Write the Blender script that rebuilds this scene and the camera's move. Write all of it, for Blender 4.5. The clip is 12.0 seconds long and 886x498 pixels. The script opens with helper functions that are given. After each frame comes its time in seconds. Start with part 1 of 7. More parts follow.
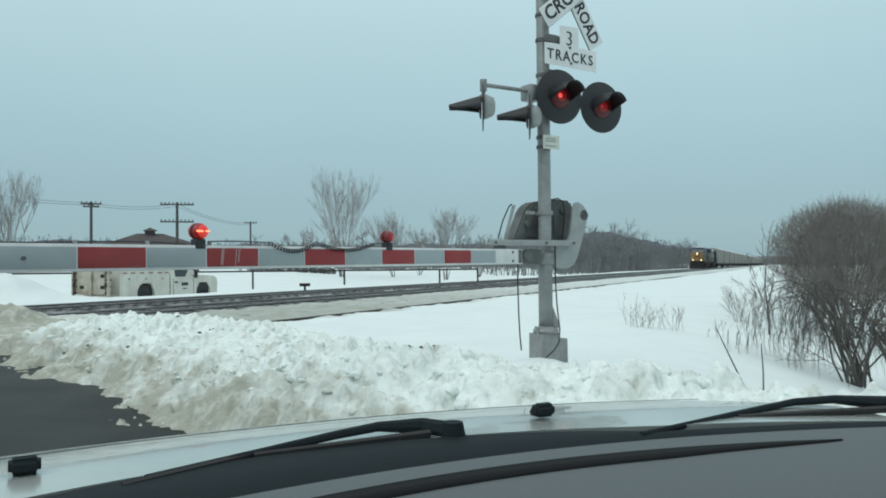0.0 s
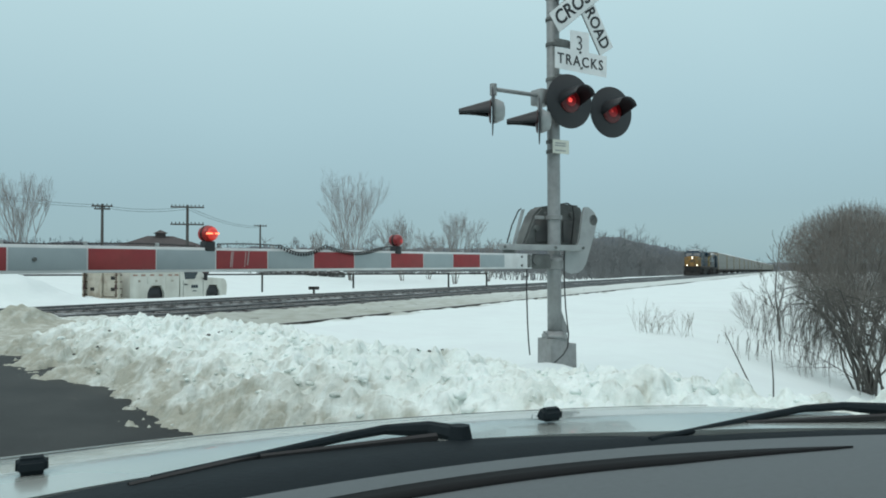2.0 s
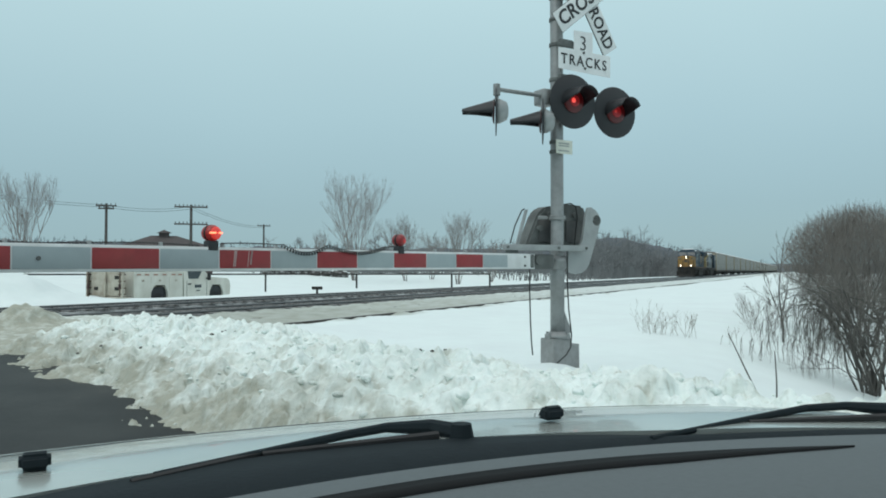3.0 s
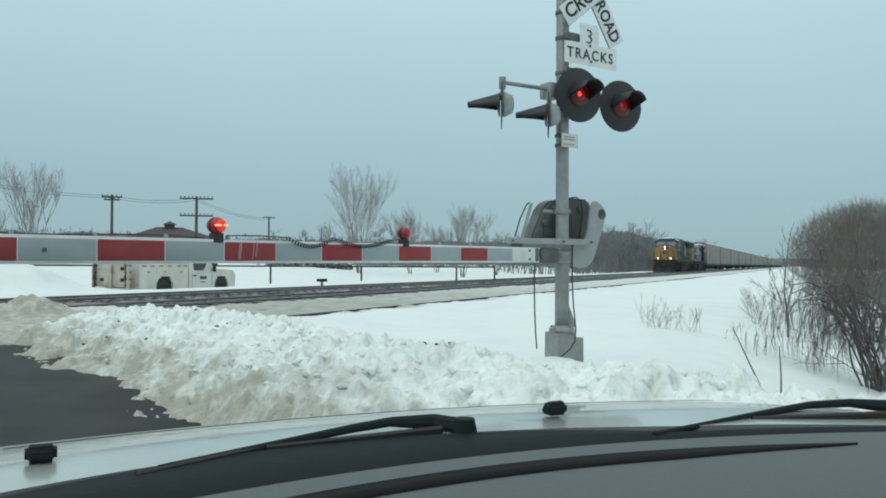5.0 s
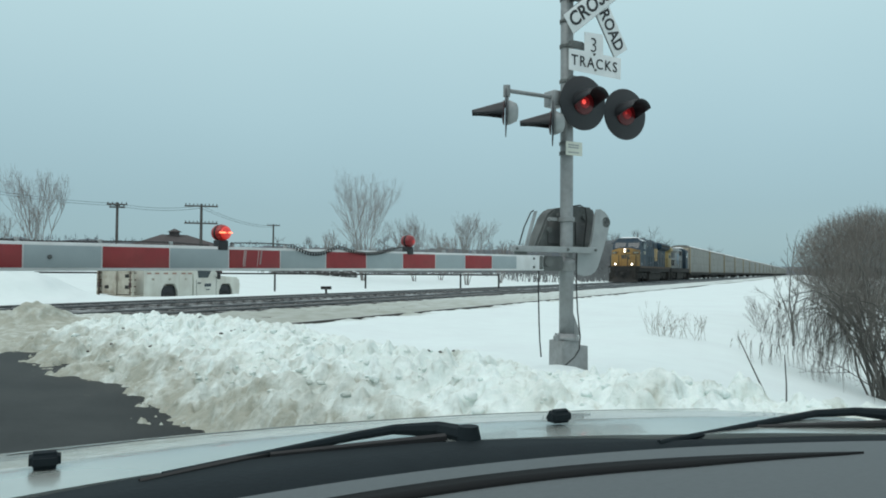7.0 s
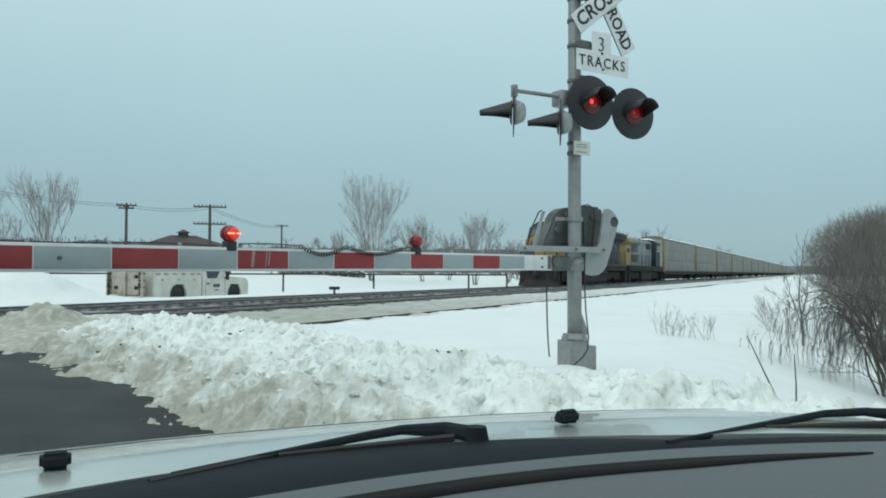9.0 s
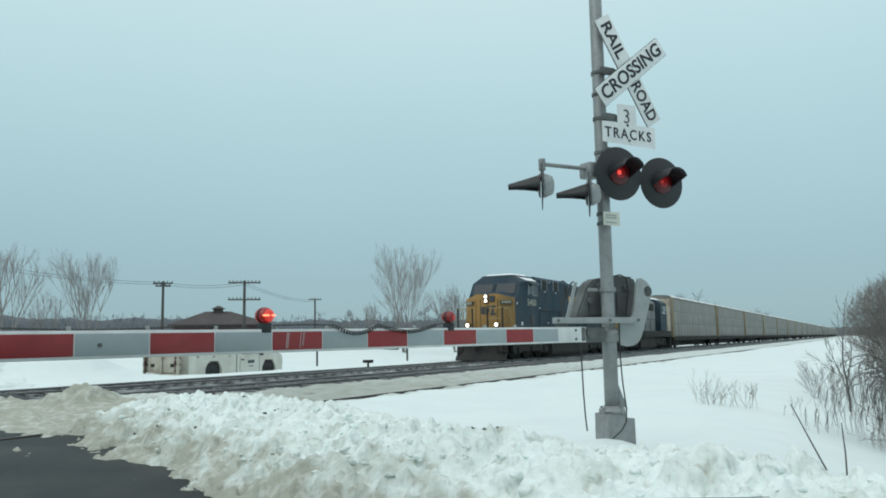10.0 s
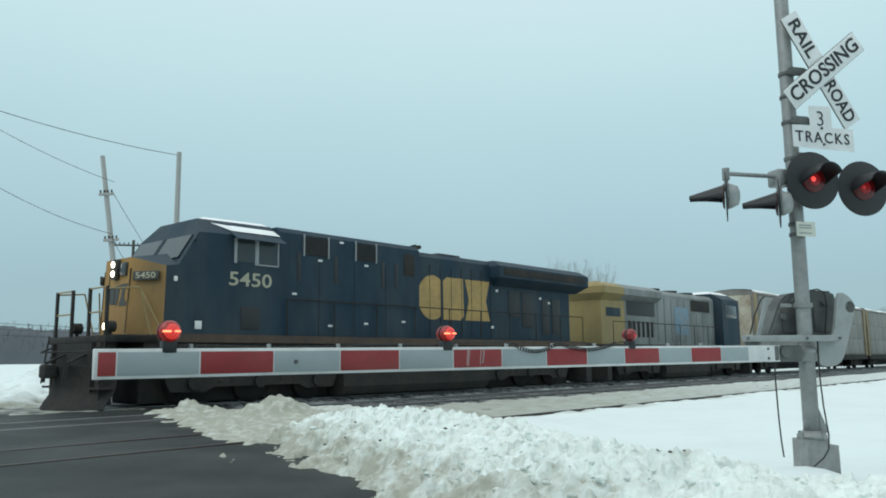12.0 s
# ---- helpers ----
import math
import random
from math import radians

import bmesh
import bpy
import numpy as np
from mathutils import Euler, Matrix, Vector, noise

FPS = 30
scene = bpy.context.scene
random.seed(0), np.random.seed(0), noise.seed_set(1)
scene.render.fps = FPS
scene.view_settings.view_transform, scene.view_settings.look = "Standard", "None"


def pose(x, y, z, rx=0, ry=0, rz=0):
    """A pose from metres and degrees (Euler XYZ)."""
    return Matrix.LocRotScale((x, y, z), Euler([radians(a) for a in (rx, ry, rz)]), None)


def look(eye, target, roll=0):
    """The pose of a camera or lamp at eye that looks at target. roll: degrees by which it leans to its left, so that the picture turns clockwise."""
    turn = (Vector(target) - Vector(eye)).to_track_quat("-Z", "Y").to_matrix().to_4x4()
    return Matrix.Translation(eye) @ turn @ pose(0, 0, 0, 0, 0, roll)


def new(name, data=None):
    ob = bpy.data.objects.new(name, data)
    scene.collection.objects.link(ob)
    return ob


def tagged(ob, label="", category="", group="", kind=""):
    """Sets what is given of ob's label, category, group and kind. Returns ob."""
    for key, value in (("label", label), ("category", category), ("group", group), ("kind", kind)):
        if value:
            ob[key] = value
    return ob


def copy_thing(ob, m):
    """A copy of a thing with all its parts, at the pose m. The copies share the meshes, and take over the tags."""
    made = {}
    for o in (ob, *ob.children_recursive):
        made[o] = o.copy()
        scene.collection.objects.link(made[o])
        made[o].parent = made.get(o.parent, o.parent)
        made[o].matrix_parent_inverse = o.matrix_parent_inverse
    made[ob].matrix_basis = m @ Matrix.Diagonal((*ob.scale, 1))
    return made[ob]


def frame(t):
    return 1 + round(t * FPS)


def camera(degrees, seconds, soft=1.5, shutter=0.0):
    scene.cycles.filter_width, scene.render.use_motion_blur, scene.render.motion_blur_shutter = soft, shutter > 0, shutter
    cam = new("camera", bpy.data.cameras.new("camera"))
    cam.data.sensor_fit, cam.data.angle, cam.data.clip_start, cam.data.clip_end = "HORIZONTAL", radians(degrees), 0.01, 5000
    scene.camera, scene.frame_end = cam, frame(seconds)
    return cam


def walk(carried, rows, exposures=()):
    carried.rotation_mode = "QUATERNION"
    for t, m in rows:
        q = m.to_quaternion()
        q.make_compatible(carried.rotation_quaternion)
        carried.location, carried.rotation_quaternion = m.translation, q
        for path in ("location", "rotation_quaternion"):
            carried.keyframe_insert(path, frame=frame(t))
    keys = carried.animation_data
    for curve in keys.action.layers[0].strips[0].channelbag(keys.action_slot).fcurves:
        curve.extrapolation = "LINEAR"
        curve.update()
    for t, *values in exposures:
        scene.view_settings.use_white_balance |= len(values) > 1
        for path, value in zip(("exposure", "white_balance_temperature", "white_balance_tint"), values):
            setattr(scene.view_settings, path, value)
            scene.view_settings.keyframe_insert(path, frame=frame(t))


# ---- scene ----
cam = camera(58.44, 12.0, soft=1.85)
walk(cam, [
    (0, pose(0.000, 0.000, 1.350, 91.242, 0.479, -0.000)),
    (0.5, pose(0.003, 0.005, 1.350, 91.455, 0.411, 0.137)),
    (1, pose(0.004, -0.000, 1.348, 91.586, 0.338, 0.317)),
    (1.5, pose(0.005, -0.000, 1.348, 91.514, 0.208, 0.534)),
    (2, pose(0.002, 0.002, 1.348, 91.550, 0.103, 0.650)),
    (2.5, pose(0.001, -0.003, 1.345, 91.557, 0.130, 0.786)),
    (3, pose(0.004, -0.000, 1.345, 91.573, -0.029, 0.885)),
    (5, pose(0.005, -0.002, 1.349, 91.050, -0.327, 1.230)),
    (5.5, pose(0.001, -0.002, 1.347, 91.170, -0.436, 1.305)),
    (6, pose(0.003, -0.000, 1.347, 91.376, -0.439, 1.362)),
    (6.5, pose(0.005, 0.003, 1.347, 91.563, -0.450, 1.458)),
    (7, pose(0.005, -0.002, 1.348, 91.617, -0.424, 1.531)),
    (9, pose(0.006, -0.004, 1.349, 91.613, -0.295, 2.114)),
    (9.5, pose(-0.003, -0.007, 1.357, 93.285, -0.518, 2.526)),
    (10, pose(0.010, -0.034, 1.394, 96.662, 1.006, 4.529)),
    (10.5, pose(0.006, -0.031, 1.406, 96.987, 1.211, 6.346)),
    (11, pose(-0.005, -0.036, 1.414, 96.704, 0.970, 8.762)),
    (11.5, pose(-0.024, -0.048, 1.407, 97.085, 0.584, 11.889)),
    (12, pose(-0.023, -0.043, 1.412, 97.928, 0.509, 16.977)),
], ((0, 0.0), (9, 0.02), (9.5, 0.06), (10, 0.02), (10.5, -0.06), (11, 0.0), (11.5, 0.08), (12, 0.09)))

# ---- light ----
world = bpy.data.worlds.new("overcast_sky")
scene.world = world
world.use_nodes = True
wn, wl = world.node_tree.nodes, world.node_tree.links
wn.clear()
w_out = wn.new("ShaderNodeOutputWorld")
w_add = wn.new("ShaderNodeAddShader")
w_cloud = wn.new("ShaderNodeBackground")
w_sky = wn.new("ShaderNodeBackground")
w_tex = wn.new("ShaderNodeTexSky")
w_tex.sky_type, w_tex.sun_disc = "NISHITA", False
w_tex.sun_elevation, w_tex.sun_rotation = radians(48), radians(222)
w_sky.inputs["Strength"].default_value = 0.012
w_co = wn.new("ShaderNodeTexCoord")
w_sep = wn.new("ShaderNodeSeparateXYZ")
w_noise = wn.new("ShaderNodeTexNoise")
w_noise.inputs["Scale"].default_value = 1.6
w_noise.inputs["Detail"].default_value = 3.0
w_madd = wn.new("ShaderNodeMath")
w_madd.operation = "MULTIPLY_ADD"
w_madd.inputs[1].default_value = 0.10
w_ramp = wn.new("ShaderNodeValToRGB")
for pos, col in ((0.05, (0.262, 0.41, 0.458)), (0.13, (0.29, 0.44, 0.49)), (0.24, (0.372, 0.545, 0.59)), (0.42, (0.495, 0.69, 0.72)), (1.0, (0.83, 1.05, 1.06))):
    el = w_ramp.color_ramp.elements[0] if pos == 0.05 else w_ramp.color_ramp.elements.new(pos)
    el.position, el.color = pos, (*col, 1)
w_ramp.color_ramp.elements[-1].position = 1.0
w_ramp.color_ramp.elements[-1].color = (0.83, 1.05, 1.06, 1)
wl.new(w_co.outputs["Generated"], w_sep.inputs[0])
wl.new(w_co.outputs["Generated"], w_noise.inputs["Vector"])
wl.new(w_noise.outputs["Fac"], w_madd.inputs[0])
wl.new(w_sep.outputs["Z"], w_madd.inputs[2])
wl.new(w_madd.outputs[0], w_ramp.inputs["Fac"])
wl.new(w_ramp.outputs["Color"], w_cloud.inputs["Color"])
wl.new(w_tex.outputs["Color"], w_sky.inputs["Color"])
wl.new(w_cloud.outputs[0], w_add.inputs[0])
wl.new(w_sky.outputs[0], w_add.inputs[1])
wl.new(w_add.outputs[0], w_out.inputs["Surface"])

sun = new("sun", bpy.data.lights.new("sun", "SUN"))
sun.data.energy, sun.data.angle, sun.data.color = 0.7, radians(35), (0.93, 1.0, 0.97)
sun.matrix_world = look((0, 0, 0), (0.45, 0.5, -0.75))


# ---- materials ----
def mat(name, base, rough=0.7, metal=0.0, grain=0.0, scale=8.0, other=None, patch=0.0, patch_scale=1.0, bump=0.0, bump_scale=None, vary=0.0, coat=0.0, streak=None, spec=0.5):
    """Base colour with fine grain, large stains toward another colour, bump and variation from piece to piece."""
    m = bpy.data.materials.new(name)
    m.use_nodes = True
    nt = m.node_tree
    b = nt.nodes["Principled BSDF"]
    b.inputs["Roughness"].default_value, b.inputs["Metallic"].default_value = rough, metal
    b.inputs["Coat Weight"].default_value, b.inputs["Specular IOR Level"].default_value = coat, spec
    co = nt.nodes.new("ShaderNodeTexCoord")
    src = co.outputs["Object"]
    if streak:
        mp = nt.nodes.new("ShaderNodeMapping")
        mp.inputs["Scale"].default_value = streak
        nt.links.new(src, mp.inputs["Vector"])
        src = mp.outputs["Vector"]
    col = nt.nodes.new("ShaderNodeRGB")
    col.outputs[0].default_value = (*base, 1)
    cur = col.outputs[0]

    def noise_tex(sc, det):
        t = nt.nodes.new("ShaderNodeTexNoise")
        t.inputs["Scale"].default_value, t.inputs["Detail"].default_value = sc, det
        nt.links.new(src, t.inputs["Vector"])
        return t.outputs["Fac"]

    def mix(fac, a, bcol):
        x = nt.nodes.new("ShaderNodeMix")
        x.data_type = "RGBA"
        nt.links.new(fac, x.inputs["Factor"])
        nt.links.new(a, x.inputs[6])
        if isinstance(bcol, tuple):
            x.inputs[7].default_value = (*bcol, 1)
        else:
            nt.links.new(bcol, x.inputs[7])
        return x.outputs[2]

    def band(fac, lo, hi, to):
        r = nt.nodes.new("ShaderNodeMapRange")
        r.inputs["From Min"].default_value, r.inputs["From Max"].default_value, r.inputs["To Max"].default_value = lo, hi, to
        nt.links.new(fac, r.inputs["Value"])
        return r.outputs[0]
    if other and patch:
        cur = mix(band(noise_tex(patch_scale, 5), 0.42, 0.68, patch), cur, other)
    if grain:
        dark = tuple(c * 0.45 for c in base)
        cur = mix(band(noise_tex(scale, 4), 0.4, 0.75, grain), cur, dark)
    if vary:
        oi = nt.nodes.new("ShaderNodeObjectInfo")
        hs = nt.nodes.new("ShaderNodeHueSaturation")
        nt.links.new(band(oi.outputs["Random"], 0, 1, 2 * vary), hs.inputs["Value"])
        ad = nt.nodes.new("ShaderNodeMath")
        ad.inputs[1].default_value = 1 - vary
        nt.links.new(hs.inputs["Value"].links[0].from_socket, ad.inputs[0])
        nt.links.new(ad.outputs[0], hs.inputs["Value"])
        nt.links.new(cur, hs.inputs["Color"])
        cur = hs.outputs["Color"]
    nt.links.new(cur, b.inputs["Base Color"])
    if bump:
        bp = nt.nodes.new("ShaderNodeBump")
        bp.inputs["Strength"].default_value, bp.inputs["Distance"].default_value = bump, 0.02
        nt.links.new(noise_tex(bump_scale or scale, 6), bp.inputs["Height"])
        nt.links.new(bp.outputs[0], b.inputs["Normal"])
    return m


def glow(name, col, strength, base=(0.1, 0.02, 0.02)):
    m = mat(name, base, 0.35)
    b = m.node_tree.nodes["Principled BSDF"]
    b.inputs["Emission Color"].default_value, b.inputs["Emission Strength"].default_value = (*col, 1), strength
    return m


def dirty(m, colour, size=2.3, breakup=0.9):
    """Mixes a stain colour in where the mesh's own 'dirt' value says that it lies."""
    nt = m.node_tree
    b = nt.nodes["Principled BSDF"]
    old = b.inputs["Base Color"].links[0].from_socket
    at = nt.nodes.new("ShaderNodeAttribute")
    at.attribute_name = "dirt"
    tx = nt.nodes.new("ShaderNodeTexNoise")
    tx.inputs["Scale"].default_value, tx.inputs["Detail"].default_value = size, 6
    co = nt.nodes.new("ShaderNodeTexCoord")
    nt.links.new(co.outputs["Object"], tx.inputs["Vector"])
    mu = nt.nodes.new("ShaderNodeMath")
    mu.operation = "MULTIPLY_ADD"
    mu.inputs[1].default_value = breakup
    mu.inputs[2].default_value = -breakup / 2
    nt.links.new(tx.outputs["Fac"], mu.inputs[0])
    ad = nt.nodes.new("ShaderNodeMath")
    ad.use_clamp = True
    nt.links.new(mu.outputs[0], ad.inputs[0])
    nt.links.new(at.outputs["Fac"], ad.inputs[1])
    gate = nt.nodes.new("ShaderNodeMath")
    gate.operation = "MULTIPLY"
    sm = nt.nodes.new("ShaderNodeMapRange")
    sm.inputs["From Max"].default_value = 0.25
    nt.links.new(at.outputs["Fac"], sm.inputs["Value"])
    nt.links.new(ad.outputs[0], gate.inputs[0])
    nt.links.new(sm.outputs[0], gate.inputs[1])
    x = nt.nodes.new("ShaderNodeMix")
    x.data_type = "RGBA"
    nt.links.new(gate.outputs[0], x.inputs["Factor"])
    nt.links.new(old, x.inputs[6])
    x.inputs[7].default_value = (*colour, 1)
    nt.links.new(x.outputs[2], b.inputs["Base Color"])
    return m


SNOW = dirty(mat("snow", (0.725, 0.80, 0.79), 0.6, grain=0.06, scale=3, other=(0.67, 0.72, 0.725), patch=0.5, patch_scale=0.7, bump=0.3, bump_scale=9), (0.285, 0.295, 0.245))
BANK = dirty(mat("ploughed_snow", (0.80, 0.875, 0.85), 0.7, grain=0.2, scale=14, other=(0.62, 0.66, 0.60), patch=0.5, patch_scale=3.0, bump=1.0, bump_scale=26), (0.35, 0.355, 0.295), 6.0, 1.5)
ASPHALT = mat("damp_asphalt", (0.021, 0.025, 0.025), 0.6, spec=0.22, grain=0.5, scale=60, other=(0.06, 0.065, 0.062), patch=0.75, patch_scale=0.8, bump=0.35, bump_scale=120)
STEEL = mat("rail_steel", (0.06, 0.05, 0.045), 0.45, 0.5, grain=0.4, scale=15)
HEAD = mat("worn_rail_head", (0.22, 0.22, 0.22), 0.4, 0.8, grain=0.3, scale=12)
BALLAST = mat("dark_ballast", (0.040, 0.045, 0.047), 0.9, grain=0.5, scale=25, other=(0.62, 0.64, 0.64), patch=0.75, patch_scale=1.1, bump=0.8, bump_scale=40)
TIMBER = mat("tie_timber", (0.05, 0.047, 0.044), 0.9, grain=0.5, scale=20, other=(0.55, 0.56, 0.56), patch=0.7, patch_scale=3, bump=0.4)
GALV = mat("galvanised_steel", (0.30, 0.31, 0.31), 0.5, 0.35, grain=0.35, scale=18, other=(0.20, 0.20, 0.19), patch=0.5, patch_scale=3, bump=0.1)
BLACK = mat("black_enamel", (0.016, 0.018, 0.021), 0.5, grain=0.2, scale=20)
RUBBER = mat("black_rubber", (0.018, 0.018, 0.019), 0.7, grain=0.3, scale=30)
WHITE_SHEET = mat("white_reflective_sheet", (0.74, 0.76, 0.76), 0.45, grain=0.1, scale=12, other=(0.58, 0.60, 0.60), patch=0.4, patch_scale=5)
INK = mat("black_sign_ink", (0.015, 0.016, 0.018), 0.5)
RED_SHEET = mat("red_reflective_sheet", (0.275, 0.022, 0.027), 0.5, grain=0.35, scale=16, other=(0.33, 0.055, 0.05), patch=0.5, patch_scale=4)
SILVER_SHEET = mat("silver_reflective_sheet", (0.33, 0.385, 0.40), 0.45, grain=0.12, scale=14, other=(0.27, 0.32, 0.34), patch=0.4, patch_scale=3)
ARM_WHITE = mat("white_arm_paint", (0.72, 0.74, 0.74), 0.5, grain=0.25, scale=9, other=(0.5, 0.5, 0.48), patch=0.4, patch_scale=6)
CONCRETE = mat("weathered_concrete", (0.30, 0.31, 0.31), 0.85, grain=0.35, scale=22, other=(0.20, 0.2, 0.19), patch=0.6, patch_scale=4, bump=0.4, bump_scale=40)
CABLE = mat("cable_sheath", (0.02, 0.02, 0.02), 0.6)


# ---- helpers for meshes ----
def box(bm, x0, y0, z0, x1, y1, z1, bevel=0.0, m=None):
    """A box between two corners, with bevelled edges, put through the matrix m."""
    r = bmesh.ops.create_cube(bm, size=1)
    vs = r["verts"]
    for v in vs:
        v.co = Vector(((x0 + x1) / 2 + v.co.x * (x1 - x0), (y0 + y1) / 2 + v.co.y * (y1 - y0), (z0 + z1) / 2 + v.co.z * (z1 - z0)))
    if bevel:
        es = list({e for v in vs for e in v.link_edges})
        r = bmesh.ops.bevel(bm, geom=es, offset=bevel, segments=2, affect="EDGES", profile=0.5)
        vs = list({v for f in r["faces"] for v in f.verts} | {v for v in vs if v.is_valid})
    if m is not None:
        for v in vs:
            v.co = m @ v.co
    return vs


def rod(bm, p, q, r0, r1=None, n=10, caps=True):
    """A round bar from p to q."""
    p, q = Vector(p), Vector(q)
    w = q - p
    vs = bmesh.ops.create_cone(bm, cap_ends=caps, segments=n, radius1=r0, radius2=r0 if r1 is None else r1, depth=w.length)["verts"]
    m = Matrix.Translation((p + q) / 2) @ w.to_track_quat("Z", "Y").to_matrix().to_4x4()
    for v in vs:
        v.co = m @ v.co
    return vs


def lathe(bm, prof, n=24, m=None):
    """A body of revolution about z from (radius, height) pairs."""
    rings = []
    for r, z in prof:
        rings.append([bm.verts.new((r * math.cos(2 * math.pi * i / n), r * math.sin(2 * math.pi * i / n), z)) for i in range(n)])
    for a, b in zip(rings, rings[1:]):
        for i in range(n):
            bm.faces.new((a[i], a[(i + 1) % n], b[(i + 1) % n], b[i]))
    for ring, flip in ((rings[0], True), (rings[-1], False)):
        bm.faces.new(list(reversed(ring)) if flip else ring)
    if m is not None:
        for ring in rings:
            for v in ring:
                v.co = m @ v.co
    return [v for ring in rings for v in ring]


def prism(bm, outline, x0, x1, axis="x", m=None):
    """An outline of pairs pushed along an axis. x: pairs are (y, z); y: pairs are (x, z); z: pairs are (x, y)."""
    def at(p, w):
        return {"x": (w, p[0], p[1]), "y": (p[0], w, p[1]), "z": (p[0], p[1], w)}[axis]
    a = [bm.verts.new(at(p, x0)) for p in outline]
    b = [bm.verts.new(at(p, x1)) for p in outline]
    k = len(a)
    fs = [bm.faces.new(a), bm.faces.new(list(reversed(b)))]
    for i in range(k):
        fs.append(bm.faces.new((a[i], b[i], b[(i + 1) % k], a[(i + 1) % k])))
    bmesh.ops.recalc_face_normals(bm, faces=fs)
    if m is not None:
        for v in a + b:
            v.co = m @ v.co
    return a + b


def finish(bm, name, material, smooth=35):
    me = bpy.data.meshes.new(name)
    if smooth:
        lim = radians(smooth)
        for f in bm.faces:
            f.smooth = True
        for e in bm.edges:
            e.smooth = len(e.link_faces) == 2 and e.calc_face_angle(0) < lim
    bm.to_mesh(me)
    bm.free()
    for m in material if isinstance(material, (list, tuple)) else [material]:
        me.materials.append(m)
    return me


def part(name, bm, material, parent, label="", smooth=35, m=None):
    ob = new(name, finish(bm, name, material, smooth))
    ob.parent = parent
    if m is not None:
        ob.matrix_basis = m
    return tagged(ob, label=label) if label else ob


def again(name, ob, parent, m):
    """One more piece that shares the mesh of ob."""
    o = new(name, ob.data)
    o.parent = parent
    o.matrix_basis = m
    return o


def thing(name, label, category, m=None, group="", kind=""):
    ob = new(name)
    ob.empty_display_size = 0.2
    if m is not None:
        ob.matrix_basis = m
    return tagged(ob, label, category, group, kind)


def words(text, size, material, parent, m, name="lettering", label="", depth=0.002, width=None, bold=0.0, spacing=1.0):
    """Writing as a mesh, centred on the pose m, facing along its +z; width stretches it to fit."""
    cu = bpy.data.curves.new(name, "FONT")
    cu.body, cu.size, cu.extrude, cu.align_x, cu.align_y, cu.resolution_u, cu.offset = text, size, depth, "CENTER", "CENTER", 3, bold
    cu.space_character = spacing
    tmp = bpy.data.objects.new(name, cu)
    scene.collection.objects.link(tmp)
    me = bpy.data.meshes.new_from_object(tmp.evaluated_get(bpy.context.evaluated_depsgraph_get()))
    bpy.data.objects.remove(tmp)
    xs = [v.co.x for v in me.vertices]
    k = width / (max(xs) - min(xs)) if width else 1
    for v in me.vertices:
        v.co.x *= k
    me.materials.clear()
    me.materials.append(material)
    ob = new(name, me)
    ob.parent = parent
    ob.matrix_basis = m
    return tagged(ob, label=label) if label else ob


# ---- the plan: a track frame (s along the rails, d across toward the far side) ----
TURN = 65.2
CURVE = 1.24e-4
EASE = 110.0
RAIL = 0.36
TRACKS = (9.85, 14.6, 18.95)
UX, UY = math.cos(radians(TURN)), math.sin(radians(TURN))


def place(s, d, z=0.0):
    return Vector((s * UX - d * UY, s * UY + d * UX, z))


def sd_of(x, y):
    return x * UX + y * UY, -x * UY + y * UX


def bend(s):
    """How far the rails have swung to the far side: a gentle curve, then straight."""
    c = np.clip(s, 0, EASE)
    return CURVE * c * c + 2 * CURVE * EASE * np.maximum(np.asarray(s) - EASE, 0)


def on_track(s, d, z=0.0, extra=0.0):
    """A pose at s along a track that lies d off, turned with the rails."""
    p = place(s, d + float(bend(s)), z)
    return pose(p.x, p.y, p.z, 0, 0, TURN + math.degrees(2 * CURVE * min(max(s, 0), EASE)) + extra)


ROAD_AZ = 44.0
RX, RY = -math.sin(radians(ROAD_AZ)), math.cos(radians(ROAD_AZ))


def road_lo(x, y):
    """Metres along the road and metres to its right of the car's eye."""
    return x * RX + y * RY, x * RY - y * RX


def step(a, b, x):
    t = np.clip((x - a) / (b - a), 0, 1)
    return t * t * (3 - 2 * t)


def road_z(l):
    return 0.366 * step(2.0, 10.0, l) - 0.38 * step(23.0, 45.0, l)


# ---- ground ----
def graded(lo, hi, a, b, fine, grow=1.18):
    core = list(np.arange(a, b + fine / 2, fine))
    up, w = [core[-1]], fine
    while up[-1] < hi:
        w *= grow
        up.append(up[-1] + w)
    dn, w = [core[0]], fine
    while dn[-1] > lo:
        w *= grow
        dn.append(dn[-1] - w)
    return np.array(list(reversed(dn[1:])) + core + up[1:])


def wave(x, y, seed, scale, octaves=4):
    """Smooth random relief, about -1 to 1, on arrays."""
    rng = np.random.RandomState(seed)
    out, amp, tot = np.zeros_like(x), 1.0, 0.0
    for _ in range(octaves):
        for _ in range(5):
            a = rng.uniform(0, 2 * math.pi)
            f = rng.uniform(0.7, 1.4) * 2 * math.pi / scale
            out += amp * np.sin(f * (x * math.cos(a) + y * math.sin(a)) + rng.uniform(0, 6.28) + 1.3 * np.sin(f * 0.6 * (y * math.cos(a) - x * math.sin(a)) + rng.uniform(0, 6.28)))
        tot += amp * 2.3
        amp *= 0.55
        scale *= 0.47
    return out / tot


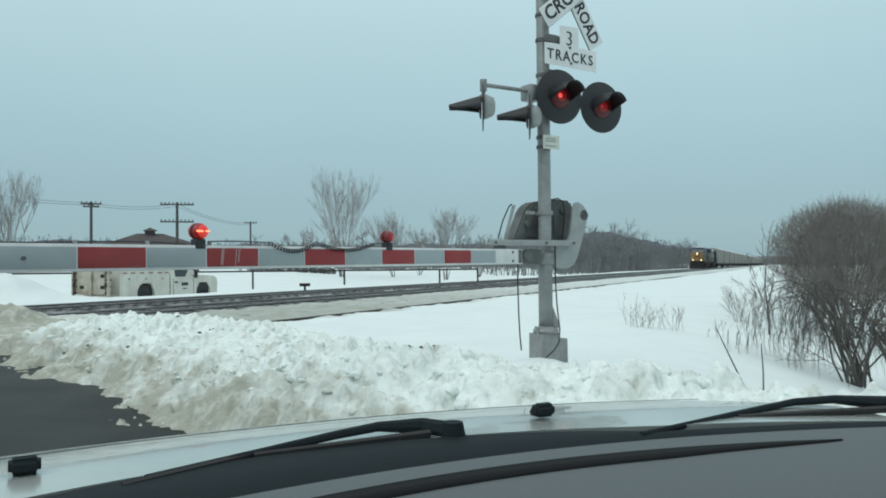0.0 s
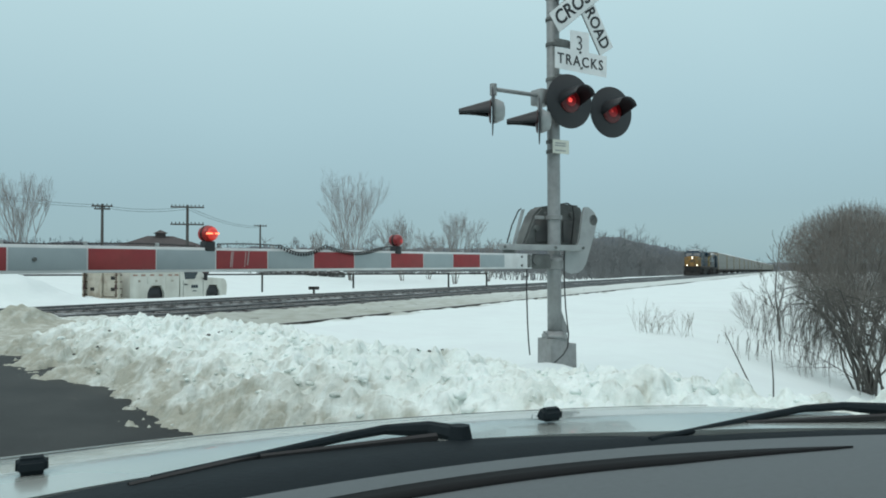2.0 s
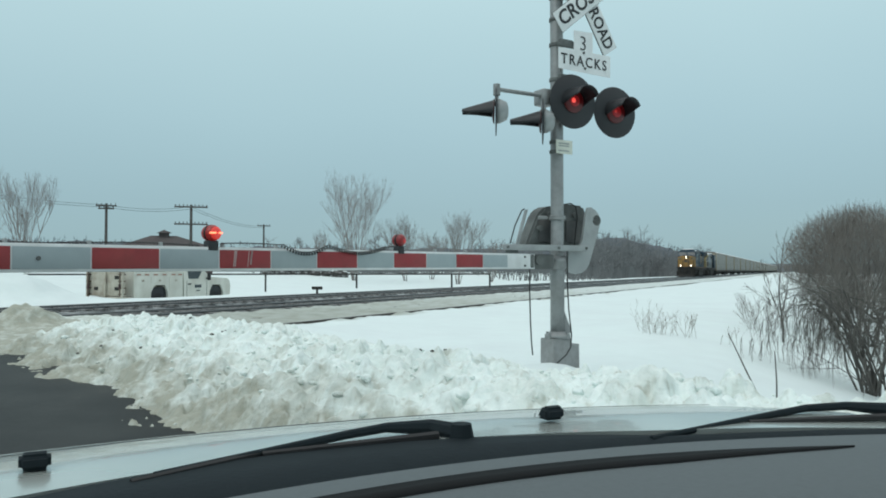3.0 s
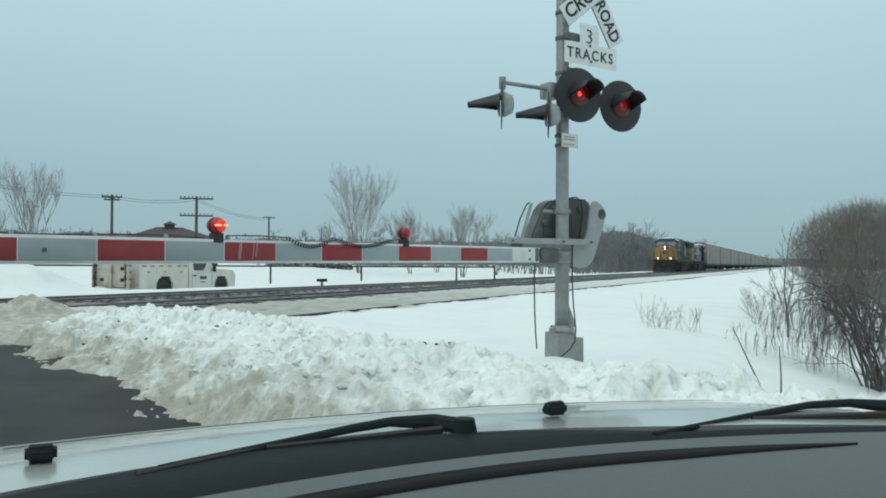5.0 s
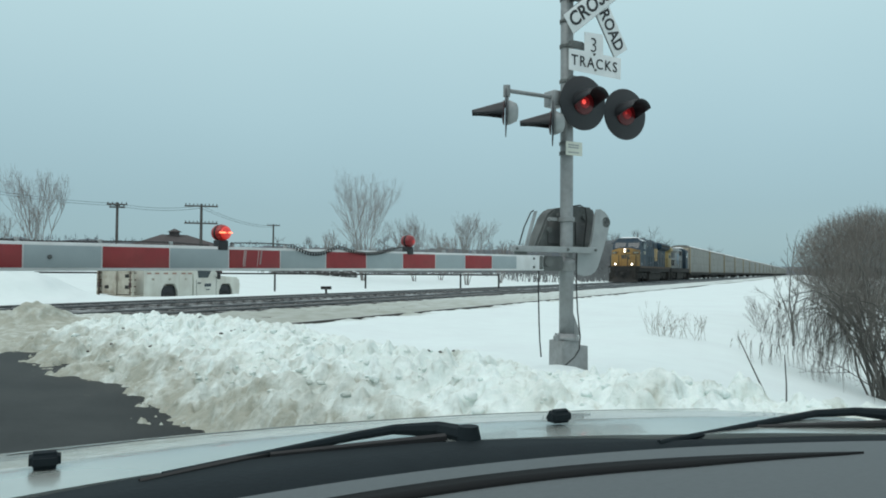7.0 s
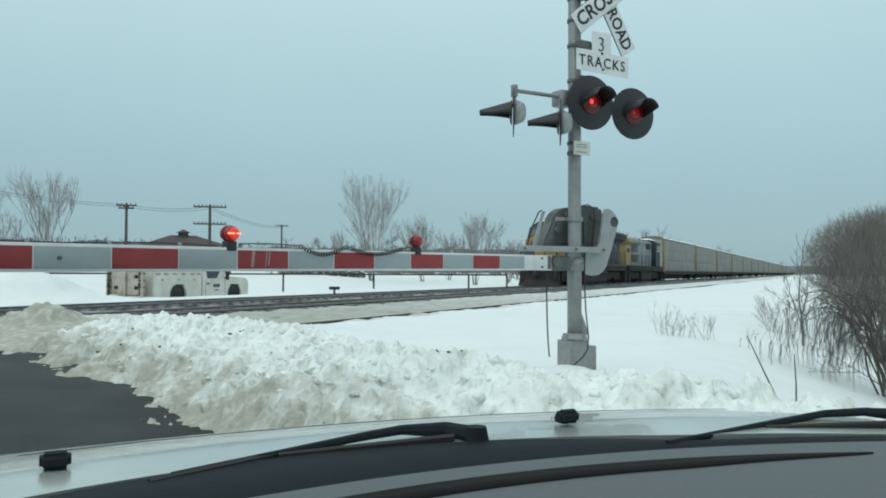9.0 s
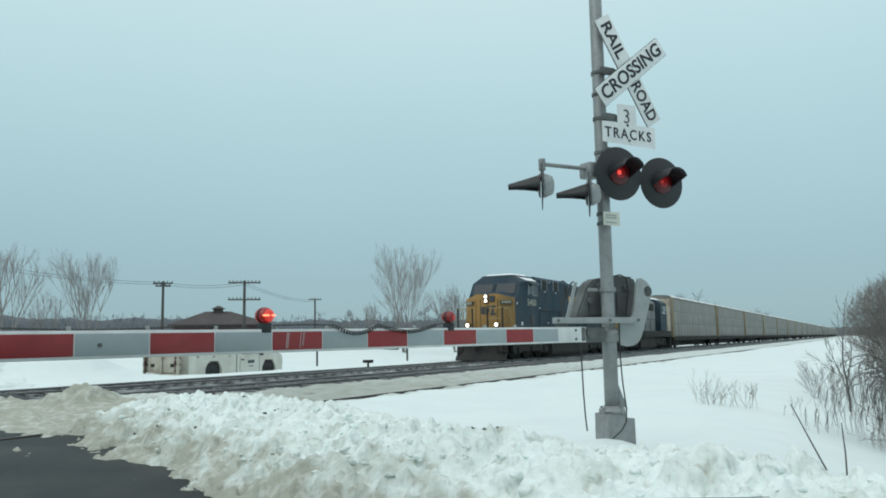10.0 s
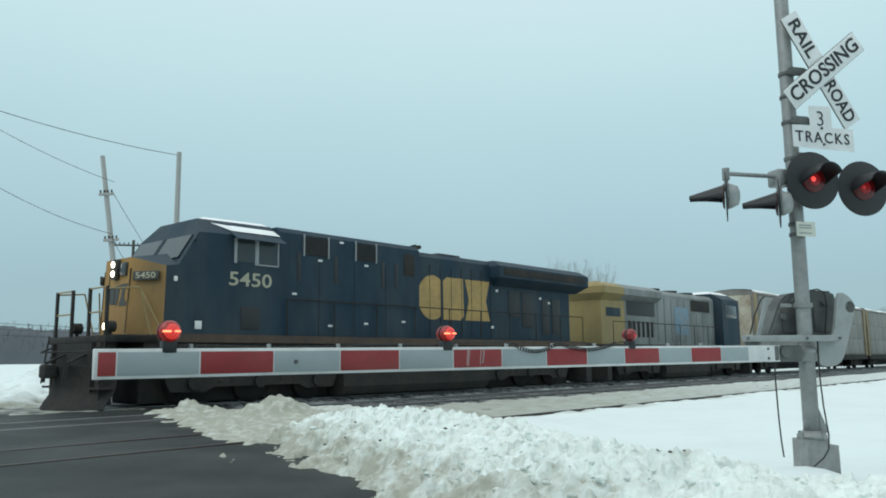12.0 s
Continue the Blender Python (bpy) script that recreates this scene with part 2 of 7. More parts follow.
def cells(x, y, size, seed):
    """Lumps: the height of rounded clods on a jittered grid."""
    rng = np.random.RandomState(seed)
    n = 97
    jx, jy, jr, jh = rng.rand(n, n), rng.rand(n, n), rng.rand(n, n), rng.rand(n, n)
    gx, gy = np.floor(x / size).astype(int), np.floor(y / size).astype(int)
    best = np.zeros_like(x)
    for ox in (-1, 0, 1):
        for oy in (-1, 0, 1):
            cx, cy = gx + ox, gy + oy
            i, j = cx % n, cy % n
            r = size * (0.35 + 0.55 * jr[i, j])
            q = 1 - ((x - (cx + jx[i, j]) * size) ** 2 + (y - (cy + jy[i, j]) * size) ** 2) / (r * r)
            best = np.maximum(best, np.clip(q, 0, 1) ** 0.8 * (0.4 + 0.6 * jh[i, j]))
    return best


def bank_z(l, o):
    """Height of the top of the ploughed bank beside the road."""
    along = step(-4.5, -3.0, l) * (1 - step(10.6, 12.2, l))
    crest = 4.25 + 0.2 * np.sin(l * 0.9)
    top = np.interp(l, [0, 2, 4, 7, 9, 11], [0.62, 0.63, 0.67, 0.73, 0.74, 0.76]) + 0.03 * np.sin(l * 2.9)
    toe = 2.85 - 0.38 * step(6.0, 9.0, l) + 0.12 * np.sin(l * 1.9 + 0.5) + 0.06 * np.sin(l * 5.1)
    up = step(toe - 0.3, crest, o) ** 0.75
    down = 1 - step(crest + 0.15, crest + 1.6 + 0.7 * (1 - step(3.0, 6.0, l)), o)
    apron = 0.075 * step(toe - 0.85, toe - 0.45, o) * (1 - step(11.0, 12.2, l))
    return along * np.maximum(up * down, apron * down), top


def ground_z(x, y):
    s, d = sd_of(x, y)
    d = d - bend(s)
    l, o = road_lo(x, y)
    z = -0.8 + 1.06 * step(-4.5, 3.0, d) + 0.06 * step(3, 9, d) + 0.06 * step(20.5, 23.0, d)
    z = z + wave(x, y, 3, 9.0, 3) * 0.05 * (1 - 0.75 * step(7, 9, d) * (1 - step(20.5, 22, d)))
    z = z + -0.36 * step(21.3, 27, d) * (1 - step(34, 46, d)) + 0.26 * step(34, 46, d) * (1 + 0.5 * wave(x, y, 8, 14.0, 2)) * 2.0 * (1 - step(60, 120, d))
    # drifts and heaps beyond the rails
    for hs, hd, hr, hh in ((16.3, 23.3, 2.1, 1.08), (11.5, 27.0, 3.0, 1.1), (13.0, 23.4, 1.6, 0.5), (18.0, 27.5, 2.0, 0.6), (30.5, 24.2, 2.0, 0.12), (7.0, 30.0, 3.0, 0.5), (20.0, 29.0, 2.3, 1.3), (17.6, 26.4, 1.8, 1.1)):
        z = z + hh * np.exp(-(((s - hs) / hr) ** 2 + ((d - hd) / (hr * 0.7)) ** 2))
    z = z + 0.08 * wave(x, y, 52, 1.3, 4) * np.exp(-(((s - 16.3) / 3.2) ** 2 + ((d - 23.4) / 2.2) ** 2))
    # strip cleared along the near rails
    z = z + 0.05 * wave(x, y, 21, 1.1, 3) * step(7.5, 8.6, d) * (1 - step(20.5, 22, d)) * 0.8
    z = z - 0.16 * step(13.0, 13.4, d + 0.12 * wave(x, y, 17, 2.5, 3)) * (1 - step(20.2, 20.8, d)) * step(6.0, 8.0, s)
    for ho, hl, hr, hh in ((2.9, 18.0, 0.9, 0.22), (4.9, 12.6, 0.7, 0.10)):
        z = z + hh * np.exp(-(((l - hl) / hr) ** 2 + ((o - ho) / (hr * 1.25)) ** 2)) * (1 + 0.35 * wave(x, y, 41, 0.6, 3))
    z = z + 0.05 * step(9.4, 9.8, d) * (1 - step(11.4, 12.2, d)) * step(4.5, 6, o)
    z = z + 0.05 * wave(x, y, 33, 0.7, 3) * step(8, 10, l) * (1 - step(20, 23, l)) * step(1.5, 2.5, o) * (1 - step(7, 9, o))
    # ditch by the thicket and snow heaped round the signal's foot
    z = z - 0.30 * np.exp(-(((s - 12.5) / 5.0) ** 2 + ((d + 1.8) / 2.4) ** 2)) * step(5.5, 8.0, o)
    z = z + 0.17 * np.exp(-(((x - 0.93) / 0.55) ** 2 + ((y - 7.72) / 0.42) ** 2))
    edge = 2.62 - 0.42 * step(9.5, 12, l) + 0.12 * wave(x, y, 5, 1.6, 3)
    left = -5.2 + 0.2 * wave(x, y, 6, 2.0, 3)
    inside = step(left - 0.7, left, o) * (1 - step(edge, edge + 0.55, o))
    rz = road_z(l) - 0.06
    inside = inside * (1 - step(23.5, 25.5, l + 0.8 * wave(x, y, 91, 3.0, 2))) * (1 - step(150, 200, -l))
    z = z * (1 - inside) + rz * inside
    return z


def ground():
    gs = graded(-900, 2200, -4.0, 34.0, 0.16)
    gd = graded(-900, 2000, -3.0, 27.0, 0.16)
    S, D = np.meshgrid(gs, gd, indexing="ij")
    X, Y = S * UX - D * UY, S * UY + D * UX
    Z = ground_z(X, Y)
    l, o = road_lo(X, Y)
    dc = D - bend(S)
    dirt = 1.0 * (1 - step(3.0, 4.6, o)) * step(-8, -5.2, o) * (1 - step(21.0, 23.5, l))
    strip = step(8.6, 9.3, dc + 0.35 * wave(X, Y, 31, 4.0, 3)) * (1 - step(17.0, 17.6, dc))
    dirt = np.maximum(dirt, strip * (0.9 - 0.55 * step(10, 45, S)))
    dirt = np.maximum(dirt, 0.7 * step(8, 11, l) * (1 - step(2.8, 6.5, o)) * step(-9, -5, o) * (1 - step(20.5, 23, l)))
    ni, nj = S.shape
    me = bpy.data.meshes.new("ground")
    idx = np.arange(ni * nj).reshape(ni, nj)
    quads = np.stack([idx[:-1, :-1], idx[1:, :-1], idx[1:, 1:], idx[:-1, 1:]], -1).reshape(-1, 4)
    me.from_pydata(np.stack([X, Y, Z], -1).reshape(-1, 3).tolist(), [], quads.tolist())
    at = me.attributes.new("dirt", "FLOAT", "POINT")
    at.data.foreach_set("value", dirt.ravel().astype(np.float32))
    me.polygons.foreach_set("use_smooth", [True] * len(me.polygons))
    me.materials.append(SNOW)
    tagged(new("ground", me), "snow-covered ground, dirty beside the road and rails", "ground", kind="structure")


def snow_bank():
    ll, oo = np.arange(-4.6, 12.4, 0.018), np.arange(1.4, 6.9, 0.018)
    L, O = np.meshgrid(ll, oo, indexing="ij")
    X, Y = L * RX + O * RY, L * RY - O * RX
    hb, top = bank_z(L, O)
    hb = hb + np.where((hb > 0) & (hb < 0.14), 0.05 * wave(L, O, 65, 0.14, 3) + 0.02 * wave(L, O, 66, 0.5, 2), 0)
    fade = np.clip(0.25 + hb / 0.5, 0, 1) * step(0.0, 0.03, hb)
    base = ground_z(X, Y) - 0.04
    Lw, Ow = L + 0.09 * wave(L, O, 61, 0.32, 4), O + 0.09 * wave(L, O, 62, 0.32, 4)
    clod = 0.08 * cells(Lw, Ow, 0.34, 1) + 0.055 * cells(L + 0.3 * Lw + 5, 1.3 * O, 0.19, 2) + 0.05 * cells(L + 0.2 * Lw, 1.2 * O + 3, 0.11, 3) + 0.02 * cells(1.1 * L, 1.1 * O + 7, 0.06, 9) + 0.05 * wave(L, O, 63, 0.42, 4) + 0.012 * wave(L, O, 64, 0.11, 3) - 0.03
    clod = clod + 0.055 * cells(1.2 * Ow + 2, 1.1 * Lw, 0.15, 14) - 0.30 * np.clip(cells(Lw + 9, Ow, 0.24, 12) - 0.62, 0, 1) - 0.015
    clod = soften(clod, 1)
    Z = base + (top - base) * hb + fade * (clod - 0.09) + 0.05 * wave(X, Y, 11, 1.3, 4) * fade
    Z = np.where(hb < 0.02, Z - 0.06, Z)
    dirt = np.clip(0.95 - 0.95 * np.clip((O - 2.72 + 0.25 * wave(Lw, Ow, 73, 0.7, 3)) / 0.9, 0, 1), 0.0, 1) + 0.36 * step(1.5, 4.5, -L + 4) + 0.03 + 0.32 * np.clip(wave(Lw, Ow, 71, 0.40, 5) - 0.1, 0, 1) + 0.5 * np.clip(wave(Lw, Ow, 72, 0.13, 3) - 0.3, 0, 1)
    ni, nj = L.shape
    me = bpy.data.meshes.new("snow_bank")
    idx = np.arange(ni * nj).reshape(ni, nj)
    quads = np.stack([idx[:-1, :-1], idx[:-1, 1:], idx[1:, 1:], idx[1:, :-1]], -1).reshape(-1, 4)
    me.from_pydata(np.stack([X, Y, Z], -1).reshape(-1, 3).tolist(), [], quads.tolist())
    at = me.attributes.new("dirt", "FLOAT", "POINT")
    at.data.foreach_set("value", dirt.ravel().astype(np.float32))
    me.polygons.foreach_set("use_smooth", [True] * len(me.polygons))
    me.materials.append(BANK)
    tagged(new("snow_bank", me), "lumpy ploughed snow bank with dirty edges beside the road", "snow bank", kind="stuff")


def soften(h, n):
    """Rounds off sharp ridges in a field of heights."""
    for _ in range(n):
        p = np.pad(h, 1, mode="edge")
        h = (4 * p[1:-1, 1:-1] + 2 * (p[:-2, 1:-1] + p[2:, 1:-1] + p[1:-1, :-2] + p[1:-1, 2:]) + p[:-2, :-2] + p[2:, 2:] + p[:-2, 2:] + p[2:, :-2]) / 16
    return h


def rough_snow():
    """Churned dirty snow between the bank and the rails, with a ploughed-up pile."""
    L, O = np.meshgrid(np.arange(10.2, 18.4, 0.03), np.arange(1.4, 7.0, 0.03), indexing="ij")
    X, Y = L * RX + O * RY, L * RY - O * RX
    rim = np.minimum(np.minimum(L - 10.2, 18.4 - L), np.minimum(O - 1.75, 7.0 - O)) + 0.25 * wave(L, O, 83, 0.9, 3)
    k = step(0.1, 0.7, rim)
    Lw, Ow = L + 0.1 * wave(L, O, 84, 0.4, 4), O + 0.1 * wave(L, O, 85, 0.4, 4)
    up = 0.02 + 0.03 * wave(L, O, 81, 0.5, 5) + 0.02 * cells(Lw, Ow, 0.16, 5)
    for ho, hl, hr, hh in ((4.0, 15.4, 0.36, 0.25), (4.5, 15.3, 0.4, 0.10), (2.9, 17.7, 0.32, 0.14)):
        g = np.exp(-(((Lw - hl) / hr) ** 2 + ((Ow - ho) / (hr * 1.5)) ** 2))
        up = up + hh * g * (1 + 0.3 * wave(L, O, 86, 0.4, 4)) + 0.09 * g * cells(Lw, Ow, 0.18, 6)
    Z = np.maximum(ground_z(X, Y), road_z(L) - 0.03) - 0.07 * (1 - k) + k * (soften(up, 2) + 0.01)
    ni, nj = L.shape
    idx = np.arange(ni * nj).reshape(ni, nj)
    quads = np.stack([idx[:-1, :-1], idx[:-1, 1:], idx[1:, 1:], idx[1:, :-1]], -1).reshape(-1, 4)
    me = bpy.data.meshes.new("churned_snow")
    me.from_pydata(np.stack([X, Y, Z], -1).reshape(-1, 3).tolist(), [], quads.tolist())
    dirt = 0.95 - 0.55 * step(4.6, 6.4, O) + 0.3 * wave(Lw, Ow, 87, 0.5, 4)
    at = me.attributes.new("dirt", "FLOAT", "POINT")
    at.data.foreach_set("value", dirt.ravel().astype(np.float32))
    me.polygons.foreach_set("use_smooth", [True] * len(me.polygons))
    me.materials.append(BANK)
    tagged(new("churned_snow", me), "churned dirty grey snow heaped beside the rails", "dirty snow", kind="stuff")


def far_slush():
    """Packed slush on the crossing by the far rails, and lumpy ploughed snow beyond them."""
    sv, dv = np.meshgrid(np.arange(-9.0, 16.0, 0.07), np.arange(16.8, 28.0, 0.07), indexing="ij")
    X, Y = sv * UX - dv * UY, sv * UY + dv * UX
    l, o = road_lo(X, Y)
    rag = 0.35 * wave(sv, dv, 101, 1.1, 4)
    rim = np.maximum(np.minimum(9.5 - sv, dv - 17.2), np.minimum(14.5 - sv, dv - 20.8))
    rim = np.minimum(rim, np.minimum(sv + 8.6, 27.6 - dv)) + rag
    k = step(0.05, 0.5, rim)
    far = step(20.5, 21.5, dv + rag)
    sw, dw = sv + 0.15 * wave(sv, dv, 102, 0.6, 4), dv + 0.15 * wave(sv, dv, 103, 0.6, 4)
    low = far * (1 - 0.8 * step(10.5, 14.5, sv))
    up = 0.012 * wave(sv, dv, 104, 0.8, 4) + low * (0.05 + 0.10 * wave(sv, dv, 105, 1.8, 4) + 0.14 * cells(sw, dw, 0.55, 21) + 0.07 * cells(sw, dw, 0.25, 22))
    up = up + low * 0.16 * np.exp(-((dv - 21.9) / 0.7) ** 2) * (1 - step(9.0, 13.0, sv)) * (1 + 0.6 * wave(sv, dv, 106, 1.3, 3))
    base = np.maximum(ground_z(X, Y), np.where((o > -6.5) & (o < 3.6), road_z(l) - 0.03, -9.0))
    Z = base - 0.09 * (1 - k) + k * (soften(up, 1) + 0.015)
    dirt = 0.85 - 0.83 * far + 0.45 * np.clip(wave(sw, dw, 107, 0.9, 4), 0, 1) * (1 - step(8.0, 13.0, sv))
    ni, nj = sv.shape
    idx = np.arange(ni * nj).reshape(ni, nj)
    quads = np.stack([idx[:-1, :-1], idx[1:, :-1], idx[1:, 1:], idx[:-1, 1:]], -1).reshape(-1, 4)
    keep = (k > 0.0).ravel()[quads].any(1)
    me = bpy.data.meshes.new("packed_slush")
    me.from_pydata(np.stack([X, Y, Z], -1).reshape(-1, 3).tolist(), [], quads[keep].tolist())
    at_ = me.attributes.new("dirt", "FLOAT", "POINT")
    at_.data.foreach_set("value", dirt.ravel().astype(np.float32))
    me.polygons.foreach_set("use_smooth", [True] * len(me.polygons))
    me.materials.append(SNOW)
    tagged(new("packed_slush", me), "packed dirty slush and lumpy snow beyond the far rails", "dirty snow", kind="stuff")


def clod_mesh(seed, size, squash=0.7):
    rng = np.random.RandomState(seed)
    bm = bmesh.new()
    vs = bmesh.ops.create_icosphere(bm, subdivisions=2, radius=1)["verts"]
    off = Vector(rng.uniform(-50, 50, 3))
    for v in vs:
        k = 1 + 0.45 * noise.noise(v.co * 1.6 + off) + 0.22 * noise.noise(v.co * 4.1 + off)
        v.co = Vector((v.co.x * size * k, v.co.y * size * k * rng.uniform(0.95, 1.05), v.co.z * size * squash * k))
    return bm


def road():
    ll = np.concatenate([np.arange(-120, -12, 4.0), np.arange(-12, 30, 0.5)])
    oo = np.linspace(-5.9, 4.2, 30)
    L, O = np.meshgrid(ll, oo, indexing="ij")
    X, Y = L * RX + O * RY, L * RY - O * RX
    Z = road_z(L) - 0.004 * np.abs(O + 1.2) - 0.012
    ni, nj = L.shape
    me = bpy.data.meshes.new("road")
    idx = np.arange(ni * nj).reshape(ni, nj)
    quads = np.stack([idx[:-1, :-1], idx[:-1, 1:], idx[1:, 1:], idx[1:, :-1]], -1).reshape(-1, 4)
    me.from_pydata(np.stack([X, Y, Z], -1).reshape(-1, 3).tolist(), [], quads.tolist())
    me.polygons.foreach_set("use_smooth", [True] * len(me.polygons))
    me.materials.append(ASPHALT)
    tagged(new("road", me), "dark wet asphalt road across the rails", "road", kind="structure")


def sweep(bm, sec, d, lo, hi):
    """A section of (across, height) pairs drawn along a track."""
    ss = [lo] + list(np.arange(math.ceil(lo / 10) * 10 + 0.01, hi, 10.0)) + [hi]
    prev = None
    for s in ss:
        ring = [bm.verts.new(place(s, d + float(bend(s)) + a, z)) for a, z in sec]
        if prev:
            k = len(ring)
            for i in range(k):
                bm.faces.new((prev[i], prev[(i + 1) % k], ring[(i + 1) % k], ring[i]))
        else:
            bm.faces.new(ring)
        prev = ring
    bm.faces.new(list(reversed(prev)))
    bmesh.ops.recalc_face_normals(bm, faces=bm.faces)


def railway(d, buried, label):
    t = thing("railway_track", label, "railway track", kind="structure")
    for side in (-0.755, 0.755):
        bm = bmesh.new()
        z = RAIL
        sweep(bm, [(side - 0.07, z - 0.17), (side + 0.07, z - 0.17), (side + 0.02, z - 0.14), (side + 0.02, z - 0.05), (side + 0.036, z - 0.045), (side + 0.036, z - 0.006), (side + 0.028, z), (side - 0.028, z), (side - 0.036, z - 0.006), (side - 0.036, z - 0.045), (side - 0.02, z - 0.05), (side - 0.02, z - 0.14)], d, -60, 700)
        part("rail", bm, STEEL if buried else HEAD, t)
    if not buried:
        bm = bmesh.new()
        sweep(bm, [(-1.7, RAIL - 0.4), (1.7, RAIL - 0.4), (1.35, RAIL - 0.10), (-1.35, RAIL - 0.10)], d, 8.8 + (d - 14.6) * 0.2, 700)
        part("ballast", bm, BALLAST, t, "dark ballast with snow between the ties")
        bm = bmesh.new()
        box(bm, -0.115, -1.28, -0.2, 0.115, 1.28, 0.0, 0.015)
        me = finish(bm, "tie", TIMBER)
        for i in range(70):
            s = 9.4 + (d - 14.6) * 0.2 + i * 0.53
            o = new("tie", me)
            o.parent = t
            o.matrix_basis = on_track(s, d, RAIL - 0.055 + random.uniform(-0.012, 0.012), random.uniform(-1.5, 1.5))
    return t


ground()
road()
snow_bank()
rough_snow()
far_slush()
railway(TRACKS[0], True, "snowed-in railway track with only the rail heads showing")
railway(TRACKS[1], False, "empty railway track with dark ballast and steel rails")
railway(TRACKS[2], False, "railway track that carries the freight train")


# ---- crossing signal ----
LENS = mat("dark_red_lens", (0.035, 0.006, 0.007), 0.3, grain=0.3, scale=60)
LED = glow("lit_red_led", (1.0, 0.07, 0.06), 0.32)
LED_BRIGHT = glow("bright_red_led", (1.0, 0.09, 0.07), 1.0)
LENS_LIT = glow("glowing_red_lens", (1.0, 0.03, 0.04), 0.022, (0.035, 0.006, 0.007))
LENS_HEART = glow("glowing_lens_heart", (1.0, 0.03, 0.04), 0.12, (0.04, 0.006, 0.007))
ARM_LENS = mat("red_lamp_shell", (0.24, 0.022, 0.025), 0.3, grain=0.3, scale=30)
ARM_LIT = glow("lit_red_lamp_shell", (1.0, 0.04, 0.025), 0.08, (0.22, 0.02, 0.02))
ARM_HEART = glow("glowing_lamp_heart", (1.0, 0.06, 0.04), 0.45, (0.3, 0.03, 0.03))
ARM_CORE = glow("lit_lamp_core", (1.0, 0.22, 0.1), 3.0)
MECH = mat("weathered_grey_casting", (0.145, 0.155, 0.15), 0.75, 0.1, grain=0.6, scale=9, other=(0.06, 0.062, 0.06), patch=0.9, patch_scale=3.5, bump=0.3)
DULL = mat("dull_aluminium", (0.33, 0.35, 0.35), 0.55, 0.3, grain=0.3, scale=10, other=(0.3, 0.31, 0.31), patch=0.5, patch_scale=4)
PAPER = mat("faded_label", (0.62, 0.64, 0.56), 0.6, grain=0.2, scale=20)
POLE_X, POLE_Y = 1.045, 8.10
SIGN = pose(1.05, 7.97, 0, 0, 0, 33)


def board(bm, x0, z0, x1, z1, t=0.004):
    box(bm, x0, -t, z0, x1, 0, z1)


def blade(parent, p, q, width, y, texts, label):
    """One arm of the crossbuck between two end points of the sign plane, with its lettering."""
    p, q = Vector((p[0], 0, p[1])), Vector((q[0], 0, q[1]))
    ln = (q - p).length
    ang = math.degrees(math.atan2(q.z - p.z, q.x - p.x))
    bm = bmesh.new()
    box(bm, -ln / 2, -0.003, -width / 2, ln / 2, 0.003, width / 2, 0.002)
    mid = (p + q) / 2
    m = pose(mid.x, y, mid.z, 0, -ang, 0)
    b = part("blade", bm, WHITE_SHEET, parent, label, m=m)
    bm = bmesh.new()
    box(bm, -ln / 2, 0.004, -width / 2 - 0.004, ln / 2, 0.012, -width / 2 + 0.012)
    box(bm, -ln / 2, 0.004, width / 2 - 0.012, ln / 2, 0.012, width / 2 + 0.004)
    part("edge_strip", bm, MECH, b)
    for text, at, w in texts:
        words(text, 0.20, INK, b, pose(at * ln, -0.0045, 0, 90, 0, 0), width=w, bold=0.004)
    for at in (-0.03, 0.03):
        bm = bmesh.new()
        rod(bm, (at, -0.008, at), (at, 0.0, at), 0.008, n=8)
        part("bolt", bm, GALV, b)
    return b


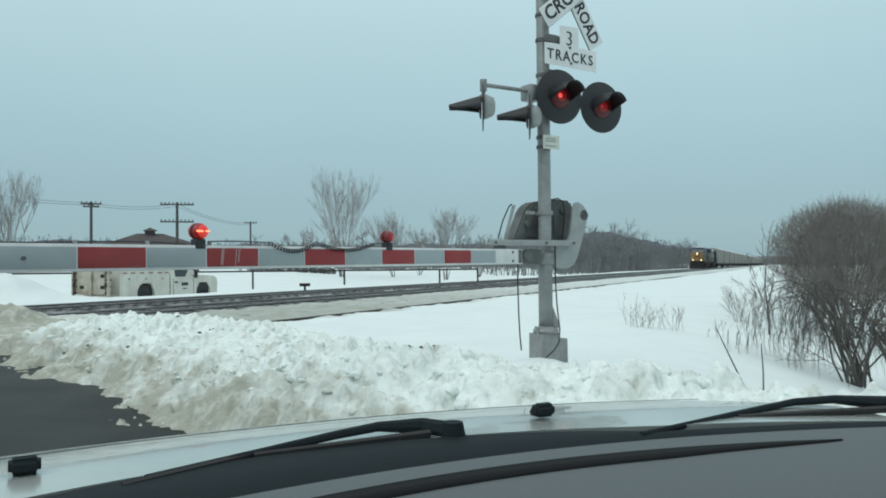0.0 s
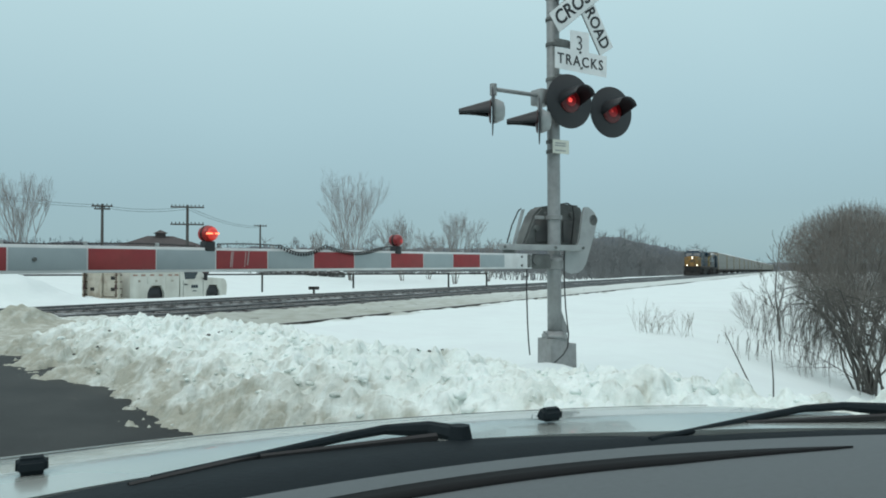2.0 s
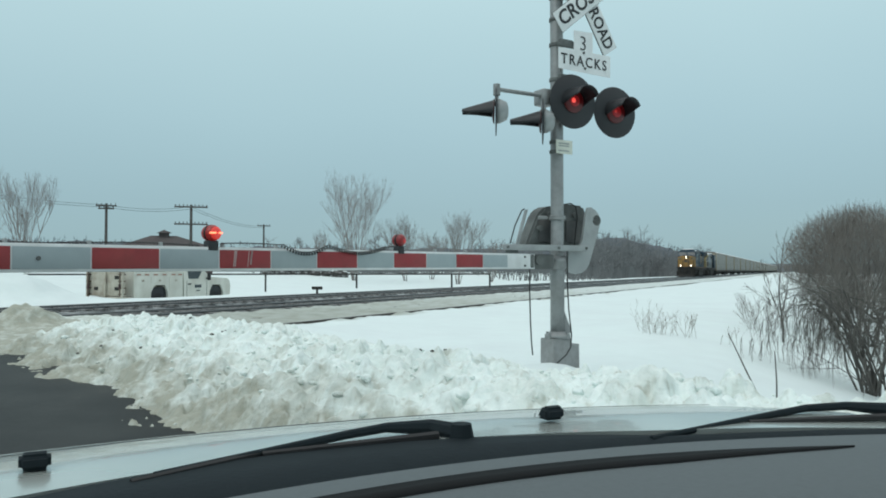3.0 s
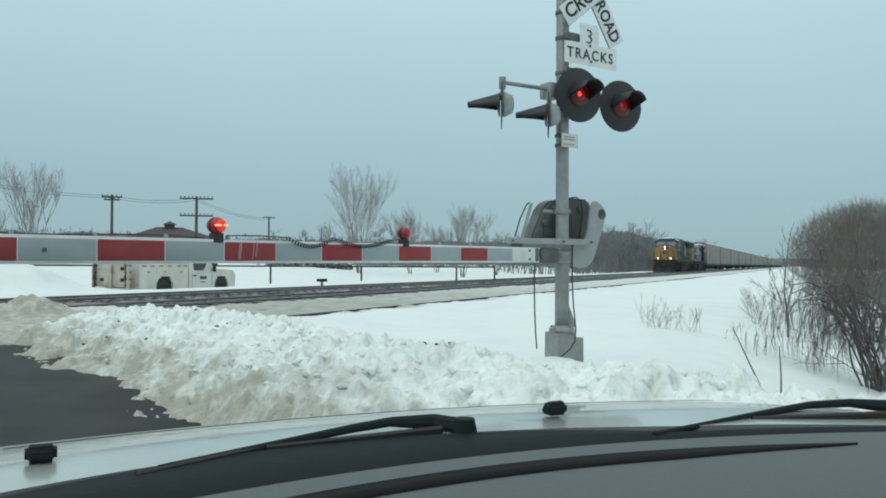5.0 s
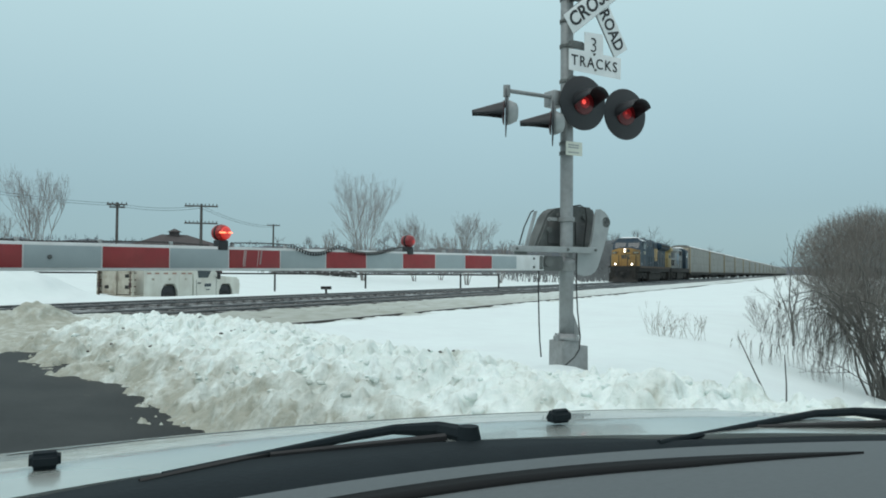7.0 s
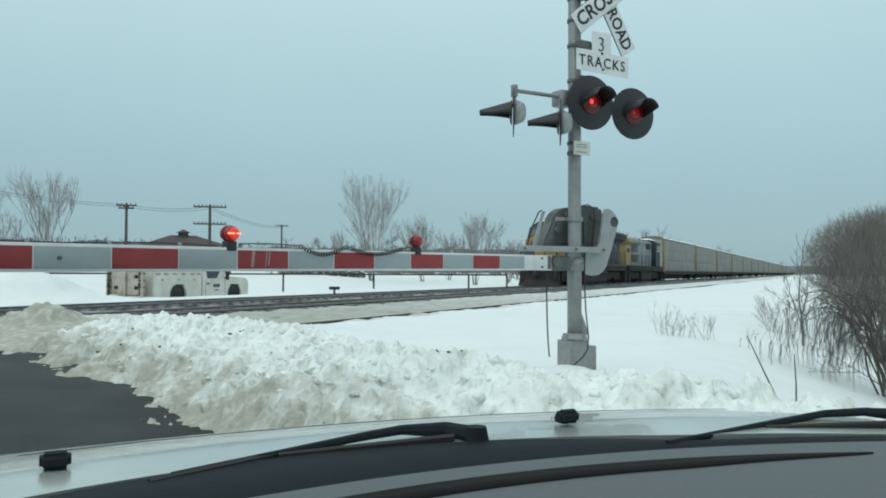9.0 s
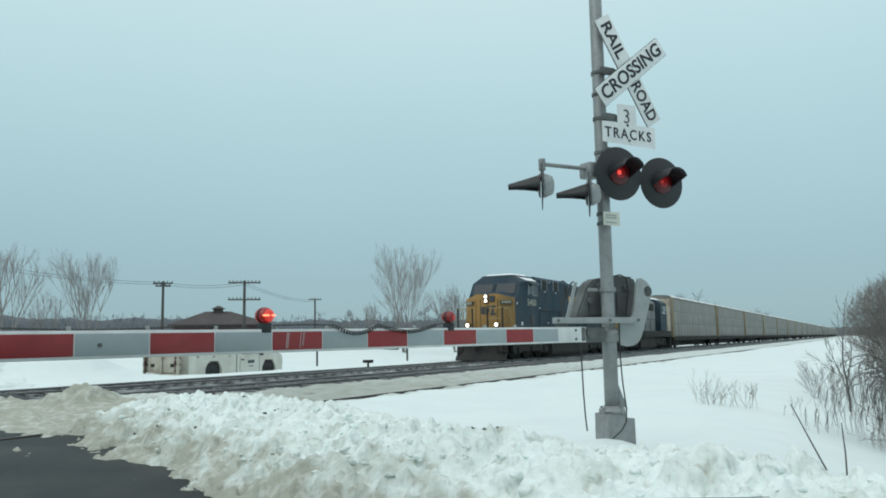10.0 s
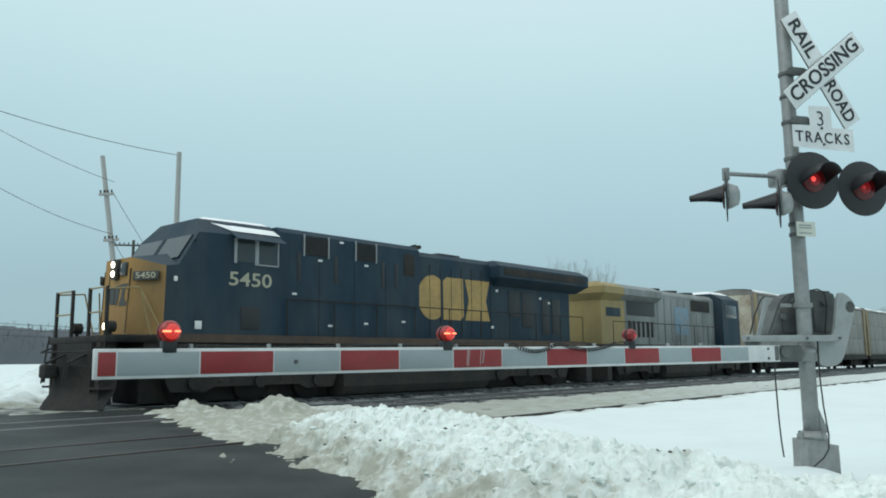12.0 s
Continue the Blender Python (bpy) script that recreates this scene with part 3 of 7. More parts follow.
def flasher(parent, m, dia, lit, label, bright=False):
    """A flashing light: round black background, hooded red lens and housing behind. It faces -y of m."""
    f = new("flashing_light")
    f.parent = parent
    f.matrix_basis = m
    tagged(f, label=label)
    r = dia / 2
    bm = bmesh.new()
    lathe(bm, [(r - 0.004, 0.003), (r, 0.0), (r, -0.004), (r - 0.01, -0.007), (0.16, -0.010)], 40, pose(0, 0, 0, 90, 0, 0))
    part("background_disc", bm, BLACK, f)
    bm = bmesh.new()
    lathe(bm, [(0.04, -0.12), (0.085, -0.105), (0.115, -0.04), (0.12, -0.004)], 24, pose(0, 0, 0, 90, 0, 0))
    part("housing", bm, DULL, f)
    bm = bmesh.new()
    lathe(bm, [(0.118, 0.012), (0.118, 0.020), (0.10, 0.030), (0.06, 0.036), (0.01, 0.038)], 28, pose(0, 0, 0, 90, 0, 0))
    part("lens", bm, LENS_LIT if lit else LENS, f)
    if lit:
        bm = bmesh.new()
        lathe(bm, [(0.058, 0.0365), (0.045, 0.0395), (0.004, 0.041)], 18, pose(0.0, 0, 0.0, 90, 0, 0))
        part("lens_heart", bm, LENS_HEART, f)
    bm = bmesh.new()
    r_core = 0.026 if bright else 0.016
    lathe(bm, [(r_core, 0.040), (r_core * 0.7, 0.0455), (0.004, 0.047)], 14, pose(-0.016, 0, 0.004, 90, 0, 0))
    part("lamp_core", bm, (LED_BRIGHT if bright else LED) if lit else LENS, f)
    # hood: the upper part of a tapering tube
    bm = bmesh.new()
    n, rows_, sink = 18, [], 0.002 if lit else 0.012
    for k in range(5):
        y = -0.01 - (0.066 if lit else 0.078) * k
        spread = radians(108 - 9 * k if lit else 112 - 12 * k)
        rr = 0.132 - 0.002 * k if lit else 0.110 - 0.009 * k
        rows_.append([(rr, a, y) for a in np.linspace(-spread, spread, n)])
    outer = [[bm.verts.new((r_ * math.sin(a), y, r_ * math.cos(a) - sink * i)) for r_, a, y in row] for i, row in enumerate(rows_)]
    inner = [[bm.verts.new(((r_ - 0.006) * math.sin(a), y, (r_ - 0.006) * math.cos(a) - sink * i)) for r_, a, y in row] for i, row in enumerate(rows_)]
    for a, b in zip(outer, outer[1:]):
        for i in range(n - 1):
            bm.faces.new((a[i], a[i + 1], b[i + 1], b[i]))
    for a, b in zip(inner, inner[1:]):
        for i in range(n - 1):
            bm.faces.new((a[i], b[i], b[i + 1], a[i + 1]))
    for i in range(n - 1):
        bm.faces.new((outer[-1][i], outer[-1][i + 1], inner[-1][i + 1], inner[-1][i]))
    for i in range(4):
        bm.faces.new((outer[i][0], outer[i + 1][0], inner[i + 1][0], inner[i][0]))
        bm.faces.new((outer[i][-1], inner[i][-1], inner[i + 1][-1], outer[i + 1][-1]))
    part("hood", bm, BLACK, f)
    return f


def crossing_signal():
    t = thing("crossing_signal", "galvanised railroad crossing signal mast with crossbuck and flashing red lights", "railroad signal")
    bm = bmesh.new()
    lathe(bm, [(0.072, 0.60), (0.072, 1.40), (0.066, 1.44), (0.066, 5.6), (0.06, 5.63)], 28, pose(POLE_X, POLE_Y, 0))
    part("mast", bm, GALV, t)
    # foundation: stepped concrete foot and junction casting
    bm = bmesh.new()
    prism(bm, [(-0.12, 0.0), (0.12, 0.0), (0.11, 0.66), (-0.11, 0.66)], -0.13, 0.085, "x", pose(POLE_X, POLE_Y, 0, 0, 0, 30))
    part("foundation", bm, CONCRETE, t, "weathered concrete foundation half in snow")
    bm = bmesh.new()
    prism(bm, [(-0.10, 0.0), (0.10, 0.0), (0.09, 0.60), (-0.09, 0.60)], 0.087, 0.205, "x", pose(POLE_X, POLE_Y, 0, 0, 0, 30))
    part("foundation_step", bm, CONCRETE, t)
    bm = bmesh.new()
    for a in range(4):
        w = pose(POLE_X, POLE_Y, 0, 0, 0, 45 + 90 * a)
        rod(bm, w @ Vector((0.13, 0, 0.66)), w @ Vector((0.13, 0, 0.72)), 0.014, n=8)
    lathe(bm, [(0.13, 0.66), (0.13, 0.70), (0.085, 0.71), (0.085, 0.73)], 20, pose(POLE_X, POLE_Y, 0))
    part("base_flange", bm, GALV, t)
    bm = bmesh.new()
    prism(bm, [(0.07, 0.71), (0.15, 0.71), (0.07, 0.93)], -0.02, 0.02, "y", pose(POLE_X, POLE_Y, 0, 0, 0, 10))
    part("gusset", bm, GALV, t)
    # crossbuck and track count sign
    cb = new("crossbuck")
    cb.parent = t
    cb.matrix_basis = SIGN
    tagged(cb, label="white crossbuck of two crossed blades")
    blade(cb, (0.026, 4.708), (0.694, 3.657), 0.215, -0.02, (("RAIL", -0.29, 0.40), ("ROAD", 0.29, 0.44)), "white blade with black letters")
    blade(cb, (-0.045, 3.836), (0.825, 4.523), 0.215, -0.04, (("CROSSING", 0.0, 1.02),), "white blade with black letters")
    ts = new("track_count_sign")
    ts.parent = t
    ts.matrix_basis = SIGN
    tagged(ts, label="white track count sign in the shape of a T")
    bm = bmesh.new()
    prism(bm, [(-0.03, 3.385), (0.675, 3.375), (0.68, 3.60), (0.43, 3.60), (0.43, 3.81), (0.175, 3.80), (0.175, 3.60), (-0.03, 3.60)], -0.033, -0.029, "y")
    part("panel", bm, WHITE_SHEET, ts)
    words("3", 0.215, INK, ts, pose(0.297, -0.036, 3.672, 90, 0, 0), bold=-0.003)
    words("TRACKS", 0.15, INK, ts, pose(0.312, -0.036, 3.487, 90, 0, 0), width=0.62, spacing=1.25, bold=0.001)
    for x, z in ((0.305, 3.585), (0.32, 3.425)):
        bm = bmesh.new()
        rod(bm, (x, -0.045, z), (x, -0.033, z), 0.013, n=8)
        part("bolt", bm, MECH, ts)
    # bands and brackets on the mast
    for z, reach in ((4.15, 0.23), (3.66, 0.22), (3.92, 0.0), (3.30, 0.16), (2.66, 0), (2.56, 0)):
        bm = bmesh.new()
        lathe(bm, [(0.067, z - 0.018), (0.077, z - 0.016), (0.077, z + 0.016), (0.067, z + 0.018)], 20, pose(POLE_X, POLE_Y, 0))
        if reach:
            w = SIGN
            box(bm, -0.04, -0.01, z - 0.035, reach, 0.03, z - 0.005, 0.004, w)
            box(bm, 0.02, -0.012, z - 0.02, reach - 0.04, 0.035, z + 0.04, 0.006, w)
            box(bm, reach - 0.05, -0.012, z, reach + 0.03, 0.01, z + 0.03, 0.004, w)
        part("mounting_band", bm, MECH, t)
    bm = bmesh.new()
    box(bm, -0.03, -0.012, 2.53, 0.185, -0.008, 2.67, 0.001, SIGN @ pose(0, 0.02, 0))
    lb = part("label_plate", bm, PAPER, t, "faded paper-coloured label plate")
    bm = bmesh.new()
    for z in (2.635, 2.61, 2.56):
        box(bm, 0.0, -0.014, z - 0.006, 0.14, -0.0125, z + 0.006, 0, SIGN @ pose(0, 0.02, 0))
    part("print", bm, DULL, lb)
    # crossarms
    bm = bmesh.new()
    rod(bm, SIGN @ Vector((-0.70, 0.06, 3.10)), SIGN @ Vector((-0.08, 0.10, 3.115)), 0.021)
    rod(bm, SIGN @ Vector((0.05, 0.10, 3.215)), SIGN @ Vector((0.80, 0.10, 3.20)), 0.021)
    box(bm, -0.17, 0.03, 3.02, 0.0, 0.2, 3.18, 0.02, SIGN)
    rod(bm, SIGN @ Vector((-0.73, 0.06, 3.04)), SIGN @ Vector((-0.73, 0.06, 3.15)), 0.035)
    rod(bm, SIGN @ Vector((-0.73, 0.06, 3.04)), SIGN @ Vector((-0.745, 0.04, 2.93)), 0.02)
    rod(bm, SIGN @ Vector((-0.16, 0.06, 3.04)), SIGN @ Vector((-0.165, 0.03, 2.9)), 0.025)
    rod(bm, SIGN @ Vector((0.77, 0.10, 3.22)), SIGN @ Vector((0.77, 0.06, 3.05)), 0.02)
    part("crossarm", bm, GALV, t)
    a, b = SIGN @ Vector((0.146, -0.045, 3.062)), SIGN @ Vector((0.771, 0.0, 3.024))
    flasher(t, pose(a.x, a.y, a.z, 0, 0, 27), 0.555, True, "black round flashing light with lit red lens", True)
    flasher(t, pose(b.x, b.y, b.z, 0, 0, 27), 0.545, True, "black round flashing light with lit red lens")
    a, b = SIGN @ Vector((-0.785, 0, 2.87)), SIGN @ Vector((-0.212, 0.0, 2.83))
    flasher(t, pose(a.x, a.y, a.z, 0, 0, -92.5), 0.47, False, "black flashing light turned to the far road")
    flasher(t, pose(b.x, b.y, b.z, 0, 0, -95), 0.46, False, "black flashing light turned to the far road")


GATE_A = Vector((-2.662, 3.185, 1.476))
PITCH = 0.4064


def gate():
    """The gate: arm with striped sheeting, lamps, coiled cable, and the mechanism on the mast."""
    t = thing("crossing_gate", "lowered crossing gate with red and silver striped arm", "crossing gate")
    ang = math.degrees(0.935)
    m = Matrix.Translation(GATE_A) @ pose(0, 0, 0, 0, math.degrees(-0.006), ang)
    arm = new("arm")
    arm.parent = t
    arm.matrix_basis = m
    tagged(arm, label="long white-edged arm with red and silver stripes")
    x0, x1 = -0.245 * PITCH, 14.25 * PITCH
    bm = bmesh.new()
    box(bm, x0, -0.022, -0.146, x1, 0.022, 0.0, 0.004)
    part("beam", bm, ARM_WHITE, arm)
    edges = [(-0.22, 0, RED_SHEET)] + [(k, k + 1, SILVER_SHEET if k % 2 == 0 else RED_SHEET) for k in range(13)]
    for a, b, mt in edges:
        bm = bmesh.new()
        box(bm, a * PITCH + 0.005, -0.0245, -0.130, b * PITCH - 0.003, -0.0222, -0.016, 0.0008)
        part("stripe_panel", bm, mt, arm)
    # scraped paint
    rng = random.Random(4)
    scraped = mat("scraped_paint", (0.46, 0.36, 0.35), 0.6)
    for i in range(7):
        bm = bmesh.new()
        x = (5.22 + rng.random() * 0.42) * PITCH
        w = rng.uniform(0.004, 0.012)
        a = rng.uniform(-0.128, -0.10)
        prism(bm, [(x, -0.02), (x + w, -0.02), (x + w - 0.012, a), (x - 0.010, a)], -0.0256, -0.0248, "y")
        part("scrape", bm, scraped, arm)
    for x, z in ((13.75, -0.03), (13.75, -0.115), (2.32, -0.075)):
        bm = bmesh.new()
        rod(bm, (x * PITCH, -0.034, z), (x * PITCH, -0.022, z), 0.011, n=8)
        part("bolt", bm, MECH, arm)
    for k in np.arange(0.9, 12.4, 1.05):
        bm = bmesh.new()
        box(bm, k * PITCH - 0.008, -0.014, -0.002, k * PITCH + 0.008, 0.012, 0.022, 0.003)
        part("clip", bm, DULL, arm)
    # lamps
    for k, lit, sc in ((0.62, True, 0.95), (4.90, True, 0.85), (9.22, False, 0.8)):
        lm = new("arm_lamp")
        lm.parent = arm
        lm.matrix_basis = pose(k * PITCH, 0, 0.0)
        tagged(lm, label="round red gate lamp on a black clamp")
        bm = bmesh.new()
        box(bm, -0.036, -0.030, -0.022, 0.036, 0.030, 0.04, 0.008)
        part("clamp", bm, BLACK, lm)
        bm = bmesh.new()
        for s_ in (-1, 1):
            lathe(bm, [(0.058 * sc, 0.0), (0.058 * sc, 0.022), (0.05 * sc, 0.04), (0.03 * sc, 0.052), (0.004, 0.056)], 24, pose(0, 0, 0.085, 90 * s_, 0, 0))
        part("shell", bm, ARM_LIT if lit else ARM_LENS, lm)
        bm = bmesh.new()
        lathe(bm, [(0.060 * sc, -0.008), (0.060 * sc, 0.008)], 24, pose(0, 0, 0.085, 90, 0, 0))
        part("gasket", bm, RUBBER, lm)
        bm = bmesh.new()
        if lit:
            lathe(bm, [(0.040, 0.046), (0.028, 0.054), (0.004, 0.0585)], 18, pose(0.002, 0, 0.084, 90, 0, 0))
            part("lamp_heart", bm, ARM_HEART, lm)
            bm = bmesh.new()
            box(bm, -0.045, -0.060, 0.080, -0.004, -0.044, 0.090, 0.003)
            box(bm, 0.012, -0.060, 0.081, 0.042, -0.042, 0.090, 0.003)
            part("lamp_core", bm, ARM_CORE, lm)
        else:
            lathe(bm, [(0.020, 0.050), (0.012, 0.058), (0.002, 0.060)], 12, pose(0.004, 0, 0.08, 90, 0, 0))
            part("lamp_core", bm, LED, lm)
    # cable along the top, coiled in the middle
    cu = bpy.data.curves.new("coiled_cable", "CURVE")
    cu.dimensions, cu.bevel_depth, cu.bevel_resolution = "3D", 0.0035, 1

    def run(pts):
        sp = cu.splines.new("POLY")
        sp.points.add(len(pts) - 1)
        for p, q in zip(sp.points, pts):
            p.co = (*q, 1)
    ks = np.linspace(0.75, 4.7, 900)
    run([(k * PITCH, 0.004 + 0.003 * math.cos(k * 120), 0.010 + 0.003 * math.sin(k * 120) + 0.006 * math.sin(k * 2.1)) for k in ks])
    for a, b, sag in ((5.0, 6.2, -0.005), (6.2, 7.25, 0.055), (7.25, 8.75, 0.045), (8.75, 9.2, -0.01)):
        ks, w = np.linspace(a, b, 260), 0.011 if sag > 0.02 else 0.003
        run([(k * PITCH, -0.034 + w * math.cos(k * 105), 0.022 - sag * math.sin(math.pi * (k - a) / (b - a)) + w * math.sin(k * 105)) for k in ks])
    tmp = bpy.data.objects.new("coiled_cable", cu)
    scene.collection.objects.link(tmp)
    me = bpy.data.meshes.new_from_object(tmp.evaluated_get(bpy.context.evaluated_depsgraph_get()))
    bpy.data.objects.remove(tmp)
    me.materials.clear()
    me.materials.append(CABLE)
    ob = new("coiled_cable", me)
    ob.parent = arm
    tagged(ob, label="black coiled lamp cable")
    # mechanism on the mast
    G = pose(1.05, 7.97, 0, 0, 0, 30)
    mech = new("gate_mechanism")
    mech.parent = t
    mech.matrix_basis = G
    tagged(mech, label="weathered grey gate mechanism with counterweights")
    bm = bmesh.new()
    vs = prism(bm, [(-0.24, 1.60), (0.48, 1.60), (0.54, 1.97), (0.50, 2.035), (0.28, 2.045), (0.0, 2.005), (-0.09, 1.93)], 0.235, 0.42, "y")
    bmesh.ops.bevel(bm, geom=bm.edges[:], offset=0.022, segments=2, affect="EDGES")
    part("case", bm, MECH, mech)
    for x, z in ((-0.08, 1.78), (0.37, 1.93), (0.05, 1.93)):
        bm = bmesh.new()
        rod(bm, (x, 0.20, z), (x, 0.236, z), 0.03, n=12)
        part("bolt_head", bm, MECH, mech)
    dark_cover = (mat("dark_cover", (0.08, 0.083, 0.083), 0.6, grain=0.4, scale=8, other=(0.14, 0.13, 0.12), patch=0.6, patch_scale=5))
    for x0, x1 in ((-0.09, 0.08), (0.26, 0.44)):
        bm = bmesh.new()
        box(bm, x0, 0.22, 1.64, x1, 0.234, 1.87, 0.01)
        part("access_cover", bm, dark_cover, mech)
    bm = bmesh.new()
    prism(bm, [(0.145, 1.35), (0.175, 1.325), (0.25, 1.312), (0.32, 1.322), (0.38, 1.355), (0.42, 1.41), (0.47, 1.54), (0.52, 1.68), (0.563, 1.81), (0.572, 1.87), (0.555, 1.93), (0.51, 1.975), (0.45, 2.005), (0.41, 2.0), (0.385, 1.94), (0.35, 1.73), (0.33, 1.64), (0.29, 1.585), (0.155, 1.55)], 0.05, 0.078, "y")
    part("counterweight_arm", bm, DULL, mech, "pale curved counterweight arm")
    bm = bmesh.new()
    rod(bm, (0.525, 0.05, 1.87), (0.525, 0.1, 1.87), 0.055, n=16)
    part("counterweight", bm, MECH, mech)
    bm = bmesh.new()
    prism(bm, [(-0.47, 1.60), (-0.435, 1.60), (-0.325, 1.955), (-0.355, 1.95)], 0.08, 0.10, "y")
    part("far_arm", bm, DULL, mech)
    bm = bmesh.new()
    box(bm, -0.67, -0.03, 1.545, 0.335, 0.03, 1.603, 0.006)
    part("support_bar", bm, DULL, mech)
    for x in (-0.66, 0.30, -0.05):
        bm = bmesh.new()
        rod(bm, (x + 0.02, -0.04, 1.575), (x + 0.02, -0.03, 1.575), 0.014, n=8)
        part("bar_bolt", bm, MECH, mech)
    bm = bmesh.new()
    box(bm, -0.64, 0.0, 1.50, -0.50, 0.02, 1.55, 0.004)
    part("bar_lug", bm, MECH, mech)
    bm = bmesh.new()
    box(bm, -0.36, 0.0, 1.36, -0.06, 0.16, 1.51, 0.02)
    box(bm, -0.38, -0.03, 1.375, -0.33, 0.02, 1.505, 0.006)
    rod(bm, (-0.25, -0.02, 1.45), (-0.25, 0.1, 1.45), 0.05, n=14)
    part("arm_socket", bm, MECH, mech)
    bm = bmesh.new()
    lathe(bm, [(0.075, 1.36), (0.10, 1.375), (0.10, 1.43), (0.115, 1.44), (0.115, 1.465), (0.075, 1.50)], 24, G.inverted() @ pose(POLE_X, POLE_Y, 0))
    part("mast_clamp", bm, GALV, mech)
    bm = bmesh.new()
    lathe(bm, [(0.068, 1.86), (0.085, 1.865), (0.085, 1.905), (0.068, 1.91)], 24, G.inverted() @ pose(POLE_X, POLE_Y, 0))
    box(bm, -0.16, 0.10, 1.865, -0.06, 0.15, 1.90, 0.01)
    part("mast_clamp", bm, GALV, mech)
    cu = bpy.data.curves.new("hanging_cable", "CURVE")
    cu.dimensions, cu.bevel_depth, cu.bevel_resolution = "3D", 0.007, 2
    run([(-0.375, -0.02, 1.50), (-0.38, -0.02, 1.18), (-0.372, -0.02, 0.87), (-0.36, -0.02, 0.66), (-0.345, -0.02, 0.52)])
    run([(0.10, 0.0, 1.55), (0.10, 0.0, 1.20), (0.115, 0.0, 0.96), (0.133, -0.02, 0.70), (0.09, -0.06, 0.58), (0.02, -0.08, 0.51), (-0.12, -0.1, 0.43)])
    cu2 = [(0.09, 0.03, 1.55), (0.07, 0.16, 1.8), (0.075, 0.17, 2.02), (0.10, 0.17, 2.07), (0.12, 0.18, 2.03)]
    run(cu2)
    run([(0.13, 0.20, 2.02), (0.30, 0.2, 2.05), (0.37, 0.2, 2.02), (0.39, 0.2, 1.9), (0.35, 0.2, 1.62)])
    run([(-0.46, 0.2, 1.62), (-0.40, 0.2, 1.8), (-0.32, 0.2, 1.95), (-0.28, 0.21, 1.97)])
    tmp = bpy.data.objects.new("hanging_cable", cu)
    scene.collection.objects.link(tmp)
    me = bpy.data.meshes.new_from_object(tmp.evaluated_get(bpy.context.evaluated_depsgraph_get()))
    bpy.data.objects.remove(tmp)
    me.materials.clear()
    me.materials.append(CABLE)
    ob = new("hanging_cable", me)
    ob.parent = mech


crossing_signal()
gate()


# ---- train ----
BLUE = mat("dark_blue_paint", (0.015, 0.039, 0.062), 0.6, spec=0.25, grain=0.4, scale=3, other=(0.055, 0.068, 0.075), patch=0.7, patch_scale=0.7, bump=0.05, streak=(1, 1, 0.35))
YELLOW = mat("weathered_yellow_paint", (0.35, 0.19, 0.05), 0.55, grain=0.35, scale=4, other=(0.15, 0.10, 0.04), patch=0.75, patch_scale=1.1, streak=(1, 1, 0.4))
PALE_YELLOW = mat("faded_yellow_paint", (0.34, 0.255, 0.10), 0.6, grain=0.35, scale=3, other=(0.25, 0.20, 0.10), patch=0.6, patch_scale=0.9, streak=(1, 1, 0.3))
LOGO = mat("logo_yellow", (0.46, 0.30, 0.10), 0.55, grain=0.45, scale=5, other=(0.26, 0.19, 0.09), patch=0.5, patch_scale=1.5)
LOCO_GREY = mat("faded_grey_paint", (0.24, 0.26, 0.26), 0.6, grain=0.4, scale=2.5, other=(0.10, 0.105, 0.10), patch=0.8, patch_scale=0.8, streak=(1, 1, 0.3))
GRIME = mat("underframe_grime", (0.036, 0.036, 0.035), 0.9, spec=0.25, grain=0.4, scale=6, other=(0.06, 0.052, 0.045), patch=0.7, patch_scale=1.2, bump=0.3)
RUST = mat("road_dust_rust", (0.095, 0.065, 0.047), 0.85, grain=0.4, scale=5, other=(0.06, 0.05, 0.045), patch=0.7, patch_scale=1.5)
GLASS = mat("dark_cab_glass", (0.04, 0.05, 0.055), 0.12, grain=0.0)
CAB_GREY = mat("grey_frame", (0.30, 0.32, 0.33), 0.5, 0.2)
NUMERAL = mat("numeral_grey_yellow", (0.41, 0.395, 0.30), 0.5, grain=0.2, scale=9)
BOARD = mat("number_board", (0.05, 0.05, 0.045), 0.5)
HEADLAMP = glow("lit_headlamp", (1.0, 0.88, 0.68), 5.0, (0.8, 0.8, 0.8))
ROOF_SNOW = mat("roof_snow", (0.83, 0.86, 0.86), 0.6, bump=0.3, bump_scale=8, other=(0.66, 0.68, 0.68), patch=0.5, patch_scale=1)
RACK = mat("autorack_galvanised", (0.262, 0.264, 0.242), 0.6, 0.1, grain=0.35, scale=2.2, other=(0.20, 0.175, 0.135), patch=0.65, patch_scale=0.5, vary=0.12, streak=(1, 1, 0.25))
RACK_CREAM = mat("cream_end_door", (0.56, 0.52, 0.42), 0.6, grain=0.3, scale=3, other=(0.22, 0.13, 0.08), patch=0.7, patch_scale=1.6)
RACK_FRAME = mat("autorack_frame", (0.22, 0.21, 0.19), 0.65, grain=0.3, scale=3, other=(0.13, 0.12, 0.10), patch=0.5, patch_scale=1)
RACK_YELLOW = mat("autorack_yellow_post", (0.30, 0.24, 0.135), 0.6, grain=0.3, scale=3, other=(0.25, 0.17, 0.07), patch=0.6, patch_scale=1)


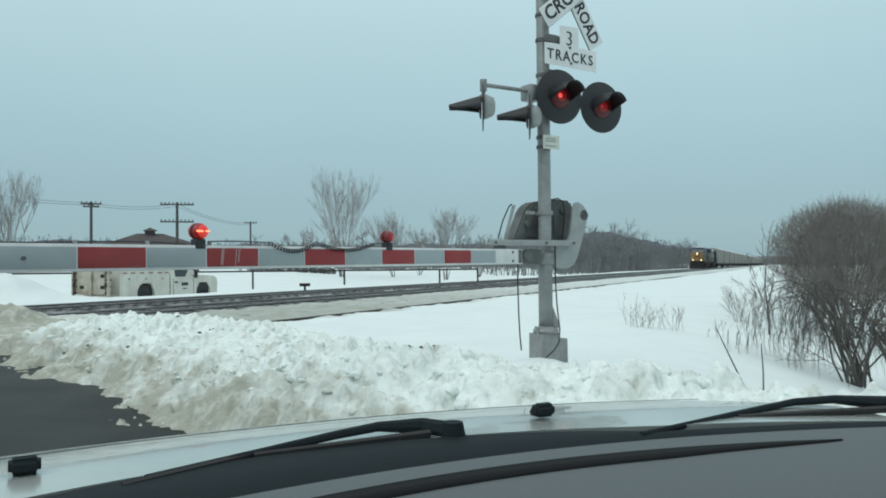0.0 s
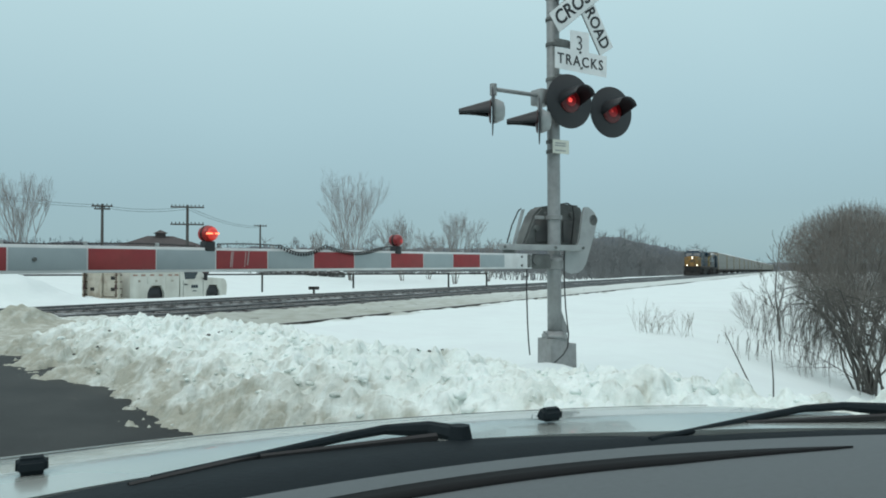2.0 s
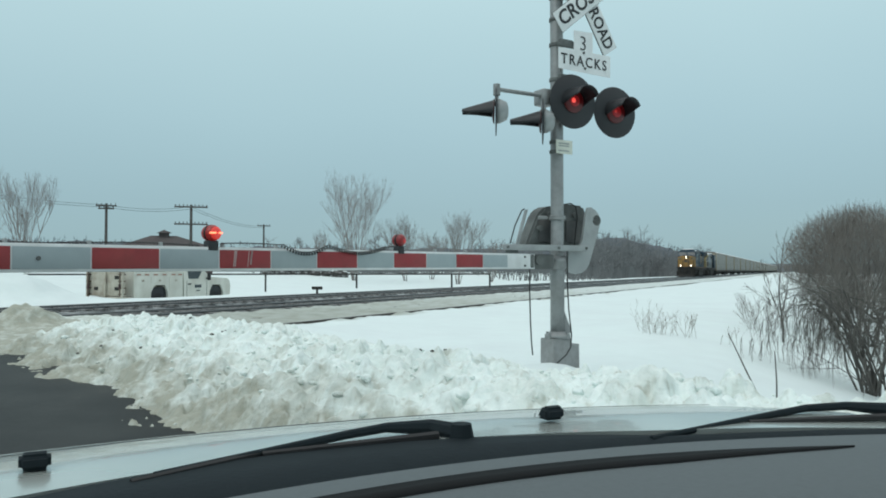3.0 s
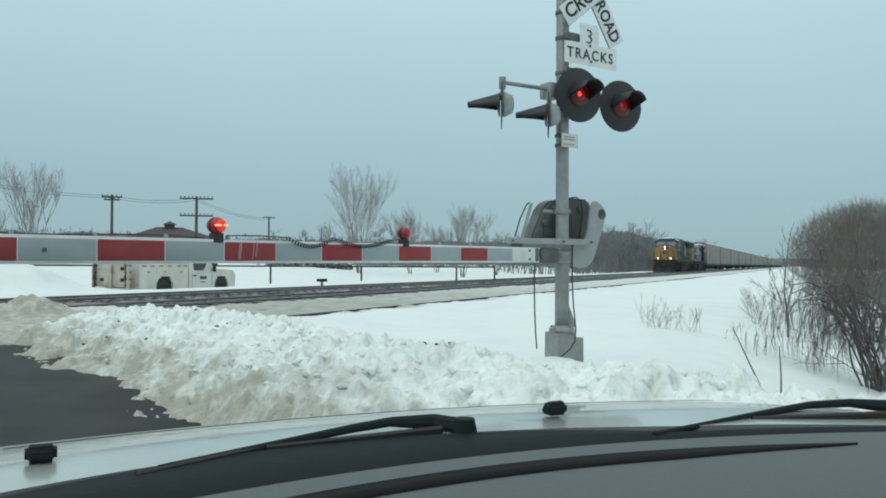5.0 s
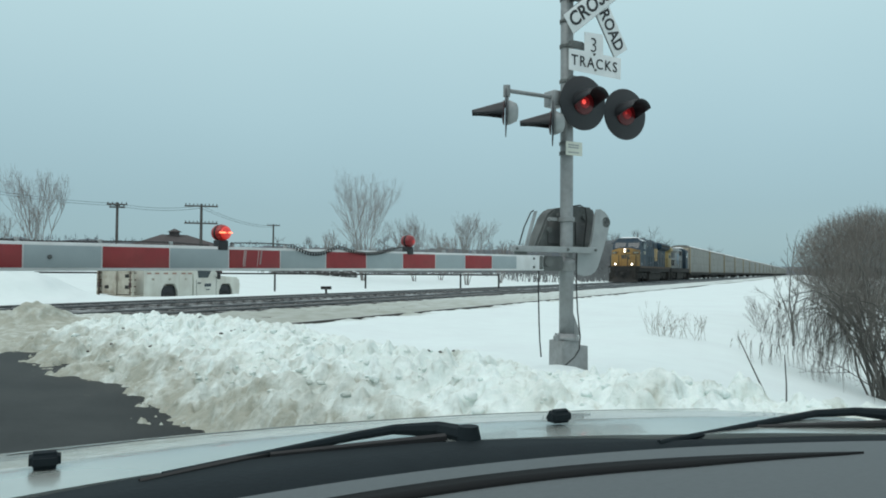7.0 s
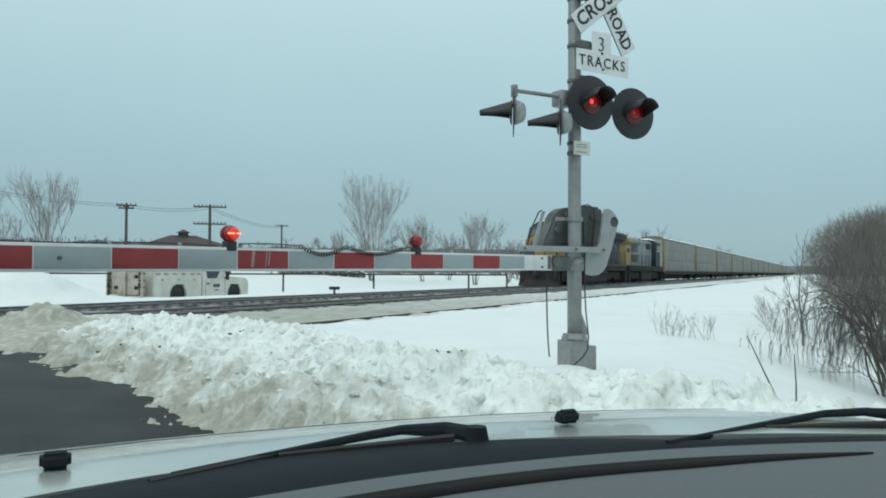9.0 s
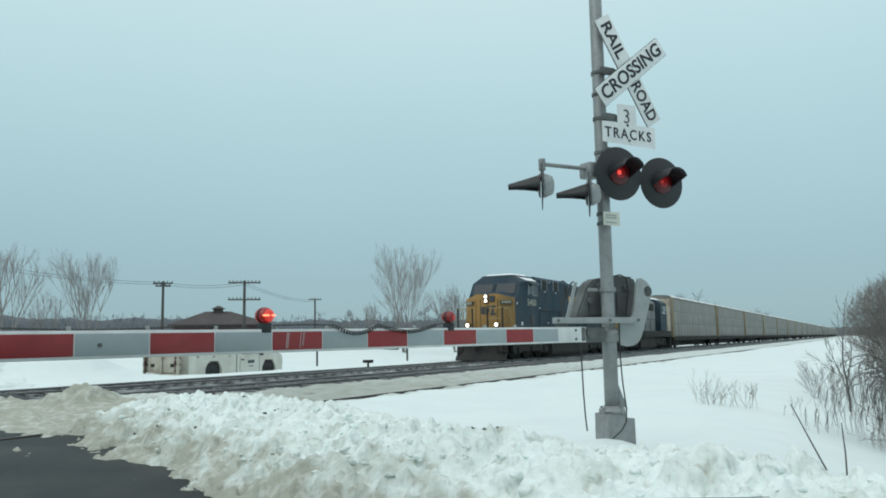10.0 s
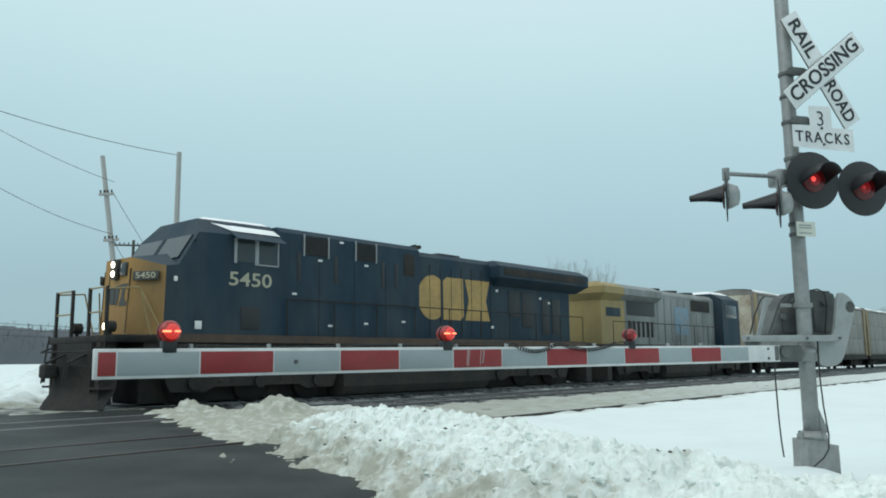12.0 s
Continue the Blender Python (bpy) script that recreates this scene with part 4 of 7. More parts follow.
def hull(bm, pts):
    vs = [bm.verts.new(p) for p in pts]
    r = bmesh.ops.convex_hull(bm, input=vs)
    gone = [g for g in r["geom_interior"] + r["geom_unused"] if isinstance(g, bmesh.types.BMVert)]
    bmesh.ops.delete(bm, geom=list(set(gone)), context="VERTS")
    bmesh.ops.dissolve_limit(bm, angle_limit=radians(2), verts=bm.verts, edges=bm.edges)
    bmesh.ops.recalc_face_normals(bm, faces=bm.faces)


def both(pts):
    return [(x, sy * y, z) for x, y, z in pts for sy in (-1, 1)]


def bogie(parent, x, axles, r=0.53, gap=1.95):
    """A truck: side frames, bolster and wheel sets."""
    b = new("bogie")
    b.parent = parent
    b.matrix_basis = pose(x, 0, 0)
    half = gap * (axles - 1) / 2
    for sy in (-1, 1):
        bm = bmesh.new()
        prism(bm, [(-half - 0.75, 0.62), (-half - 0.6, 0.32), (-half + 0.35, 0.30), (-half + 0.6, 0.42), (half - 0.6, 0.42), (half - 0.35, 0.30), (half + 0.6, 0.32), (half + 0.75, 0.62), (half + 0.5, 1.02), (-half - 0.5, 1.02)], sy * 1.02, sy * 1.18, "y")
        for k in range(axles):
            rod(bm, (k * gap - half, sy * 1.18, 0.53), (k * gap - half, sy * 1.28, 0.53), 0.17, n=14)
        for k in range(axles - 1):
            for e in (-0.2, 0.2):
                rod(bm, ((k + 0.5) * gap - half + e, sy * 1.1, 0.55), ((k + 0.5) * gap - half + e, sy * 1.1, 0.98), 0.12, n=10)
        part("side_frame", bm, GRIME, b)
    bm = bmesh.new()
    lathe(bm, [(0.10, -0.90), (r + 0.03, -0.81), (r + 0.03, -0.785), (r, -0.78), (r - 0.01, -0.68), (0.36, -0.70), (0.10, -0.72), (0.09, -0.6), (0.09, 0.6), (0.10, 0.72), (0.36, 0.70), (r - 0.01, 0.68), (r, 0.78), (r + 0.03, 0.785), (r + 0.03, 0.81), (0.10, 0.90)], 28, pose(0, 0, 0, 90, 0, 0))
    first = part("wheelset", bm, GRIME, b, m=pose(-half, 0, r))
    for k in range(1, axles):
        again("wheelset", first, b, pose(k * gap - half, 0, r))
    return b


def handrail(parent, y, x0, x1, zs, top, gap=1.75):
    bm = bmesh.new()
    n = max(1, round((x1 - x0) / gap))
    rod(bm, (x0, y, top), (x1, y, top), 0.018, n=6)
    for k in range(n + 1):
        x = x0 + (x1 - x0) * k / n
        rod(bm, (x, y, zs), (x, y, top), 0.018, n=6)
    part("handrail", bm, GRIME, parent)


def coupler(parent, x, way):
    bm = bmesh.new()
    box(bm, min(x, x + way * 0.55), -0.12, 0.74, max(x, x + way * 0.55), 0.12, 0.98, 0.03)
    box(bm, min(x + way * 0.45, x + way * 0.75), -0.20, 0.70, max(x + way * 0.45, x + way * 0.75), 0.16, 1.02, 0.06)
    part("coupler", bm, GRIME, parent)


def louvres(parent, x0, x1, z0, z1, y, frame_mat, slats):
    """A grille on the near and far side of a hood: frame, dark back and slats."""
    for sy in (-1, 1):
        g = new("grille")
        g.parent = parent
        bm = bmesh.new()
        box(bm, x0, min(sy * y, sy * (y + 0.012)), z0, x1, max(sy * y, sy * (y + 0.012)), z1)
        b = part("backing", bm, GRIME, g)
        for a in ((x0 - 0.04, z0 - 0.04, x0, z1 + 0.04), (x1, z0 - 0.04, x1 + 0.04, z1 + 0.04)):
            bm = bmesh.new()
            box(bm, a[0], min(sy * y, sy * (y + 0.04)), a[1], a[2], max(sy * y, sy * (y + 0.04)), a[3])
            part("frame", bm, frame_mat, g)
        bm = bmesh.new()
        for k in range(slats):
            z = z0 + (z1 - z0) * (k + 0.5) / slats
            box(bm, x0 + 0.01, min(sy * (y + 0.013), sy * (y + 0.035)), z - 0.012, x1 - 0.01, max(sy * (y + 0.013), sy * (y + 0.035)), z + 0.012)
        part("slats", bm, BLACK, g)


def plate(parent, x0, x1, z0, z1, y, material, name="door_panel", t=0.02, label=""):
    bm = bmesh.new()
    box(bm, x0, min(y, y - math.copysign(t, -y)), z0, x1, max(y, y - math.copysign(t, -y)), z1, 0.006)
    return part(name, bm, material, parent, label)


def lead_locomotive():
    t = thing("locomotive", "dark blue diesel locomotive with yellow nose and lit headlights", "locomotive")
    bm = bmesh.new()
    box(bm, 1.3, -1.42, 1.12, 20.9, 1.42, 1.62, 0.03)
    box(bm, 0.55, -1.5, 1.50, 21.2, 1.5, 1.68, 0.02)
    part("underframe", bm, GRIME, t)
    for sy in (-1, 1):
        bm = bmesh.new()
        box(bm, 1.8, min(sy * 1.49, sy * 1.515), 1.52, 20.6, max(sy * 1.49, sy * 1.515), 1.72)
        part("sill_stripe", bm, RUST, t, "rusty sill stripe")
    # nose
    bm = bmesh.new()
    hull(bm, both([(1.22, 0.70, 1.70), (1.72, 1.50, 1.70), (2.9, 1.50, 1.70), (1.30, 0.62, 3.58), (1.76, 1.48, 3.34), (2.9, 1.48, 3.52), (2.9, 0.62, 3.86)]))
    for f in bm.faces:
        f.material_index = 1 if f.normal.x < -0.25 and abs(f.normal.z) < 0.75 else 0
    part("nose", bm, [BLUE, YELLOW], t, "yellow-faced blue nose", smooth=0)
    # nose details: door outline, badge blocks, lamp cluster, boards
    for y in (-0.66, 0.64, 0.36):
        bm = bmesh.new()
        prism(bm, [(1.212, 1.75), (1.25, 1.75), (1.315, 3.3), (1.278, 3.3)], y - 0.012, y + 0.012, "y")
        part("door_seam", bm, GRIME, t)
    badge = new("nose_emblem")
    badge.parent = t
    badge.matrix_basis = pose(1.22, 0, 1.70, 0, 2.44, 0)
    tagged(badge, label="worn dark emblem shapes on the nose")
    for pts in ([(-0.57, 1.24), (-0.27, 1.24), (-0.27, 1.13), (-0.33, 1.10), (-0.30, 0.92), (-0.22, 0.78), (-0.22, 0.70), (-0.57, 0.70), (-0.57, 0.80), (-0.46, 0.86), (-0.46, 1.08), (-0.57, 1.13)], [(-0.24, 1.22), (0.02, 1.20), (0.02, 0.76), (-0.10, 0.72), (-0.17, 0.90), (-0.20, 1.05)], [(0.05, 1.20), (0.33, 1.16), (0.36, 0.98), (0.30, 0.78), (0.05, 0.74)]):
        bm = bmesh.new()
        prism(bm, pts, -0.012, 0.02, "x")
        part("emblem_shape", bm, BOARD, badge)
    bm = bmesh.new()
    box(bm, 1.17, -0.14, 3.06, 1.32, 0.14, 3.56, 0.03)
    lamp = part("headlight", bm, BOARD, t)
    for z in (3.43, 3.20):
        bm = bmesh.new()
        lathe(bm, [(0.08, 0.0), (0.07, 0.02), (0.04, 0.03), (0.005, 0.032)], 18, pose(1.168, 0, z, 0, -90, 0))
        part("lamp", bm, HEADLAMP, lamp, "lit headlamp")
    bm = bmesh.new()
    box(bm, 1.22, -0.52, 3.14, 1.30, -0.22, 3.46, 0.02)
    part("nose_window", bm, GLASS, t)
    for sy in (-1, 1):
        nb = new("number_board")
        nb.parent = t
        nb.matrix_basis = pose(1.46, sy * 1.10, 3.10, 0, 0, -58 if sy < 0 else -122)
        bm = bmesh.new()
        box(bm, -0.33, -0.04, -0.11, 0.33, 0.03, 0.11, 0.01)
        part("board", bm, BOARD, nb)
        words("5450", 0.2, NUMERAL, nb, pose(0, -0.044, 0, 90, 0, 0), width=0.52, bold=0.004)
    for y in (-0.86, 0.86):
        d = new("ditch_light")
        d.parent = t
        bm = bmesh.new()
        rod(bm, (0.62, y, 1.88), (0.85, y, 1.88), 0.13, n=16)
        rod(bm, (0.75, y, 1.66), (0.75, y, 1.8), 0.05, n=8)
        part("housing", bm, GRIME, d)
        bm = bmesh.new()
        lathe(bm, [(0.095, 0.0), (0.075, 0.02), (0.005, 0.03)], 16, pose(0.618, y, 1.88, 0, -90, 0))
        part("lamp", bm, HEADLAMP, d, "lit ditch lamp")
    # porch
    bm = bmesh.new()
    box(bm, 0.35, -1.5, 1.50, 1.6, 1.5, 1.66, 0.02)
    part("front_platform", bm, GRIME, t)
    for y in (-1.32, -0.45, 0.45, 1.32):
        bm = bmesh.new()
        box(bm, 0.40, y - 0.04, 1.66, 0.47, y + 0.04, 2.78, 0.01)
        part("porch_post", bm, GRIME, t)
    for sy in (-1, 1):
        for run in (((0.43, 0.45, 2.76), (0.43, 1.32, 2.76)), ((0.43, 0.45, 2.2), (0.43, 1.32, 2.2)), ((0.43, 1.40, 2.72), (1.15, 1.42, 2.78), (1.45, 1.45, 1.66)), ((1.35, 1.05, 2.80), (1.62, 1.5, 1.9))):
            bm = bmesh.new()
            for a, b in zip(run, run[1:]):
                rod(bm, (a[0], sy * a[1], a[2]), (b[0], sy * b[1], b[2]), 0.02, n=8)
            part("porch_rail", bm, PALE_YELLOW, t)
    for sy in (-1, 1):
        bm = bmesh.new()
        for z, x in ((0.45, 0.25), (0.80, 0.32), (1.15, 0.40)):
            box(bm, x, min(sy * 1.05, sy * 1.5), z, x + 0.32, max(sy * 1.05, sy * 1.5), z + 0.05)
        box(bm, 0.25, min(sy * 1.0, sy * 1.05), 0.4, 0.85, max(sy * 1.0, sy * 1.05), 1.5)
        rod(bm, (0.22, sy * 1.5, 0.55), (0.36, sy * 1.5, 1.7), 0.02, n=6)
        part("steps", bm, GRIME, t)
    bm = bmesh.new()
    rings = []
    for z, reach in ((0.0, 0.0), (0.12, 0.06), (0.32, 0.2), (0.55, 0.27), (0.78, 0.26), (0.98, 0.2)):
        rings.append([bm.verts.new((-0.34 + reach + 0.42 * abs(y) ** 1.3, y, z)) for y in np.linspace(-1.5, 1.5, 13)])
    for a, b in zip(rings, rings[1:]):
        for i in range(12):
            bm.faces.new((a[i], a[i + 1], b[i + 1], b[i]))
    plough = part("snow_plough", bm, GRIME, t, "dark curved plough blade above the rails", smooth=60)
    mod = plough.modifiers.new("thick", "SOLIDIFY")
    mod.thickness, mod.offset = 0.03, 0
    bm = bmesh.new()
    hull(bm, both([(0.34, 1.3, 0.10), (0.34, 1.3, 1.5), (0.62, 1.35, 0.10), (0.62, 1.35, 1.5)]))
    part("pilot_plate", bm, GRIME, t)
    # Added rear plate; its dark closes the bright gap at the coupling
    bm = bmesh.new()
    hull(bm, both([(20.75, 1.4, 0.08), (20.75, 1.4, 1.5), (21.15, 1.4, 0.08), (21.15, 1.4, 1.5)]))
    part("pilot_plate", bm, GRIME, t)
    for y in (-0.62, -0.5, 0.5, 0.62):
        bm = bmesh.new()
        rod(bm, (0.36, y, 1.25), (-0.05, y, 1.05), 0.025, n=6)
        rod(bm, (-0.05, y, 1.05), (-0.12, y, 0.6), 0.025, n=6)
        part("air_hose", bm, RUBBER, t)
    bm = bmesh.new()
    rod(bm, (0.1, -1.3, 1.3), (0.1, 1.3, 1.3), 0.02, n=6)
    for y in (-1.3, 1.3):
        rod(bm, (0.1, y, 1.3), (0.38, y, 1.42), 0.02, n=6)
    part("uncoupling_lever", bm, GRIME, t)
    coupler(t, 0.35, -1)
    coupler(t, 21.2, 1)
    # cab
    bm = bmesh.new()
    hull(bm, both([(2.35, 1.50, 1.70), (5.15, 1.50, 1.70), (2.10, 1.48, 3.42), (2.62, 1.46, 4.26), (2.88, 0.92, 4.70), (5.15, 0.92, 4.73), (5.15, 1.50, 4.34)]))
    part("cab", bm, BLUE, t, smooth=0)
    for y0, y1 in ((-1.28, -0.10), (0.10, 1.28)):
        bm = bmesh.new()
        prism(bm, [(2.17, 3.60), (2.54, 4.20), (2.60, 4.20), (2.24, 3.60)], y0, y1, "y", pose(-0.015, 0, 0))
        w = part("windshield", bm, GLASS, t)
    bm = bmesh.new()
    prism(bm, [(2.12, 3.55), (2.52, 4.20), (2.60, 4.20), (2.20, 3.55)], -0.05, 0.05, "y")
    part("window_post", bm, BLUE, t)
    for sy in (-1, 1):
        w = new("side_window")
        w.parent = t
        bm = bmesh.new()
        for x0, x1 in ((3.70, 4.25), (4.37, 4.98)):
            box(bm, x0, min(sy * 1.49, sy * 1.508), 3.60, x1, max(sy * 1.49, sy * 1.508), 4.20)
        part("pane", bm, GLASS, w)
        bm = bmesh.new()
        for a in ((4.25, 3.56, 4.37, 4.24), (4.98, 3.54, 5.02, 4.26), (4.25, 3.54, 5.02, 3.58), (3.62, 3.56, 3.70, 4.2)):
            box(bm, a[0], min(sy * 1.495, sy * 1.52), a[1], a[2], max(sy * 1.495, sy * 1.52), a[3])
        part("frame", bm, CAB_GREY, w)
        bm = bmesh.new()
        prism(bm, [(sy * 1.48, 4.32), (sy * 1.82, 4.14), (sy * 1.82, 4.16), (sy * 1.48, 4.36)], 3.5, 5.05, "x")
        part("awning", bm, BLUE, w)
        plate(t, 3.87, 4.43, 1.86, 2.44, sy * 1.502, BLACK, "vent", 0.012)
        plate(t, 2.55, 2.74, 1.84, 2.04, sy * 1.502, WHITE_SHEET, "data_plate", 0.012)
        words("5450", 0.5, NUMERAL, t, pose(4.14, sy * 1.508, 3.13, 90, 0, 0 if sy < 0 else 180), "cab_number", width=1.32, bold=0.006)
        plate(t, 1.95, 2.05, 2.98, 3.10, sy * 1.502, WHITE_SHEET, "data_plate", 0.012)
    bm = bmesh.new()
    hull(bm, both([(2.95, 0.88, 4.71), (5.1, 0.88, 4.735), (3.2, 0.7, 4.80), (5.0, 0.7, 4.83)]) + both([(3.6, 1.4, 4.40), (5.1, 1.45, 4.40)]))
    part("roof_snow", bm, ROOF_SNOW, t, "snow lying on the cab roof")
    bm = bmesh.new()
    rod(bm, (4.2, -0.35, 4.78), (4.2, 0.35, 4.78), 0.06, n=8)
    part("horn", bm, GRIME, t)
    bm = bmesh.new()
    rod(bm, (2.6, -1.25, 4.0), (2.4, -1.7, 4.02), 0.02, n=6)
    part("mirror_arm", bm, GRIME, t)
    # hood
    bm = bmesh.new()
    prism(bm, [(-1.36, 1.68), (1.36, 1.68), (1.36, 4.56), (1.22, 4.70), (-1.22, 4.70), (-1.36, 4.56)], 5.152, 10.72, "x")
    part("equipment_hood", bm, BLUE, t, smooth=0)
    louvres(t, 6.0, 6.85, 4.0, 4.62 - 0.08, 1.362, CAB_GREY, 7)
    louvres(t, 7.95, 8.75, 4.02, 4.54, 1.362, CAB_GREY, 7)
    for sy in (-1, 1):
        for x in (5.75, 7.1, 9.0, 9.6):
            plate(t, x, x + 0.14, 3.25, 4.05, sy * 1.362, BLACK, "latch_recess", 0.01)
        plate(t, 10.0, 10.5, 3.7, 4.4, sy * 1.362, GRIME, "vent", 0.012)
        for x, z in ((5.6, 2.85), (6.9, 2.0), (8.3, 2.1), (9.9, 2.2), (6.5, 3.85), (7.3, 4.45), (8.3, 3.85)):
            plate(t, x, x + 0.16, z, z + 0.06, sy * 1.362, WHITE_SHEET, "data_plate", 0.01)
        for x in (6.55, 7.9, 9.2):
            bm = bmesh.new()
            box(bm, x, min(sy * 1.36, sy * 1.368), 1.75, x + 0.014, max(sy * 1.36, sy * 1.368), 3.9)
            part("panel_seam", bm, GRIME, t)
    bm = bmesh.new()
    prism(bm, [(-1.0, 1.68), (1.0, 1.68), (1.0, 4.46), (0.86, 4.62), (-0.86, 4.62), (-1.0, 4.46)], 10.722, 15.4, "x")
    part("engine_hood", bm, BLUE, t, smooth=0)
    bm = bmesh.new()
    rod(bm, (11.4, 0, 4.6), (11.4, 0, 4.82), 0.32, n=16)
    part("exhaust_stack", bm, GRIME, t)
    bm = bmesh.new()
    box(bm, 12.5, -0.6, 4.6, 13.7, 0.6, 4.74, 0.04)
    part("roof_hatch", bm, GRIME, t)
    for k in range(4):
        bm = bmesh.new()
        rod(bm, (10.9 + 0.1 * k, -0.55, 4.74), (10.9 + 0.1 * k, -0.95, 4.76 + 0.02 * (k % 2)), 0.035, 0.07, n=10)
        part("air_horn", bm, GRIME, t)
    # emblem on the hood as plain shapes
    for sy in (-1, 1):
        em = new("hood_emblem")
        em.parent = t
        tagged(em, label="large worn yellow emblem of three plain shapes")
        y0, y1 = sy * 1.0, sy * 1.012

        def flat(pts, name="emblem_shape"):
            bm = bmesh.new()
            prism(bm, pts, y0, y1, "y")
            part(name, bm, LOGO, em)
        flat([(11.74 + 0.72 * math.cos(a), 3.12 + 0.75 * math.sin(a)) for a in np.linspace(radians(55), radians(305), 24)])
        flat([(12.28, 3.70), (12.46, 3.85), (13.34, 3.85), (13.38, 2.54), (13.20, 2.39), (12.30, 2.39)])
        flat([(13.46, 3.84), (14.85, 3.84), (14.62, 3.12), (14.85, 2.40), (13.46, 2.40), (13.66, 3.12)])
        for k in range(8):
            x = 11.05 + k * 0.55
            bm = bmesh.new()
            box(bm, x, min(y0, sy * 1.016), 1.8, x + 0.022, max(y0, sy * 1.016), 4.2)
            part("door_seam", bm, GRIME, t)
    bm = bmesh.new()
    prism(bm, [(-1.0, 1.68), (1.0, 1.68), (1.0, 4.0), (-1.0, 4.0)], 15.402, 20.2, "x")
    part("radiator_hood", bm, BLUE, t, smooth=0)
    bm = bmesh.new()
    hull(bm, both([(15.1, 1.05, 3.72), (20.7, 1.05, 3.72), (14.85, 1.50, 4.0), (20.95, 1.50, 4.0), (14.85, 1.50, 4.42), (20.95, 1.50, 4.42), (15.0, 1.1, 4.64), (20.8, 1.1, 4.64)]))
    part("radiator_wing", bm, BLUE, t, "overhanging radiator wings", smooth=0)
    for sy in (-1, 1):
        for x0, x1, z0, z1 in ((16.0, 16.7, 2.6, 3.6), (16.85, 17.6, 2.25, 3.6), (18.2, 18.7, 2.0, 3.4), (18.9, 19.5, 2.0, 3.4)):
            plate(t, x0, x1, z0, z1, sy * 1.002, BLACK, "vent", 0.015)
        plate(t, 15.1, 20.7, 4.08, 4.36, sy * 1.503, GRIME, "radiator_screen", 0.012)
        for x, z in ((18.0, 3.35), (18.6, 3.2), (15.2, 3.5), (14.9, 2.15), (10.9, 2.9)):
            plate(t, x, x + 0.14, z, z + 0.09, sy * 1.02, WHITE_SHEET, "data_plate", 0.012)
    bm = bmesh.new()
    box(bm, 15.3, -1.0, 4.63, 19.5, 1.0, 4.67, 0.02)
    part("roof_frost", bm, CAB_GREY, t)
    for sy in (-1, 1):
        handrail(t, sy * 1.44, 5.4, 20.5, 1.68, 2.72)
    # under the frame; dark tank and gear set low to stand for shade
    bogie(t, 4.7, 3)
    bogie(t, 17.0, 3)
    bm = bmesh.new()
    prism(bm, [(-1.35, 1.15), (-1.38, 0.30), (-1.2, 0.06), (1.2, 0.06), (1.38, 0.30), (1.35, 1.15)], 7.5, 14.3, "x")
    part("fuel_tank", bm, GRIME, t, smooth=0)
    for x0, x1 in ((1.6, 7.8), (14.0, 20.4)):
        bm = bmesh.new()
        box(bm, x0, -0.66, 0.04, x1, 0.66, 1.12, 0.05)
        part("traction_gear", bm, GRIME, t)
    for x0, x1 in ((7.6, 10.2), (10.6, 13.6)):
        bm = bmesh.new()
        rod(bm, (x0, -1.38, 1.0), (x1, -1.38, 1.0), 0.14, n=12)
        part("air_reservoir", bm, GRIME, t)
    return t


